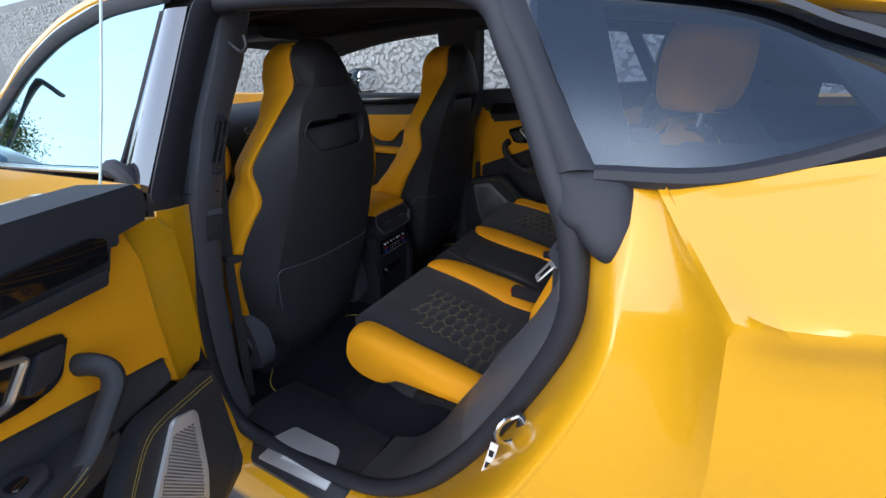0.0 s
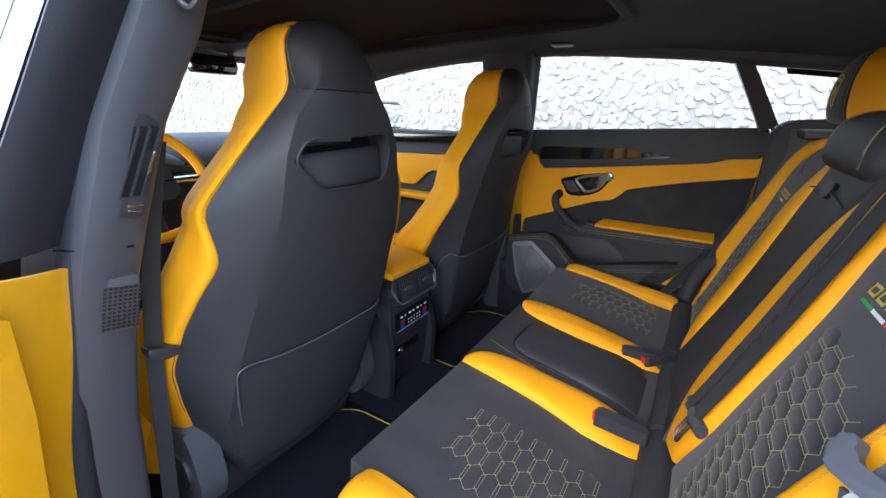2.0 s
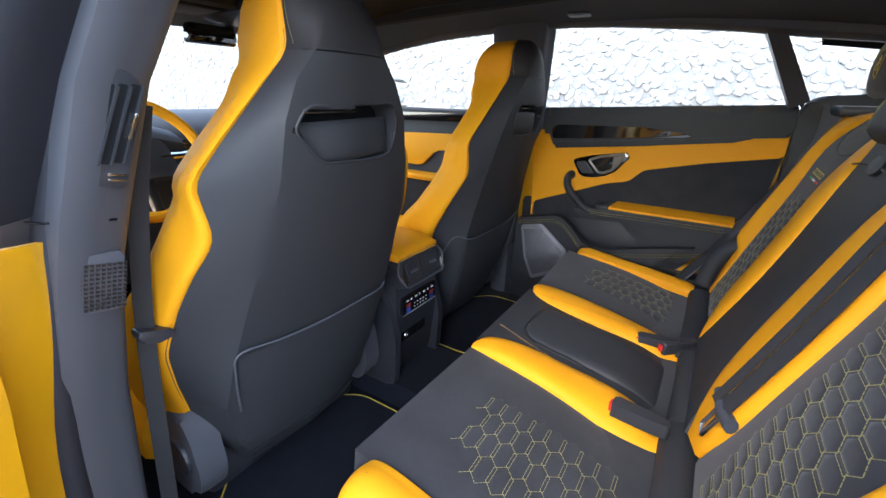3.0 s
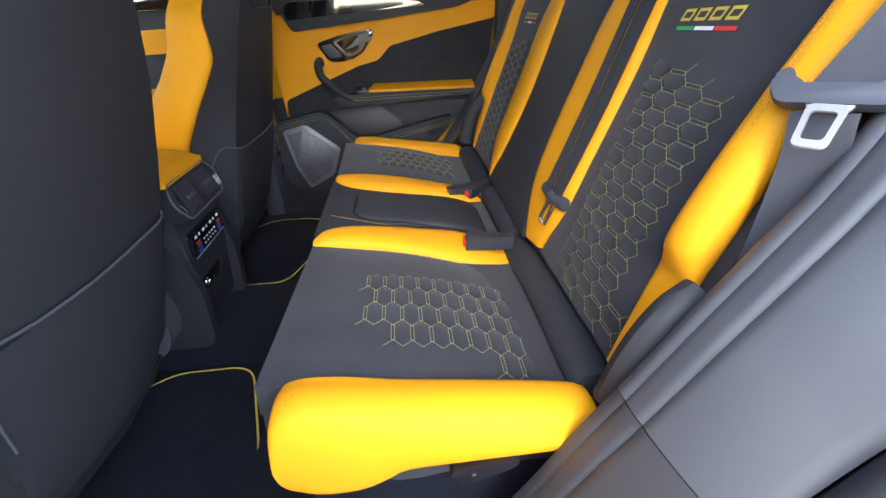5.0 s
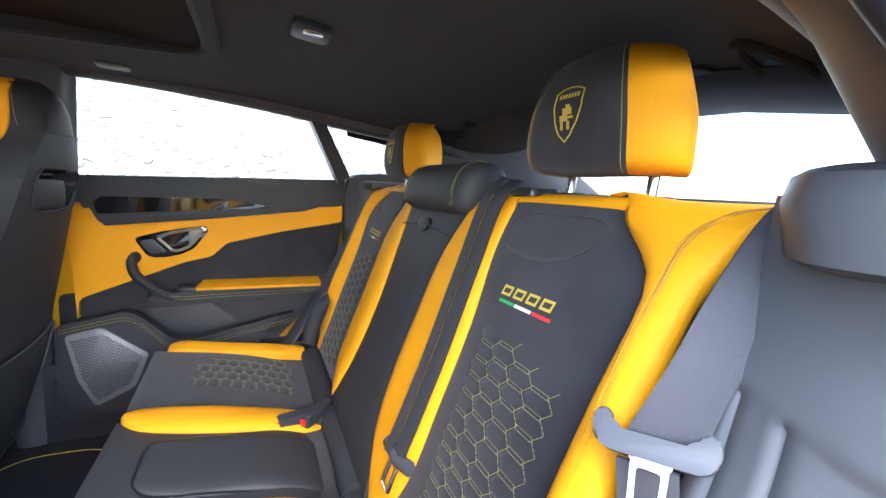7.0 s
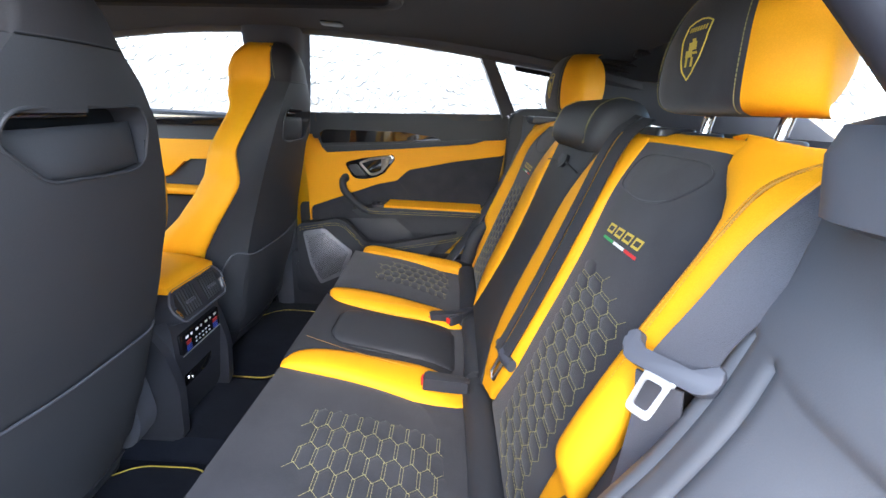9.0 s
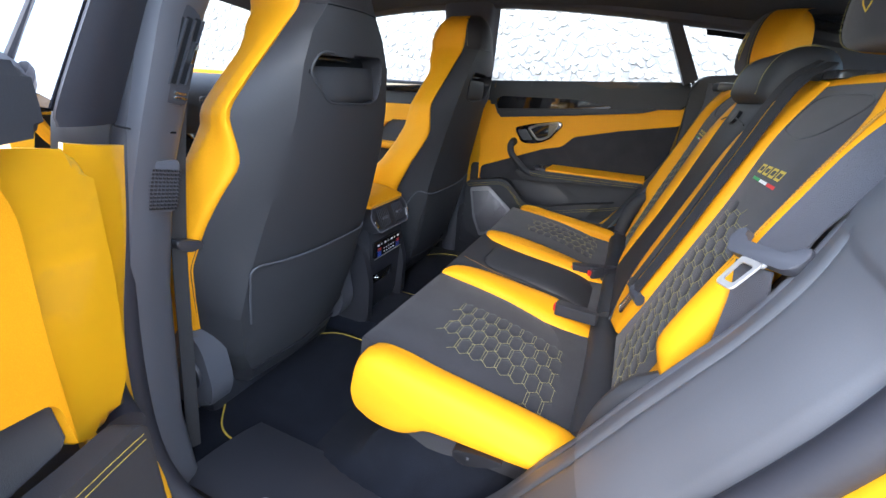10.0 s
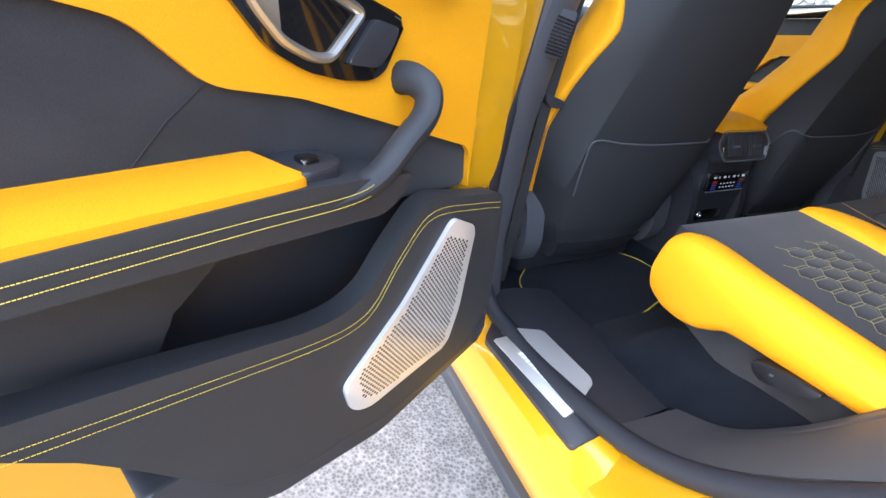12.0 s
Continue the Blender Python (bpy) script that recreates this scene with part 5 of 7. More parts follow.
# ---- centre console ----
cons = thing("centre_console", (-0.3, 0.02, 0.40), "black centre console with yellow padded armrest", "console")
CY = -0.004
add("console_body", loft([[Vector((x, CY + y, z)) for x, z in ((-1.1, 0.42), (-1.1, 0.78), (-0.30, 0.828), (-0.07, 0.828), (-0.045, 0.74), (-0.045, 0.65), (-0.065, 0.48), (-0.09, 0.42))] for y in (-0.10, 0.10)]), M_PLASTIC, cons, "black plastic console body")
add("armrest_lid", Pad([(-0.42, CY - 0.10, 0.846), (-0.2, CY - 0.105, 0.852), (-0.040, CY - 0.095, 0.848)], [(-0.42, CY + 0.10, 0.846), (-0.2, CY + 0.10, 0.852), (-0.040, CY + 0.09, 0.848)], (0, 0, 1), 0.024, 0.016, 18, 14, 5.0).mesh(), M_LEATHER_Y, cons, "yellow leather armrest lid")


def vent_face(u, v, d):
    """Places on the sloping rear end of the console: u across, v up the slope, d outwards."""
    return Vector((-0.012 - 0.36 * v + 0.93 * d, CY + u, 0.760 + 0.93 * v + 0.36 * d))


VENT = [(-0.086, 0.084), (0.086, 0.084), (0.108, 0.056), (0.108, 0.034), (0.088, 0.0), (-0.088, 0.0), (-0.108, 0.034), (-0.108, 0.056)]
add("vent_housing", prism(round_poly(VENT, 0.012), vent_face, -0.06, 0.0, 0.003), M_PLASTIC, cons, "black rear air vent housing")
add("vent_frame", tube([vent_face(u, v, 0.0) for u, v in round_poly(VENT, 0.012)], 0.0026, 8, closed=True), M_TRIM, cons, "grey vent frame")
for g in (-1, 1):
    mouth = add("air_vent", prism(round_poly([(g * 0.010, 0.074), (g * 0.078, 0.074), (g * 0.094, 0.046), (g * 0.08, 0.010), (g * 0.010, 0.010)], 0.006), vent_face, -0.01, 0.0012, 0), M_GLOSS_DULL, cons, "dark air vent mouth")
    for k in range(7):
        u0 = g * (0.017 + 0.0095 * k)
        under(part("slat", prism([(u0 - 0.0014, 0.013), (u0 + 0.0014, 0.013), (u0 + 0.0014, 0.071), (u0 - 0.0014, 0.071)], vent_face, 0.0, 0.004, 0), M_PLASTIC), mouth)
    under(part("vent_tab", prism(round_poly([(g * 0.030, 0.036), (g * 0.060, 0.036), (g * 0.060, 0.043), (g * 0.030, 0.043)], 0.002), vent_face, 0.0, 0.008, 0.002), M_TRIM, None, "grey tab"), mouth)
    add("vent_dial", prism(round_poly([(g * 0.090, 0.012), (g * 0.099, 0.020), (g * 0.104, 0.040), (g * 0.097, 0.042)], 0.003), vent_face, 0.0, 0.006, 0.002), M_CHROME, cons, "chrome vent dial")
add("vent_trim", tube([vent_face(u, v, 0.002) for u, v in ((-0.080, 0.079), (0.080, 0.079))], 0.0014, 6), M_CHROME, cons, "thin chrome line over the vents")
add("climate_panel", box(-0.06, -0.034, CY - 0.082, CY + 0.082, 0.664, 0.718, 0.004), M_GLOSS, cons, "gloss black climate touch panel")
add("climate_rim", tube([(-0.036, CY - 0.082, 0.662), (-0.036, CY + 0.082, 0.662)], 0.0014, 6), M_STEEL, cons, "thin bright edge")

# ---- dashboard, wheel, mirrors ----
add("dashboard", loft([smooth([(-1.55, y, 1.12), (-1.2, y, 1.18), (-1.02, y, 1.15), (-0.95, y, 1.05), (-1.0, y, 0.85), (-1.05, y, 0.6), (-1.5, y, 0.6)], 24, True) for y in (-0.70, -0.3, 0.0, 0.3, 0.70)]), M_LEATHER_K, car, "black leather dashboard")
wheel_ob = thing("steering_wheel", (-0.70, -0.365, 0.98), "yellow leather steering wheel", "steering wheel")
_m = pose(-0.70, -0.40, 1.08, 0, 65, 0)
add("rim", tube([_m @ Vector((0.165 * math.cos(a), 0.175 * math.sin(a), 0)) for a in [2 * math.pi * i / 48 for i in range(48)]], 0.016, 10, closed=True), M_LEATHER_Y, wheel_ob, "yellow leather rim")
add("hub", prism(round_poly([(-0.06, -0.07), (0.06, -0.09), (0.06, 0.09), (-0.06, 0.07)], 0.03), lambda u, v, d: _m @ Vector((u, v, d)), -0.03, 0.015, 0.012), M_LEATHER_K, wheel_ob, "black hub pad")
for a in (90, -90, 0):
    add("spoke", tube([_m @ Vector((0.05 * math.cos(radians(a)), 0.05 * math.sin(radians(a)), 0)), _m @ Vector((0.17 * math.cos(radians(a)), 0.17 * math.sin(radians(a)), 0))], 0, 8, flat=(0.018, 0.01)), M_CHROME, wheel_ob)
add("interior_mirror", prism(round_poly([(-0.13, -0.03), (0.13, -0.03), (0.12, 0.035), (-0.12, 0.035)], 0.02), lambda u, v, d: Vector((-0.80 + d, u * 0.62 - 0.075, 1.427 + v * 0.9)), -0.03, 0.0, 0.01), M_GLOSS, car, "black interior mirror")


# ---- stitching and marks on the bench ----
def hex_stitch(name, pad, outline, a, b, p, to_st, parent, lift):
    """Elongated stitched cells; outline is the region in (across, along) metres, to_st maps it to the pad."""
    bm, cells = bmesh.new(), bmesh.new()

    def inside(q):
        return inside_outline(q, outline)

    def thread(q0, q1, r=0.00048, n=4):
        for i in range(n):
            f0, f1 = (i + 0.1) / n, (i + 0.9) / n
            e = [pad.at(*to_st(q0[0] + (q1[0] - q0[0]) * f, q0[1] + (q1[1] - q0[1]) * f), lift) for f in (f0, f1)]
            tube(e, r, 4, bm=bm)

    us, vs = [q[0] for q in outline], [q[1] for q in outline]
    rows = int((max(us) - min(us)) / (a + b)) + 2
    cols = int((max(vs) - min(vs)) / (2 * p)) + 2
    for i in range(-1, rows):
        for j in range(-1, cols):
            u, v = min(us) + i * (a + b), min(vs) + j * 2 * p + (p if i % 2 else 0)
            if not inside((u, v)):
                continue
            for dv in (-0.0024, 0.0024):
                thread((u - a / 2, v + dv), (u + a / 2, v + dv), n=5)
            thread((u - a / 2, v - 0.0024), (u - a / 2, v + 0.0024), n=1)
            thread((u + a / 2, v - 0.0024), (u + a / 2, v + 0.0024), n=1)
            for g in (-1, 1):
                thread((u + a / 2, v), (u + a / 2 + b, v + g * p), n=3)
            if not inside((u, v + p)):
                continue
            six = [(u - a / 2, v), (u + a / 2, v), (u + a / 2 + b, v + p), (u + a / 2, v + 2 * p), (u - a / 2, v + 2 * p), (u - a / 2 - b, v + p)]
            rings = [[cells.verts.new(pad.at(*to_st(u + (q[0] - u) * k, v + p + (q[1] - v - p) * k), h)) for q in six] for k, h in ((0.93, -0.001), (0.80, 0.0014), (0.5, 0.0026))]
            for ra, rb in zip(rings, rings[1:]):
                for c in range(6):
                    cells.faces.new((ra[c], ra[(c + 1) % 6], rb[(c + 1) % 6], rb[c]))
            cells.faces.new(rings[2])
    tagged(add("quilting", cells, M_SUEDE, parent, "soft quilted suede cells", 80), kind="stuff")
    return tagged(add(name, bm, M_STITCH_DULL, parent, "dull yellow honeycomb stitching"), kind="stuff")


for g in (-1, 1):
    cushion, back = PADS[g]

    def on_cushion(u, v, g=g):
        # u across (y), v along (x)
        t = (v - 0.25) / 0.41
        ya, yb = 0.558 + 0.01 * t, 0.185 + 0.05 * t
        return ((ya - u) / (ya - yb), t)

    hex_stitch("honeycomb_stitching", cushion, [(0.31, 0.355), (0.32, 0.50), (0.285, 0.56), (0.29, 0.65), (0.545, 0.65), (0.53, 0.56), (0.475, 0.50), (0.46, 0.36)], 0.032, 0.013, 0.0137, on_cushion, BENCH, 0.0012)

    def on_back(u, v, g=g):
        # u across (y), v down from the top (z)
        rows = [(1.238, 0.468, 0.238), (1.16, 0.543, 0.250), (1.04, 0.533, 0.262), (0.9, 0.528, 0.264), (0.70, 0.535, 0.24)]
        k = max(i for i in range(4) if v <= rows[i][0])
        (za, oa, ia), (zb, ob, ib) = rows[k], rows[k + 1]
        f = (za - v) / (za - zb)
        o, i_ = oa + (ob - oa) * f, ia + (ib - ia) * f
        return ((o - u) / (o - i_), (k + f) / 4)

    hex_stitch("honeycomb_stitching", back, [(0.30, 0.715), (0.29, 0.90), (0.30, 1.02), (0.34, 1.045), (0.44, 1.035), (0.485, 1.0), (0.49, 0.9), (0.51, 0.715)], 0.030, 0.013, 0.0125, on_back, BENCH, 0.0012)
    # embroidered mark: four plain shapes over a tricolour line
    for k in range(4):
        y0 = (-0.323 if g < 0 else 0.438) - 0.0285 * k
        bm = bmesh.new()
        ro = [(y0 + 0.001, 1.099), (y0 - 0.021, 1.099), (y0 - 0.025, 1.114), (y0 - 0.003, 1.114)]
        cyy, czz = sum(p[0] for p in ro) / 4, sum(p[1] for p in ro) / 4
        vo = [bm.verts.new(back.at(*on_back(abs(y), z), 0.0012)) for y, z in ro]
        vi = [bm.verts.new(back.at(*on_back(abs(cyy + (y - cyy) * 0.66), czz + (z - czz) * 0.5), 0.0012)) for y, z in ro]
        for a in range(4):
            bm.faces.new((vo[a], vo[(a + 1) % 4], vi[(a + 1) % 4], vi[a]))
        add("embroidered_shape", bm, M_STITCH, BENCH, "yellow embroidered shape")
    for k, mt in enumerate((M_GREEN, M_WHITE, M_REDT)):
        bm = bmesh.new()
        y0 = (-0.323 if g < 0 else 0.438) - 0.038 * k
        q = [back.at(*on_back(abs(y), z), 0.0012) for y, z in ((y0, 1.088), (y0 - 0.036, 1.088), (y0 - 0.036, 1.0925), (y0, 1.0925))]
        bm.faces.new([bm.verts.new(v) for v in q])
        add("embroidered_line", bm, mt, BENCH)
    # seams along the bolsters
    path = smooth([back_pt(g * 0.612, 1.244, 0.003), back_pt(g * 0.590, 1.234, 0.010), back_pt(g * 0.572, 1.207, 0.0185), back_pt(g * 0.567, 1.16, 0.0245), back_pt(g * 0.561, 1.08, 0.0298), back_pt(g * 0.557, 0.97, 0.0338), back_pt(g * 0.557, 0.885, 0.0338)], 120)
    for off in (-0.0035, 0.0035):
        add("back_seam", stitch_line(lambda t: path[min(118, int(t * 119))].lerp(path[min(119, int(t * 119) + 1)], t * 119 - int(t * 119)) + Vector((0, off, 0)), 110, 0.0006), M_STITCH_Y, BENCH)
    add("seam_groove", tube([p + Vector((0.001, 0, 0)) for p in path], 0.0012, 5), M_STITCH_Y, BENCH)
    add("cushion_seam", stitch_line(lambda t, g=g: Vector((0.285 + 0.32 * t, g * 0.592, 0.7442 - 0.047 * t)), 90, 0.0006), M_STITCH_Y, BENCH)
    add("bolster_groove", tube([Vector((0.29 + 0.31 * k / 20, g * 0.586, 0.7445 - 0.046 * k / 20)) for k in range(21)], 0.0012, 5), M_STITCH_Y, BENCH)
    arch = smooth([(0.275, 1.175, 0), (0.272, 1.205, 0), (0.30, 1.217, 0), (0.375, 1.219, 0), (0.44, 1.217, 0), (0.462, 1.20, 0), (0.43, 1.172, 0), (0.375, 1.162, 0), (0.32, 1.165, 0)], 60, True)
    add("pillow_crease", tube([back.at(*on_back(p.x, p.y), 0.0002) for p in arch], 0.0016, 6, closed=True), M_SUEDE, BENCH, "soft pillow crease")
    # shield badge on the headrest, drawn as a plain outline with a plain mark
    def shield(y, z):
        return Vector((interp([(1.285, 0.848), (1.32, 0.842), (1.355, 0.843), (1.385, 0.850), (1.408, 0.862)], z) + 0.0268 + 0.6 * y * y, g * 0.382 + y, z + 0.008))

    out = poly_line([(0.025, 1.370, 0), (0.013, 1.374, 0), (0.0, 1.3755, 0), (-0.013, 1.374, 0), (-0.025, 1.370, 0), (-0.0255, 1.350, 0), (-0.020, 1.331, 0), (-0.011, 1.316, 0), (0.0, 1.307, 0), (0.011, 1.316, 0), (0.020, 1.331, 0), (0.0255, 1.350, 0), (0.025, 1.370, 0)], 61)[:-1]
    add("shield_outline", tube([shield(p.x, p.y) for p in out], 0.0009, 5, closed=True), M_STITCH, BENCH, "yellow embroidered shield outline")
    bm = bmesh.new()
    for k in range(7):
        y0 = -0.0185 + 0.0055 * k
        bm.faces.new([bm.verts.new(shield(y, z)) for y, z in ((y0, 1.362), (y0 + 0.0038, 1.362), (y0 + 0.0038, 1.3675), (y0, 1.3675))])
    for z0, z1, y0, y1 in ((1.350, 1.354, -0.006, 0.002), (1.341, 1.350, -0.010, 0.007), (1.333, 1.341, -0.004, 0.011), (1.322, 1.333, -0.009, -0.004), (1.322, 1.333, 0.003, 0.008), (1.336, 1.339, -0.014, -0.004)):
        bm.faces.new([bm.verts.new(shield(y, z)) for y, z in ((y0, z0), (y1, z0), (y1 + 0.002, z1), (y0 + 0.002, z1))])
    add("shield_mark", bm, M_STITCH, BENCH, "plain yellow embroidered mark")

# padded panel on the middle seat, and the seams of the stripes
mp = Pad([cseat.at(a, t) for a, t in ((0.30, 0.28), (0.16, 0.33), (0.11, 0.44), (0.11, 0.66), (0.13, 0.92))], [cseat.at(a, t) for a, t in ((0.70, 0.28), (0.84, 0.33), (0.89, 0.44), (0.89, 0.66), (0.87, 0.92))], (0.1, 0, 1), 0.012, 0.01, 24, 14, 8.0)
add("middle_panel", mp.mesh(), M_LEATHER_K, BENCH, "raised panel of the middle seat")
_rim = [mp.at(0.0, t, 0.003) for t in (0.92, 0.6, 0.3, 0.1)] + [mp.at(s_, 0.0, 0.004) for s_ in (0.1, 0.3, 0.5, 0.7, 0.9)] + [mp.at(1.0, t, 0.003) for t in (0.1, 0.3, 0.6, 0.92)]
add("panel_groove", tube(smooth(_rim, 60), 0.0018, 5), M_PRINT_SHADE, BENCH)
for g in (-1, 1):
    line = smooth([(0.275, g * 0.105, 0), (0.36, g * 0.125, 0), (0.45, g * 0.140, 0), (0.535, g * 0.150, 0)], 40)
    add("stripe_seam", stitch_line(lambda t, line=line: (lambda p: Vector((p.x, p.y, seat_z(p.x) + 0.0228)))(line[min(38, int(t * 39))].lerp(line[min(39, int(t * 39) + 1)], t * 39 - int(t * 39))), 60, 0.0006), M_STITCH_Y, BENCH)
# roll between cushion and back
for g in (-1, 1):
    add("hinge_roll", tube(smooth([(0.672, g * 0.14, 0.665), (0.678, g * 0.30, 0.668), (0.678, g * 0.45, 0.668), (0.675, g * 0.56, 0.672)], 20), 0, 12, flat=(0.034, 0.026)), M_LEATHER_K, BENCH, "black leather roll at the seat joint")
add("hinge_roll", tube(smooth([(0.68, -0.13, 0.672), (0.682, 0, 0.676), (0.68, 0.13, 0.672)], 12), 0, 12, flat=(0.034, 0.03)), M_LEATHER_K, BENCH)
for g in (-1, 1):
    add("hinge_cover", tube(smooth([(0.745, g * 0.60, 0.845), (0.715, g * 0.605, 0.825), (0.69, g * 0.605, 0.775), (0.675, g * 0.60, 0.70)], 14), 0, 12, flat=(0.022, 0.026)), M_LEATHER_K, BENCH, "black hinge cover")
# cap on the middle back: loop hole, its shade drawn as a dark plate
add("back_loop", prism(round_poly([(-0.034, 1.162), (-0.022, 1.150), (0.0, 1.147), (0.022, 1.150), (0.034, 1.162), (0.022, 1.176), (-0.022, 1.176)], 0.006), lambda u, z, d: back_pt(u, z, d), 0.0, 0.0325, 0.001), M_PRINT_SHADE, BENCH, "dark plate drawn as the shaded loop opening")
for g in (-1, 1):
    # dark line for the shade in the crease
    add("back_crease", tube([back_pt(g * 0.034, 1.160, 0.0305), back_pt(g * 0.08, 1.157, 0.0305), back_pt(g * 0.125, 1.152, 0.028)], 0.0016, 5), M_PRINT_SHADE, BENCH)
    guide = add("belt_guide", prism(round_poly([(0.896, -0.285), (0.958, -0.285), (0.958, -0.195), (0.90, -0.205)], 0.012), lambda u, v, d, g=g: Vector((u, -g * v, 1.244 + d)), 0, 0.012, 0.004), M_GLOSS_DULL, BENCH, "black plastic belt guide")
add("side_shelf", box(0.86, 1.15, 0.55, 0.70, 1.235, 1.262, 0.01), M_PLASTIC, car, "black side shelf")
add("side_shelf", box(0.93, 1.15, -0.70, -0.62, 1.235, 1.258, 0.01), M_PLASTIC, car)
add("parcel_shelf", box(1.0, 1.9, -0.62, 0.62, 1.16, 1.19, 0.01), M_CARPET, car, "black parcel shelf")
add("shelf_edge", tube([(1.03, -0.60, 1.235), (1.03, 0.60, 1.235)], 0.018, 10), M_TRIM, car)
# release lever under the cushion
lev = thing("release_lever", (0.50, -0.60, 0.55), "black plastic seat release lever under the bench", "lever")
add("lever_body", prism(round_poly([(0.466, 0.585), (0.470, 0.598), (0.52, 0.608), (0.556, 0.608), (0.55, 0.596), (0.525, 0.584), (0.485, 0.568)], 0.012), lambda u, z, d: Vector((u, -0.588 - d, z + 0.03)), 0, 0.04, 0.008), M_GLOSS_DULL, lev)
add("lever_mark", prism([(0.494, 0.588), (0.499, 0.589), (0.499, 0.593), (0.494, 0.592)], lambda u, z, d: Vector((u, -0.588 - d, z + 0.03)), 0.036, 0.0406, 0), M_TRIM, lev, "small grey symbol")


# ---- seat belts ----
def strap(pts, width, side, bm=None, n=40, thick=0.0016):
    """Webbing along pts; side gives the way across at each point."""
    P = smooth(pts, n)
    S = smooth(side, n)
    rings = []
    full = width
    for i, p in enumerate(P):
        width = interp(full, i / (n - 1)) if isinstance(full, list) else full
        d = (P[min(i + 1, n - 1)] - P[max(i - 1, 0)]).normalized()
        s = (S[i] - d * S[i].dot(d)).normalized()
        u = d.cross(s)
        rings.append([p - s * width / 2 - u * thick, p + s * width / 2 - u * thick, p + s * width / 2 + u * thick, p - s * width / 2 + u * thick])
    return loft(rings, bm=bm)


belt = thing("seat_belt", (0.90, -0.60, 1.23), "grey outboard seat belt hanging over the bolster", "seat belt", "rear seat belts")
BELT_IN = smooth([(0.905, -0.632, 1.256), (0.882, -0.622, 1.240), (0.832, -0.620, 1.181), (0.803, -0.610, 1.112), (0.787, -0.596, 1.060), (0.785, -0.594, 1.045)], 41)
BELT_OUT = smooth([(0.915, -0.640, 1.247), (0.893, -0.632, 1.222), (0.866, -0.634, 1.195), (0.838, -0.650, 1.135), (0.816, -0.648, 1.090), (0.810, -0.643, 1.045)], 41)
add("webbing", sheet(lambda u, v: BELT_IN[round(u * 40)].lerp(BELT_OUT[round(u * 40)], v) + Vector((-0.6, -0.5, 0.2)) * (0.006 * math.sin(math.pi * v) * max(0, 1 - 2.2 * u) - 0.004 * math.sin(2 * math.pi * v) * max(0, 1 - 2 * u)), 40, 10, 0.0018), M_BELT, belt, "grey webbing")
add("webbing_low", strap([(0.785, -0.618, 1.04), (0.79, -0.62, 0.98), (0.78, -0.62, 0.85), (0.74, -0.61, 0.72)], 0.045, [(0.53, -0.84, -0.1), (0.55, -0.83, 0), (0.6, -0.8, 0), (0.6, -0.8, 0)]), M_BELT, belt)
E1 = Vector((0.035, -0.061, 0.006)).normalized()
E2 = Vector((0.022, 0.022, 0.041))
E2 = (E2 - E1 * E2.dot(E1)).normalized()
E3 = E1.cross(E2)
E3 = -E3 if E3.x > 0 else E3


def on_belt(u, v, d):
    return Vector((0.792, -0.616, 1.054)) + E1 * u + E2 * v + E3 * d


slid = add("slider", prism(round_poly([(-0.047, 0.010), (-0.042, 0.019), (-0.034, 0.019), (-0.029, 0.005), (0.029, 0.005), (0.034, 0.017), (0.042, 0.018), (0.047, 0.009), (0.044, -0.006), (0.034, -0.013), (-0.034, -0.013), (-0.044, -0.006)], 0.006), on_belt, -0.004, 0.008, 0.0022, 3), M_BELTP, belt, "grey plastic slider")
loop = [(-0.014, -0.012), (0.014, -0.013), (0.0125, -0.054), (-0.0115, -0.053)]
_ol = round_poly(loop, 0.006)
_lu, _lv = sum(p[0] for p in _ol) / len(_ol), sum(p[1] for p in _ol) / len(_ol)
_grow = lambda k, d: [on_belt(_lu + (u - _lu) * k, _lv + (v - _lv) * k, d - 0.15 * (_lv + (v - _lv) * k)) for u, v in _ol]
under(part("tongue", loft([_grow(0.64, 0.0025), _grow(0.64, 0.0055), _grow(0.97, 0.0055), _grow(1.01, 0.004), _grow(0.97, 0.0025), _grow(0.64, 0.0025)], caps=False), M_STEEL, None, "satin steel belt tongue"), slid)
under(part("tongue_neck", prism(round_poly([(-0.02, 0.0), (0.02, 0.0), (0.014, -0.018), (-0.014, -0.017)], 0.003), on_belt, 0.003, 0.006, 0.001), M_STEEL), slid)

mid = thing("seat_belt", (0.89, -0.21, 1.24), "black middle seat belt lying on the backrest", "seat belt", "rear seat belts")
MB = [(-0.228, 1.258), (-0.238, 1.22), (-0.244, 1.11), (-0.248, 0.98), (-0.248, 0.88), (-0.246, 0.81)]
for off, wd, up_ in ((-0.013, 0.0145, 0.022), (0.0, 0.015, 0.028), (0.013, 0.0145, 0.034)):
    add("webbing", strap([back_pt(y + off, z, up_ + (0.004 if off else 0)) for y, z in MB], wd, [(-0.42, 1, 0.16)] * 6), M_BELT_K, mid, "black folded webbing")
add("slider", tube([back_pt(-0.278, 0.812, 0.014), back_pt(-0.247, 0.808, 0.024), back_pt(-0.215, 0.820, 0.034)], 0, 10, flat=(0.010, 0.013)), M_BELTP, mid, "black plastic slider")
add("tongue", tube([back_pt(-0.260, 0.80, 0.026), back_pt(-0.234, 0.80, 0.026), back_pt(-0.234, 0.765, 0.026), back_pt(-0.260, 0.765, 0.026)], 0.004, 8, closed=True), M_CHROME, mid, "chrome tongue")


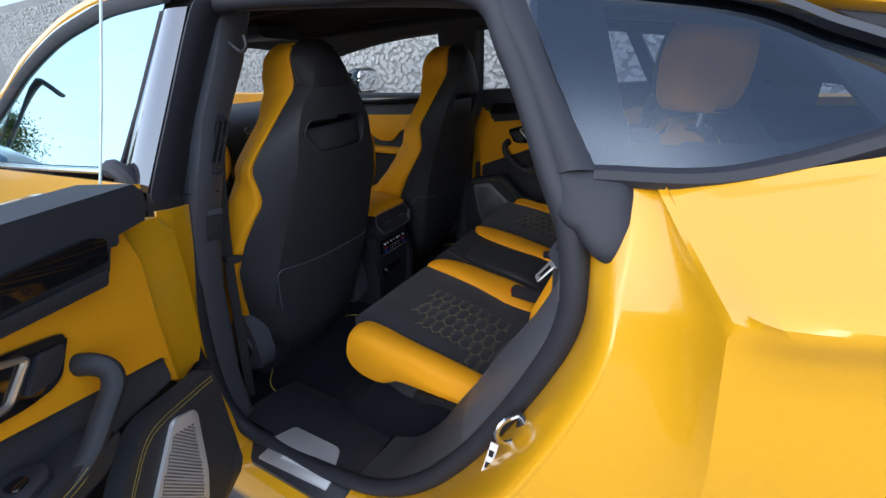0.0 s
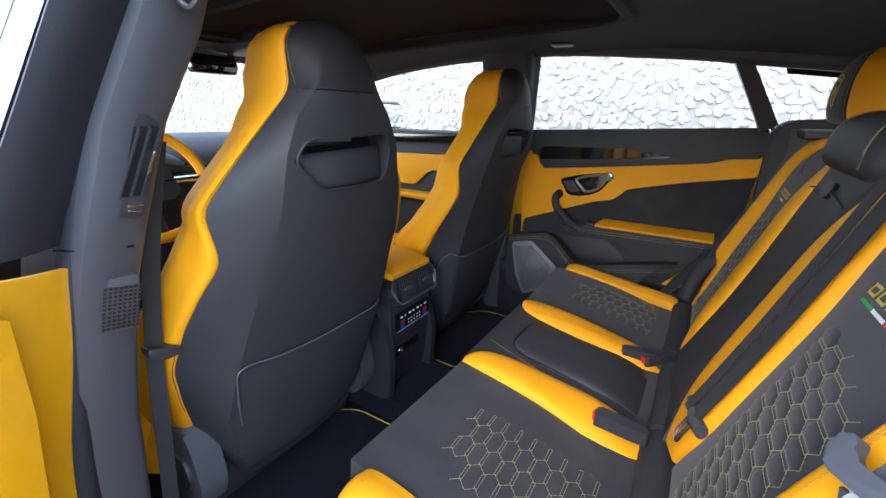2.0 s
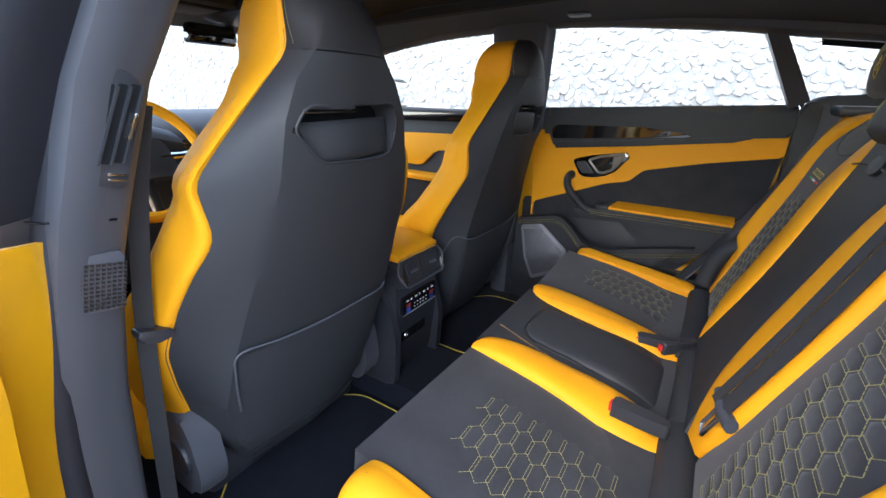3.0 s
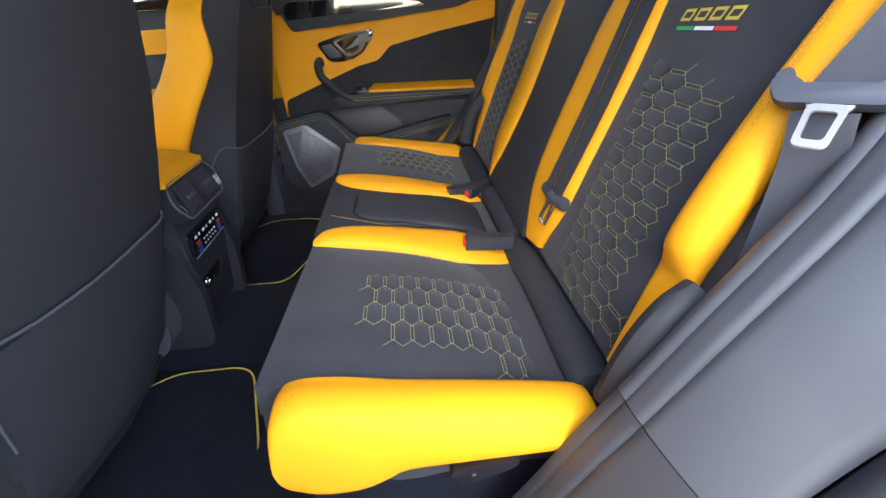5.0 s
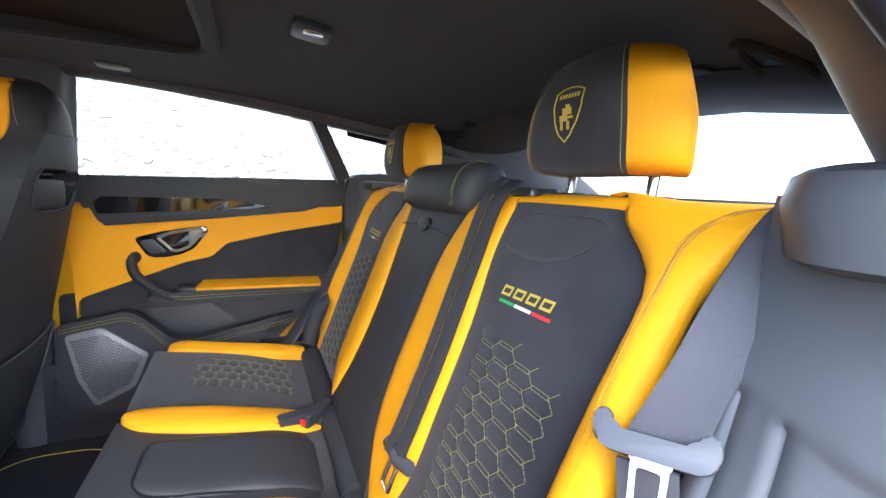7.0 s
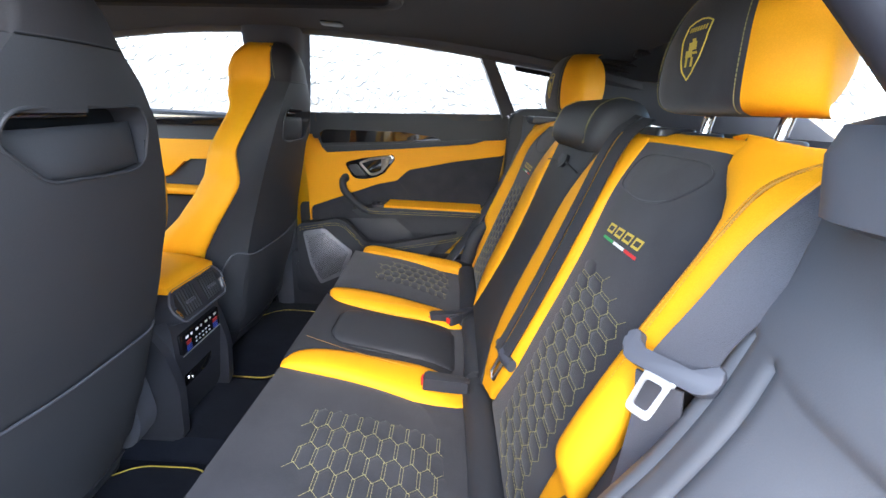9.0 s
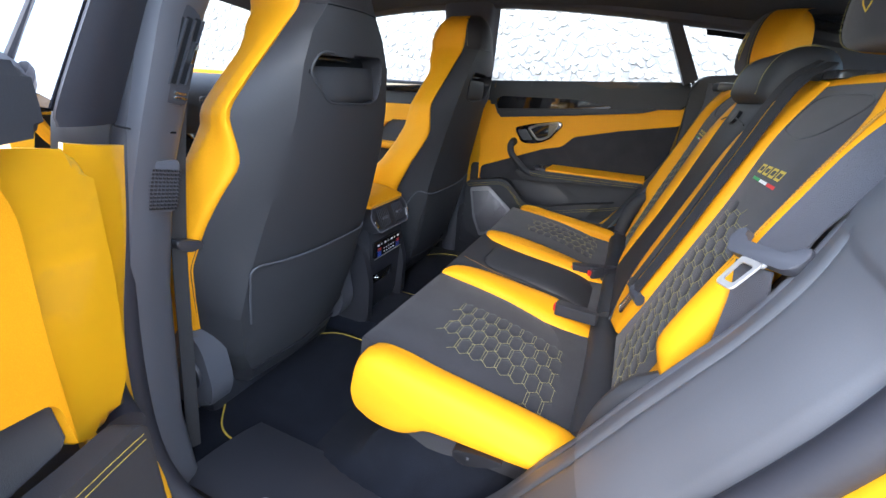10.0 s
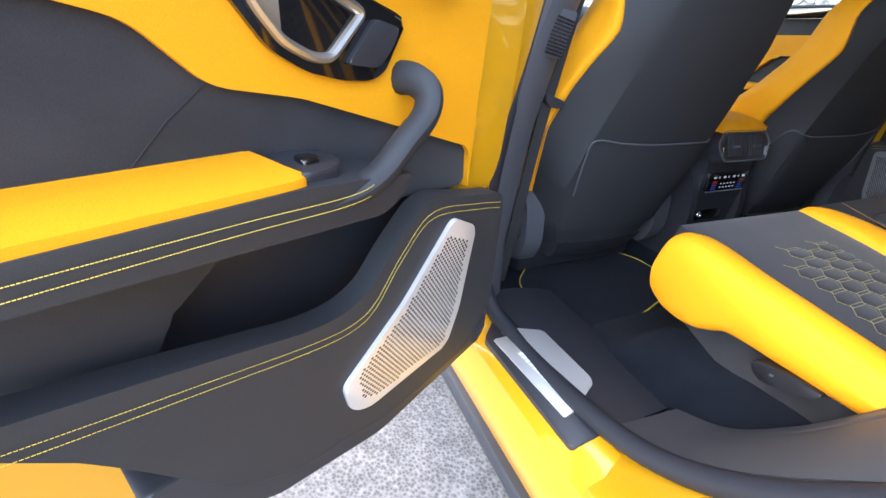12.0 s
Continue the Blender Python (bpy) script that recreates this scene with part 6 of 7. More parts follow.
def buckle(x, y, z, turn, label):
    b = thing("belt_buckle", (x, y, z), label, "belt buckle", "belt buckles")
    m = pose(x, y, z, 0, 0, turn)
    add("buckle_body", prism(round_poly([(0.006, -0.016), (0.075, -0.013), (0.105, -0.009), (0.105, 0.009), (0.075, 0.013), (0.006, 0.016)], 0.006), lambda u, v, d: m @ Vector((u, v, d)), -0.016, 0.012, 0.005), M_PLASTIC, b, "black plastic body")
    add("red_button", prism(round_poly([(0.001, -0.009), (0.008, -0.009), (0.008, 0.009), (0.001, 0.009)], 0.002), lambda u, v, d: m @ Vector((u, v, d)), -0.010, 0.006, 0.002), M_RED, b, "red release button")
    return b


buckle(0.548, -0.186, 0.712, -8, "black buckle with red button lying on yellow stripe")
buckle(0.545, 0.128, 0.694, 14, "black buckle with red button beside the middle seat")
buckle(0.60, 0.125, 0.69, 40, "black buckle standing at the seat joint")
bb_ = thing("seat_belt", (0.03, -0.68, 0.5), "black driver seat belt hanging at the pillar", "seat belt")
add("webbing", strap([(-0.02, -0.645, 1.24), (-0.03, -0.668, 1.125), (-0.035, -0.688, 1.0), (-0.045, -0.70, 0.87), (-0.06, -0.71, 0.68), (-0.08, -0.72, 0.45)], 0.024, [(0.25, 0.95, 0.1)] * 6), M_BELT_K, bb_)
add("tongue", prism(round_poly([(-0.024, 0.90), (0.022, 0.885), (0.026, 0.874), (0.0, 0.870), (-0.024, 0.882)], 0.008), lambda u, z, d: Vector((-0.035 + d, -0.688 + u, z + 0.03)), -0.012, 0.012, 0.004), M_PLASTIC, bb_)

# ---- pillar fittings ----
def PM(u, z, d):
    return Vector((interp([(0.86, -0.002), (1.04, 0.020), (1.12, 0.036), (1.267, 0.058), (1.377, 0.080)], z) + d, -0.745 + u, z))



vent = add("pillar_vent", prism(round_poly([(-0.008, 1.160), (0.036, 1.148), (0.040, 1.158), (0.072, 1.262), (0.052, 1.280), (0.028, 1.276)], 0.007), PM, -0.012, 0.008, 0.003), M_PLASTIC, car, "dark slatted pillar air vent")
for k in range(3):
    y0 = 0.0035 + 0.0122 * k
    under(part("vent_slot", prism(round_poly([(y0, 1.180), (y0 + 0.0088, 1.178), (y0 + 0.040, 1.262), (y0 + 0.0315, 1.264)], 0.002), PM, 0.0070, 0.0086, 0), M_PRINT_SHADE, None, "black slot"), vent)
    under(part("slat", prism([(y0 + 0.0094, 1.178), (y0 + 0.0112, 1.178), (y0 + 0.0430, 1.260), (y0 + 0.0412, 1.261)], PM, 0.006, 0.0120, 0), M_PLASTIC), vent)
under(part("vent_slider", prism(round_poly([(0.045, 1.205), (0.049, 1.204), (0.060, 1.232), (0.056, 1.233)], 0.002), PM, 0.009, 0.0135, 0.001), M_CHROME, None, "chrome slider"), vent)
for k in (0, 1):
    under(part("vent_bar", prism(round_poly([(0.020, 1.166 - 0.006 * k), (0.038, 1.163 - 0.006 * k), (0.039, 1.166 - 0.006 * k), (0.021, 1.169 - 0.006 * k)], 0.001), PM, 0.008, 0.0105, 0.001), M_CHROME, None, "chrome bar"), vent)
mesh_panel = add("pillar_grille", prism(round_poly([(-0.046, 1.005), (0.014, 0.995), (0.024, 1.073), (-0.036, 1.078)], 0.006), PM, -0.004, 0.009, 0.003), M_TRIM, car, "perforated pillar grille")
bm = bmesh.new()
for i in range(11):
    for j in range(10):
        u0, z0 = -0.0395 + j * 0.0056 + i * 0.0010, 1.0085 + i * 0.0056 - j * 0.0011
        prism([(u0, z0), (u0 + 0.0036, z0 - 0.0007), (u0 + 0.0036, z0 + 0.0026), (u0, z0 + 0.0034)], PM, 0.0088, 0.0116, 0, bm=bm)
tagged(under(part("pillar_mesh", bm, M_GLOSS_DULL), mesh_panel), kind="stuff")
add("coat_hook", tube(smooth([(0.095, -0.655, 1.415), (0.115, -0.645, 1.395), (0.13, -0.64, 1.405), (0.13, -0.64, 1.425)], 12), 0.004, 8), M_PLASTIC, car, "small grey coat hook")
add("pillar_seam", tube([PM(-0.055, 1.127, 0.0005), PM(-0.02, 1.116, 0.0005), PM(0.025, 1.112, 0.0005)], 0.0014, 5), M_GLOSS, car)

# ---- sill ----
plate = add("sill_plate", prism(round_poly([(0.122, -0.790), (0.150, -0.733), (0.295, -0.728), (0.311, -0.733), (0.336, -0.779)], 0.006), lambda u, v, d: Vector((u, v - 0.015, 0.463 + d)), -0.004, 0.004, 0.002), M_ALU, car, "brushed aluminium sill plate")
bed = add("step_bed", prism(round_poly([(0.05, -0.805), (0.40, -0.80), (0.40, -0.862), (0.11, -0.868)], 0.01), lambda u, v, d: Vector((u, v, 0.455 - 0.2 * (-0.80 - v) + d)), -0.01, 0.004, 0.003), M_PLASTIC, car, "black step cover")
under(part("tread_plate", prism(round_poly([(0.125, -0.856), (0.133, -0.822), (0.345, -0.806), (0.349, -0.840)], 0.006), lambda u, v, d: Vector((u, v, 0.455 - 0.2 * (-0.80 - v) + d)), 0.003, 0.007, 0.002), M_ALU, None, "brushed metal tread plate"), bed)
bm = bmesh.new()
for k in range(9):
    u0 = 0.185 + 0.0115 * k
    prism([(u0, -0.832 + 0.0011 * k), (u0 + 0.008, -0.831 + 0.0011 * k), (u0 + 0.009, -0.822 + 0.0011 * k), (u0 + 0.002, -0.823 + 0.0011 * k)], lambda u, v, d: Vector((u, v, 0.455 - 0.2 * (-0.80 - v) + d)), 0.0065, 0.0075, 0, bm=bm)
under(part("script_bars", bm, M_WHITE, None, "row of white bars"), bed)
add("sill_seam", tube([(0.406, -0.778, 0.467), (0.400, -0.644, 0.456)], 0.002, 5), M_GLOSS, car)
# striker and its tag
st = add("striker", tube(smooth([(0.800, -0.832, 0.905), (0.788, -0.854, 0.907), (0.783, -0.863, 0.891), (0.792, -0.858, 0.873), (0.810, -0.839, 0.871)], 20), 0.0042, 8), M_CHROME, car, "chrome door striker loop")
under(part("striker_plate", prism(round_poly([(-0.016, -0.024), (0.016, -0.024), (0.016, 0.024), (-0.016, 0.024)], 0.012), lambda u, v, d: Vector((0.810 + u * 0.6, -0.832 - d - u * 0.5, 0.886 + v)), 0, 0.008, 0.003), M_CHROME), st)
under(part("striker_tag", prism([(0.784, 0.806), (0.796, 0.806), (0.811, 0.875), (0.799, 0.875)], lambda u, z, d: Vector((u - 0.028, -0.852 - d, z - 0.017)), 0, 0.0015, 0), M_WHITE, None, "white paper tag with dark marks"), st)
bm = bmesh.new()
for z0 in (0.818, 0.846):
    prism([(0.789 + (z0 - 0.818) * 0.22, z0), (0.796 + (z0 - 0.818) * 0.22, z0), (0.799 + (z0 - 0.818) * 0.22, z0 + 0.014), (0.791 + (z0 - 0.818) * 0.22, z0 + 0.014)], lambda u, z, d: Vector((u - 0.028, -0.8536 - d, z - 0.017)), 0, 0.0006, 0, bm=bm)
under(part("tag_marks", bm, M_GLOSS), st)
# check strap and boot between pillar and door
add("check_strap", box(-0.01, 0.085, -0.905, -0.888, 0.772, 0.796, 0.004), M_PLASTIC, car, "dark steel door check strap")
add("wiring_boot", tube(smooth([(-0.03, -0.86, 0.76), (0.03, -0.885, 0.75), (0.09, -0.90, 0.74)], 12), 0.026, 12), M_RUBBER, car, "black rubber wiring boot")
add("corner_cap", tube(smooth([(-0.060, -0.872, 1.186), (-0.035, -0.874, 1.192), (-0.008, -0.870, 1.178), (0.004, -0.866, 1.150)], 10), 0.018, 10), M_RUBBER, car, "black rubber cap at the window corner")

# ---- floor mats ----
def mat(pts, label):
    o = thing("floor_mat", (pts[0][0], pts[0][1], 0.406), label, "floor mat", "floor mats")
    rp = round_poly(pts, 0.05, 6)
    add("mat_carpet", prism(rp, lambda u, v, d: Vector((u, v, 0.406 + d)), 0, 0.009, 0.003), M_CARPET, o)
    add("piping", tube([Vector((u, v, 0.414)) for u, v in rp], 0.0024, 6, closed=True), M_STITCH, o, "yellow piping")
    return o


mat([(-0.33, -0.24), (-0.18, -0.225), (-0.12, -0.18), (0.05, -0.178), (0.13, -0.42), (0.15, -0.585), (0.06, -0.645), (-0.10, -0.65), (-0.19, -0.55), (-0.33, -0.54)], "black carpet floor mat with yellow piping")
mat([(-0.33, 0.24), (-0.18, 0.225), (-0.12, 0.18), (0.05, 0.178), (0.13, 0.42), (0.15, 0.585), (0.06, 0.645), (-0.10, 0.65), (-0.19, 0.55), (-0.33, 0.54)], "black carpet floor mat with yellow piping behind the passenger seat")

# ---- headliner fittings ----
add("sunroof_frame", loft([[Vector((x, y, H(x, y) - dz)) for x, y in round_poly([(-0.62 - k, -0.32 - k), (0.405 + k, -0.32 - k), (0.405 + k, 0.32 + k), (-0.62 - k, 0.32 + k)], 0.06, 8)] for k, dz in ((0.035, -0.004), (0.028, 0.010), (0.012, 0.016), (0.0, 0.012), (-0.004, 0.0), (-0.006, -0.01))], caps=False), M_HEADLINER, car, "dark sunroof frame")
add("sunroof_blind", sheet(lambda u, v: (-0.62 + 1.02 * u, -0.32 + 0.64 * v, H(-0.62 + 1.02 * u, -0.32 + 0.64 * v) - 0.002), 16, 8, 0.004), M_BLIND, car, "dark brown sunroof blind")
lampb = add("reading_lamp", prism(round_poly([(0.57, 0.01), (0.64, 0.01), (0.64, 0.09), (0.57, 0.09)], 0.012), lambda u, v, d: Vector((u, v, H(u, v) - d)), -0.002, 0.012, 0.004), M_PLASTIC, car, "black reading lamp")
under(part("lamp_lens", prism(round_poly([(0.59, 0.025), (0.625, 0.025), (0.625, 0.05), (0.59, 0.05)], 0.005), lambda u, v, d: Vector((u, v, H(u, v) - d)), 0.01, 0.014, 0.001), M_CHROME), lampb)
for sgn in (-1, 1):
    oval = [(1.165 + 0.135 * math.cos(a), sgn * 0.485 + (0.034 + 0.008 * math.cos(a)) * math.sin(a)) for a in [k * math.pi / 16 for k in range(32)]]
    rc = add("handle_recess", prism(oval, lambda u, v, d: Vector((u, v, H(u, v) - d)), -0.004, 0.003, 0.002), M_GLOSS_DULL, car, "dark oval handle recess in the roof lining")
    under(part("recess_rim", tube([Vector((u, v, H(u, v) - 0.004)) for u, v in oval], 0.007, 8, closed=True), M_HEADLINER, None, "padded rim"), rc)
    gp = add("roof_grille", prism(round_poly([(1.09, sgn * 0.335), (1.205, sgn * 0.345), (1.20, sgn * 0.40), (1.10, sgn * 0.395)], 0.012), lambda u, v, d: Vector((u, v, H(u, v) - d)), -0.002, 0.005, 0.002), M_PLASTIC, car, "small perforated grille in the roof lining")
    bm = bmesh.new()
    for i in range(12):
        for j in range(6):
            u0, v0 = 1.105 + 0.0078 * i + 0.0039 * (j % 2), sgn * (0.347 + 0.0082 * j)
            bm.faces.new([bm.verts.new(Vector((u0 + 0.0028 * math.cos(a), v0 + 0.0028 * math.sin(a), H(u0, v0) - 0.0056))) for a in (0, 1.05, 2.09, 3.14, 4.19, 5.24)])
    tagged(under(part("grille_holes", bm, M_GLOSS_DULL), gp), kind="stuff")
add("grab_handle", prism(round_poly([(0.15, 0.5), (0.22, 0.5), (0.22, 0.535), (0.15, 0.535)], 0.010), lambda u, v, d: Vector((u, v, H(u, v) - d)), -0.002, 0.004, 0.002), M_GLOSS_DULL, car, "folded roof grab handle")
add("rear_roof_trim", loft([[(x, y, H(x, y) - dz) for x, dz in ((1.12, 0.0), (1.16, 0.012), (1.25, 0.016), (1.32, 0.014), (1.38, 0.0))] for y in (-0.56, -0.3, 0.0, 0.3, 0.56)]), M_TRIM, car)

# ---- console details ----
for k in range(7):
    y0 = CY - 0.068 + 0.0205 * k
    add("climate_symbol", box(-0.0345, -0.0335, y0, y0 + (0.006 if k % 2 else 0.011), 0.703, 0.709, 0), M_WHITE, cons)
for k in range(5):
    for r in range(2):
        y0 = CY - 0.032 + 0.0145 * k
        add("climate_symbol", box(-0.0345, -0.0335, y0, y0 + 0.006, 0.674 + 0.011 * r, 0.677 + 0.011 * r, 0), M_WHITE, cons)
for g in (-1, 1):
    for k in range(5):
        add("climate_bar", box(-0.0345, -0.0335, CY + g * 0.058 - 0.010, CY + g * 0.058 + 0.010, 0.669 + 0.0058 * k, 0.6715 + 0.0058 * k, 0), M_RED if k > 2 else M_BLUE, cons)
add("power_socket", box(-0.072, -0.05, CY - 0.07, CY + 0.05, 0.565, 0.598, 0.003), M_GLOSS, cons, "charging sockets")
add("socket_ring", tube([(-0.05, CY - 0.05 + 0.008 * math.cos(a), 0.582 + 0.008 * math.sin(a)) for a in [i * math.pi / 8 for i in range(16)]], 0.002, 6, closed=True), M_CHROME, cons)
for g in (-1, 1):
    add("console_cheek", prism(round_poly([(-0.35, 0.42), (-0.04, 0.44), (-0.03, 0.60), (-0.055, 0.70), (-0.10, 0.76), (-0.35, 0.78)], 0.03), lambda u, z, d, g=g: Vector((u, CY + g * (0.098 + d), z)), 0, 0.025, 0.01), M_PLASTIC, cons, "dark console side")

# ---- front of the cabin ----
add("centre_screen", prism(round_poly([(-0.06, 0.86), (0.20, 0.86), (0.20, 1.02), (-0.06, 1.02)], 0.01), lambda u, z, d: Vector((-0.955 - 0.25 * (z - 0.86) + d, u, z)), -0.02, 0.012, 0.004), M_GLOSS, car, "dark centre display")
for y0 in (-0.55, -0.12, 0.12, 0.50):
    v_ = add("dash_vent", prism(round_poly([(y0 - 0.06, 1.045), (y0 + 0.06, 1.045), (y0 + 0.045, 1.10), (y0 - 0.045, 1.10)], 0.012), lambda u, z, d: Vector((-0.985 + d, u, z)), -0.02, 0.03, 0.006), M_PLASTIC, car, "hexagonal dashboard air vent")
    for k in range(3):
        under(part("slat", prism([(y0 - 0.045, 1.058 + 0.013 * k), (y0 + 0.045, 1.058 + 0.013 * k), (y0 + 0.045, 1.061 + 0.013 * k), (y0 - 0.045, 1.061 + 0.013 * k)], lambda u, z, d: Vector((-0.985 + d, u, z)), 0.03, 0.034, 0), M_CHROME), v_)
for k in range(6):
    add("toggle", box(-0.94, -0.93, -0.03 + 0.035 * k, -0.005 + 0.035 * k, 0.835, 0.85, 0.003), M_CHROME, car)
add("instrument_hood", loft([smooth([(-1.05, y, 1.05), (-0.92, y, 1.06), (-0.90, y, 1.13 + h), (-1.0, y, 1.16 + h), (-1.1, y, 1.10)], 14, True) for y, h in ((-0.55, -0.03), (-0.45, 0.0), (-0.28, 0.0), (-0.18, -0.03))]), M_LEATHER_K, car, "black instrument hood")
add("front_door_yellow", prism(round_poly([(-1.0, 0.99), (-0.72, 1.0), (-0.62, 0.955), (-0.54, 0.955), (-0.46, 1.03), (-0.14, 1.042), (-0.14, 1.112), (-1.0, 1.09)], 0.015), lambda u, z, d: Vector((u, 0.722 - d, z)), 0, 0.02, 0.006), M_LEATHER_Y, car, "yellow leather strip of the front door")
add("front_door_inlay", prism(round_poly([(-1.0, 1.15), (-0.14, 1.165), (-0.14, 1.185), (-0.3, 1.195), (-1.0, 1.19)], 0.006), lambda u, z, d: Vector((u, 0.722 - d, z)), 0, 0.03, 0.004), M_GLOSS, car)
add("front_armrest", box(-0.75, -0.2, 0.64, 0.72, 0.895, 0.925, 0.012), M_LEATHER_Y, car, "yellow armrest of the front door")
add("sun_visor", box(-0.80, -0.66, -0.52, -0.12, 1.475, 1.49, 0.006), M_HEADLINER, car, "grey sun visor")
add("sun_visor", box(-0.80, -0.66, 0.12, 0.52, 1.475, 1.49, 0.006), M_HEADLINER, car)
add("roof_console", loft([smooth([(x, -0.10, 1.51), (x, -0.08, 1.47), (x, 0.08, 1.47), (x, 0.10, 1.51)], 10) for x in (-0.82, -0.6, -0.5)]), M_PLASTIC, car, "black overhead console")
add("mirror_stalk", tube([(-0.83, 0, 1.49), (-0.82, 0, 1.43)], 0.012, 8), M_PLASTIC, car)
om = add("outside_mirror", loft([smooth([(-0.92 + w, y, 1.27 - h), (-0.92 + w, y, 1.27 + h), (-1.0, y, 1.27 + h * 0.8), (-1.0, y, 1.27 - h * 0.8)], 16, True) for y, w, h in ((0.86, 0.0, 0.045), (0.90, 0.015, 0.065), (1.02, 0.02, 0.075), (1.08, 0.01, 0.06), (1.10, -0.02, 0.03))]), M_GLOSS, car, "gloss black outside mirror")
under(part("mirror_glass", prism(round_poly([(0.885, 1.212), (1.07, 1.212), (1.085, 1.26), (1.07, 1.325), (0.90, 1.332), (0.88, 1.29)], 0.02), lambda u, z, d: Vector((-0.888 + d, u, z)), -0.012, 0.003, 0), M_MIRROR, None, "mirror glass"), om)


# ---- what the panes and the paint mirror: a car ahead, trees, a street lamp ----
pc = thing("parked_car", (-6.2, -2.7, 0.0), "dark grey parked car further along the drive", "car")
add("body", loft([smooth([(x, -2.7 - w, 0.25), (x, -2.7 - w - 0.03, 0.55), (x, -2.7 - w + 0.05, z), (x, -2.7 + w - 0.05, z), (x, -2.7 + w + 0.03, 0.55), (x, -2.7 + w, 0.25)], 24, True) for x, w, z in ((-8.5, 0.70, 0.90), (-8.4, 0.82, 1.0), (-7.5, 0.88, 1.12), (-6.3, 0.90, 1.18), (-4.6, 0.88, 1.2), (-4.2, 0.80, 1.1))]), M_GREY_PAINT, pc, "dark grey painted body")
add("cabin", loft([smooth([(x, -2.7 - w, 1.10), (x, -2.7 - w * 0.82, z), (x, -2.7 + w * 0.82, z), (x, -2.7 + w, 1.10)], 20, True) for x, w, z in ((-7.6, 0.76, 1.14), (-6.8, 0.78, 1.62), (-6.0, 0.78, 1.72), (-5.2, 0.76, 1.66), (-4.4, 0.72, 1.2))]), M_GLOSS, pc, "dark glazed cabin")
for wx in (-7.6, -5.0):
    for g in (-1, 1):
        add("wheel", tube([(wx, -2.7 + g * 0.70, 0.36), (wx, -2.7 + g * 0.91, 0.36)], 0.36, 24), M_RUBBER, pc)
lamp = thing("street_lamp", (-15.1, -4.15, 0.0), "grey steel street lamp with a curved arm", "street lamp")
add("pole", tube(smooth([(-15.1, -4.15, 0.0), (-15.1, -4.15, 2.8), (-15.0, -4.12, 3.9), (-14.85, -4.07, 4.5), (-14.7, -4.04, 4.78)], 24), 0.06, 10), M_PLASTIC, lamp)
add("lamp_head", box(-14.8, -14.6, -4.5, -4.0, 4.72, 4.84, 0.04), M_PLASTIC, lamp, "dark lamp head")


def tree(x, y, h, seed, label):
    rnd = random.Random(seed)
    t = thing("tree", (x, y, 0), label, "tree", "trees along the drive")
    limbs = bmesh.new()
    loft([[Vector((x + r * math.cos(a), y + r * math.sin(a), z)) for a in [k * math.pi / 4 for k in range(8)]] for z, r in ((0, 0.16), (0.4 * h, 0.11), (0.85 * h, 0.03))], bm=limbs)
    tips = []
    for k in range(14):
        a, z0 = k * 2.4, h * (0.3 + 0.045 * k)
        l = 0.28 * h * (1.15 - 0.05 * k)
        p = Vector((x + l * math.cos(a), y + l * math.sin(a), z0 + 0.4 * l))
        tube([(x, y, z0), Vector((x, y, z0)).lerp(p, 0.5) + Vector((0, 0, 0.05)), p], 0.03, 5, bm=limbs)
        tips += [p, Vector((x, y, z0)).lerp(p, 0.65)]
    add("trunk", limbs, M_BARK, t, "grey brown trunk with limbs")
    V, F_ = [], []
    for p in tips + [Vector((x, y, h * 0.9))]:
        for _ in range(300):
            c = p + Vector((rnd.gauss(0, 1), rnd.gauss(0, 1), rnd.gauss(0, 0.8))) * 0.075 * h
            u = Vector((rnd.gauss(0, 1), rnd.gauss(0, 1), rnd.gauss(0, 1))).normalized() * 0.05
            w = u.orthogonal().normalized() * 0.028
            k0 = len(V)
            V += [c - u, c + w, c + u, c - w]
            F_.append((k0, k0 + 1, k0 + 2, k0 + 3))
    me = bpy.data.meshes.new("crown")
    me.from_pydata([tuple(v) for v in V], [], F_)
    me.materials.append(M_LEAF)
    c = tagged(under(new("crown", me), t), kind="stuff")
    return t


tree(-20.0, -4.9, 4.3, 3, "green leafy tree beside the drive")
tree(-24.0, -4.6, 5.2, 4, "taller green leafy tree beside the drive")
tree(-27.0, -6.0, 4.8, 5, "small green leafy tree beside the drive")


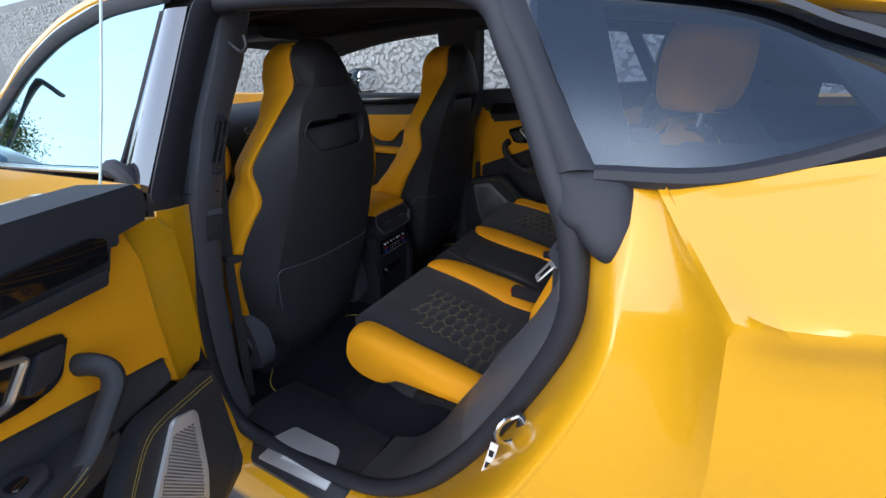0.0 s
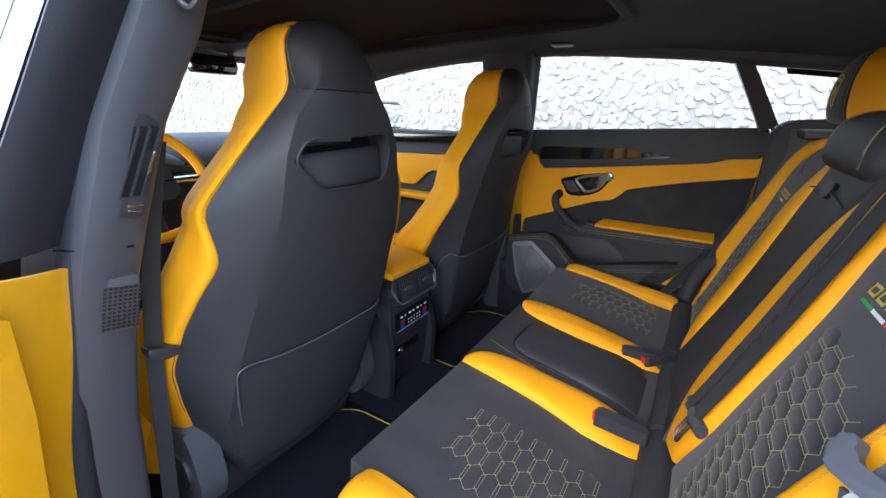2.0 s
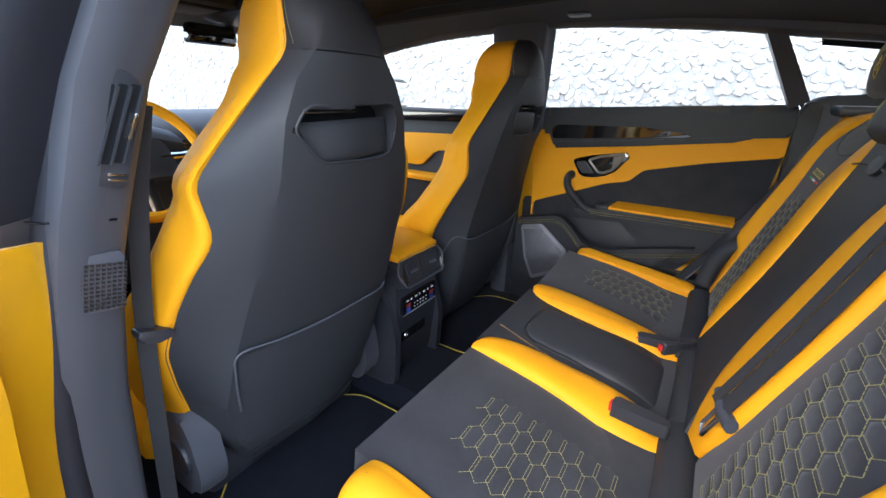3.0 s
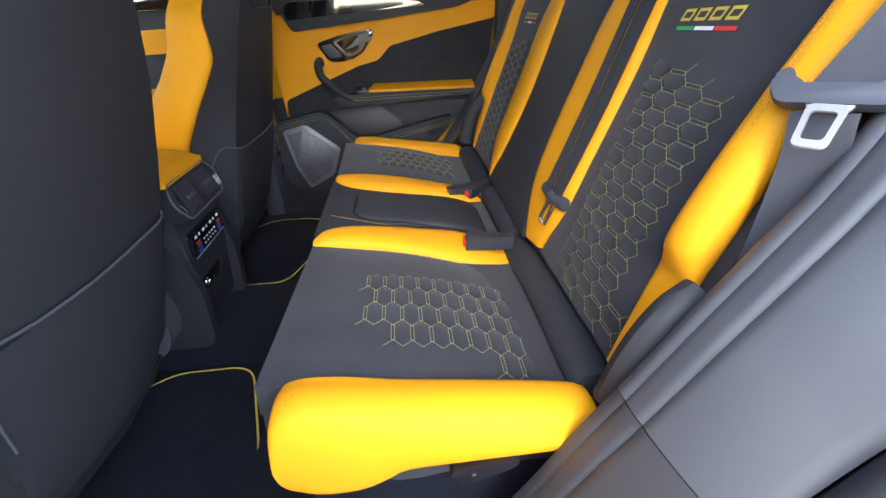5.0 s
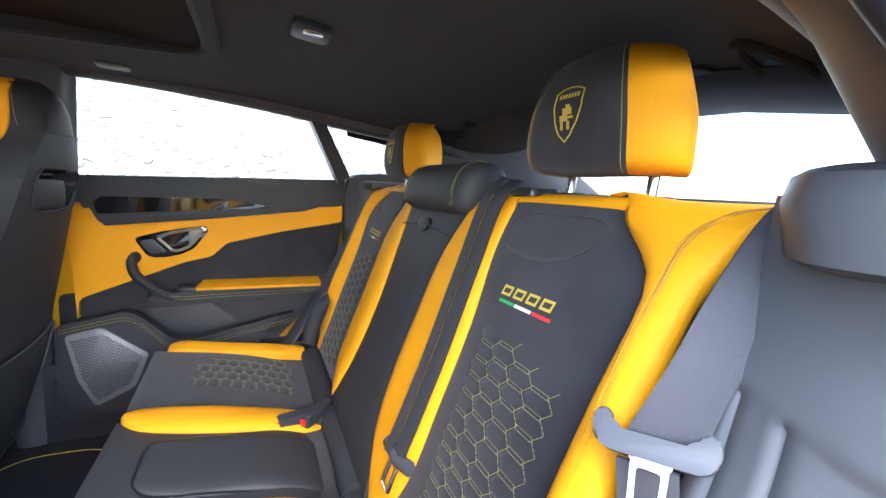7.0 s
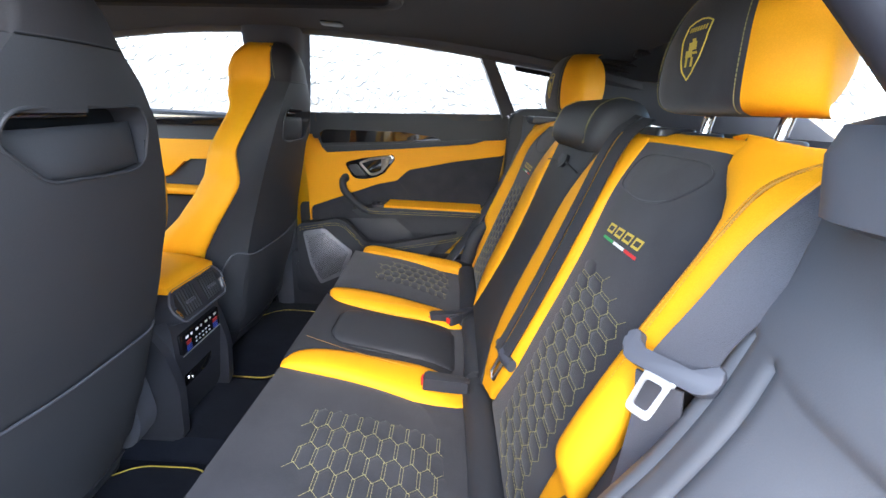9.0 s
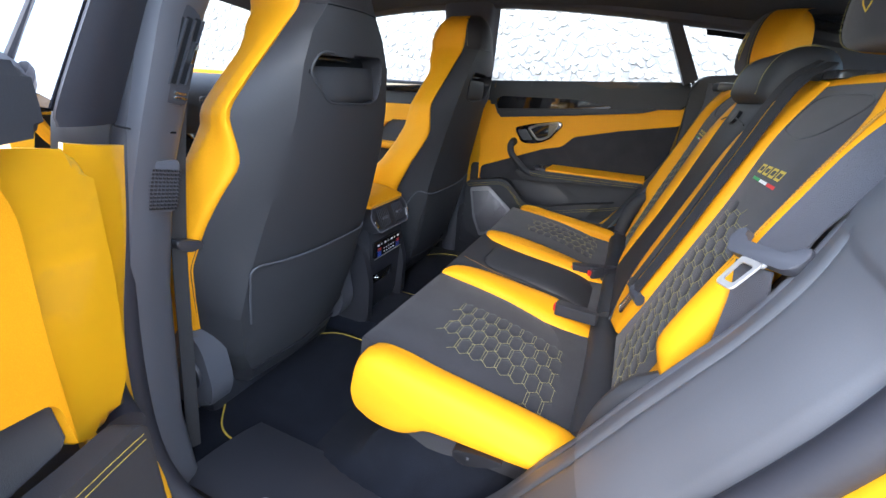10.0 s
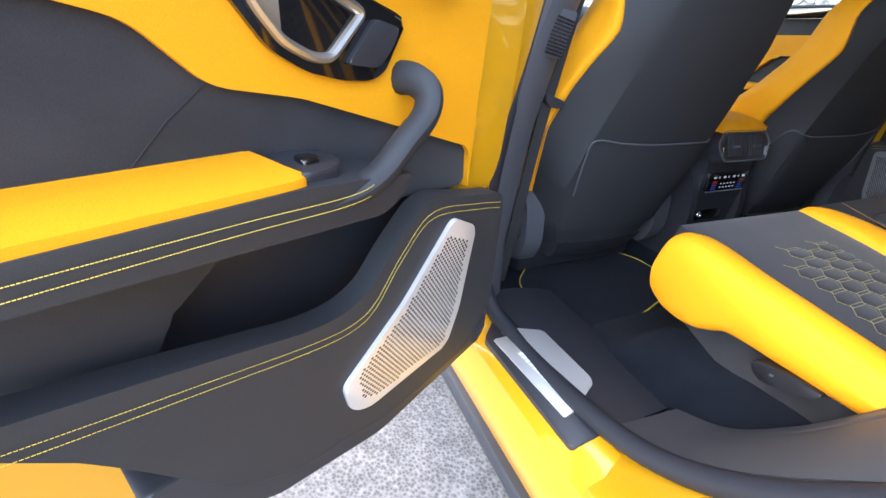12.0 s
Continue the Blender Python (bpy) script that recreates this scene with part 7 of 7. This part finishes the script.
# ---- rubble wall: stones nearest the far windows are single pieces ----
random.seed(7)
STONES = []
for kind in range(6):
    bm = bmesh.new()
    n = random.choice((7, 8, 9))
    base = []
    for k in range(n):
        a = 2 * math.pi * k / n + random.uniform(-0.25, 0.25)
        r = random.uniform(0.84, 1.02)
        base.append((r * math.cos(a), 0.8 * r * math.sin(a)))
    lo = [bm.verts.new((x, 0.05, z)) for x, z in base]
    mi = [bm.verts.new((x * 0.95, -0.3, z * 0.95)) for x, z in base]
    hi = [bm.verts.new((x * random.uniform(0.66, 0.8), -random.uniform(0.4, 0.5), z * random.uniform(0.66, 0.8))) for x, z in base]
    for k in range(n):
        j = (k + 1) % n
        bm.faces.new((lo[k], lo[j], mi[j], mi[k]))
        bm.faces.new((mi[k], mi[j], hi[j], hi[k]))
    bm.faces.new(hi)
    bmesh.ops.recalc_face_normals(bm, faces=bm.faces)
    me = bpy.data.meshes.new("stone")
    bm.to_mesh(me)
    bm.free()
    me.materials.append(M_STONE)
    STONES.append(me)
V, F, count = [], [], 0
px, pz = 0.047, 0.037
for i in range(int(12.0 / px)):
    for j in range(int(1.55 / pz)):
        x = -9.0 + i * px + (px / 2 if j % 2 else 0) + random.uniform(-0.019, 0.019)
        z = 0.75 + j * pz + random.uniform(-0.014, 0.014)
        me = random.choice(STONES)
        sx, sz, dy, rot = random.uniform(0.019, 0.040), random.uniform(0.017, 0.031), random.uniform(0.010, 0.028), random.uniform(-1.2, 1.2)
        m = pose(x, WALL_Y, z, 0, math.degrees(rot), 0) @ Matrix.Diagonal((sx, dy, sz, 1))
        if -0.1 < x < 0.6 and 1.25 < z < 1.75 and count < 290:
            o = new("stone", me)
            o.parent = wall
            o.matrix_basis = m
            count += 1
        else:
            k0 = len(V)
            V += [tuple(m @ v.co) for v in me.vertices]
            F += [tuple(k0 + a for a in p.vertices) for p in me.polygons]
rest = bpy.data.meshes.new("wall_stones")
rest.from_pydata(V, [], F)
rest.materials.append(M_STONE)
ws = tagged(new("wall_stones", rest), kind="stuff")
ws.parent = wall

# window panes let the daylight in
for pane_ob in [o for o in bpy.data.objects if o.type == "MESH" and o.data.materials and o.data.materials[0] in (M_GLASS, M_GLASS_DARK, M_GLASS_FRONT)]:
    pane_ob.visible_shadow = False
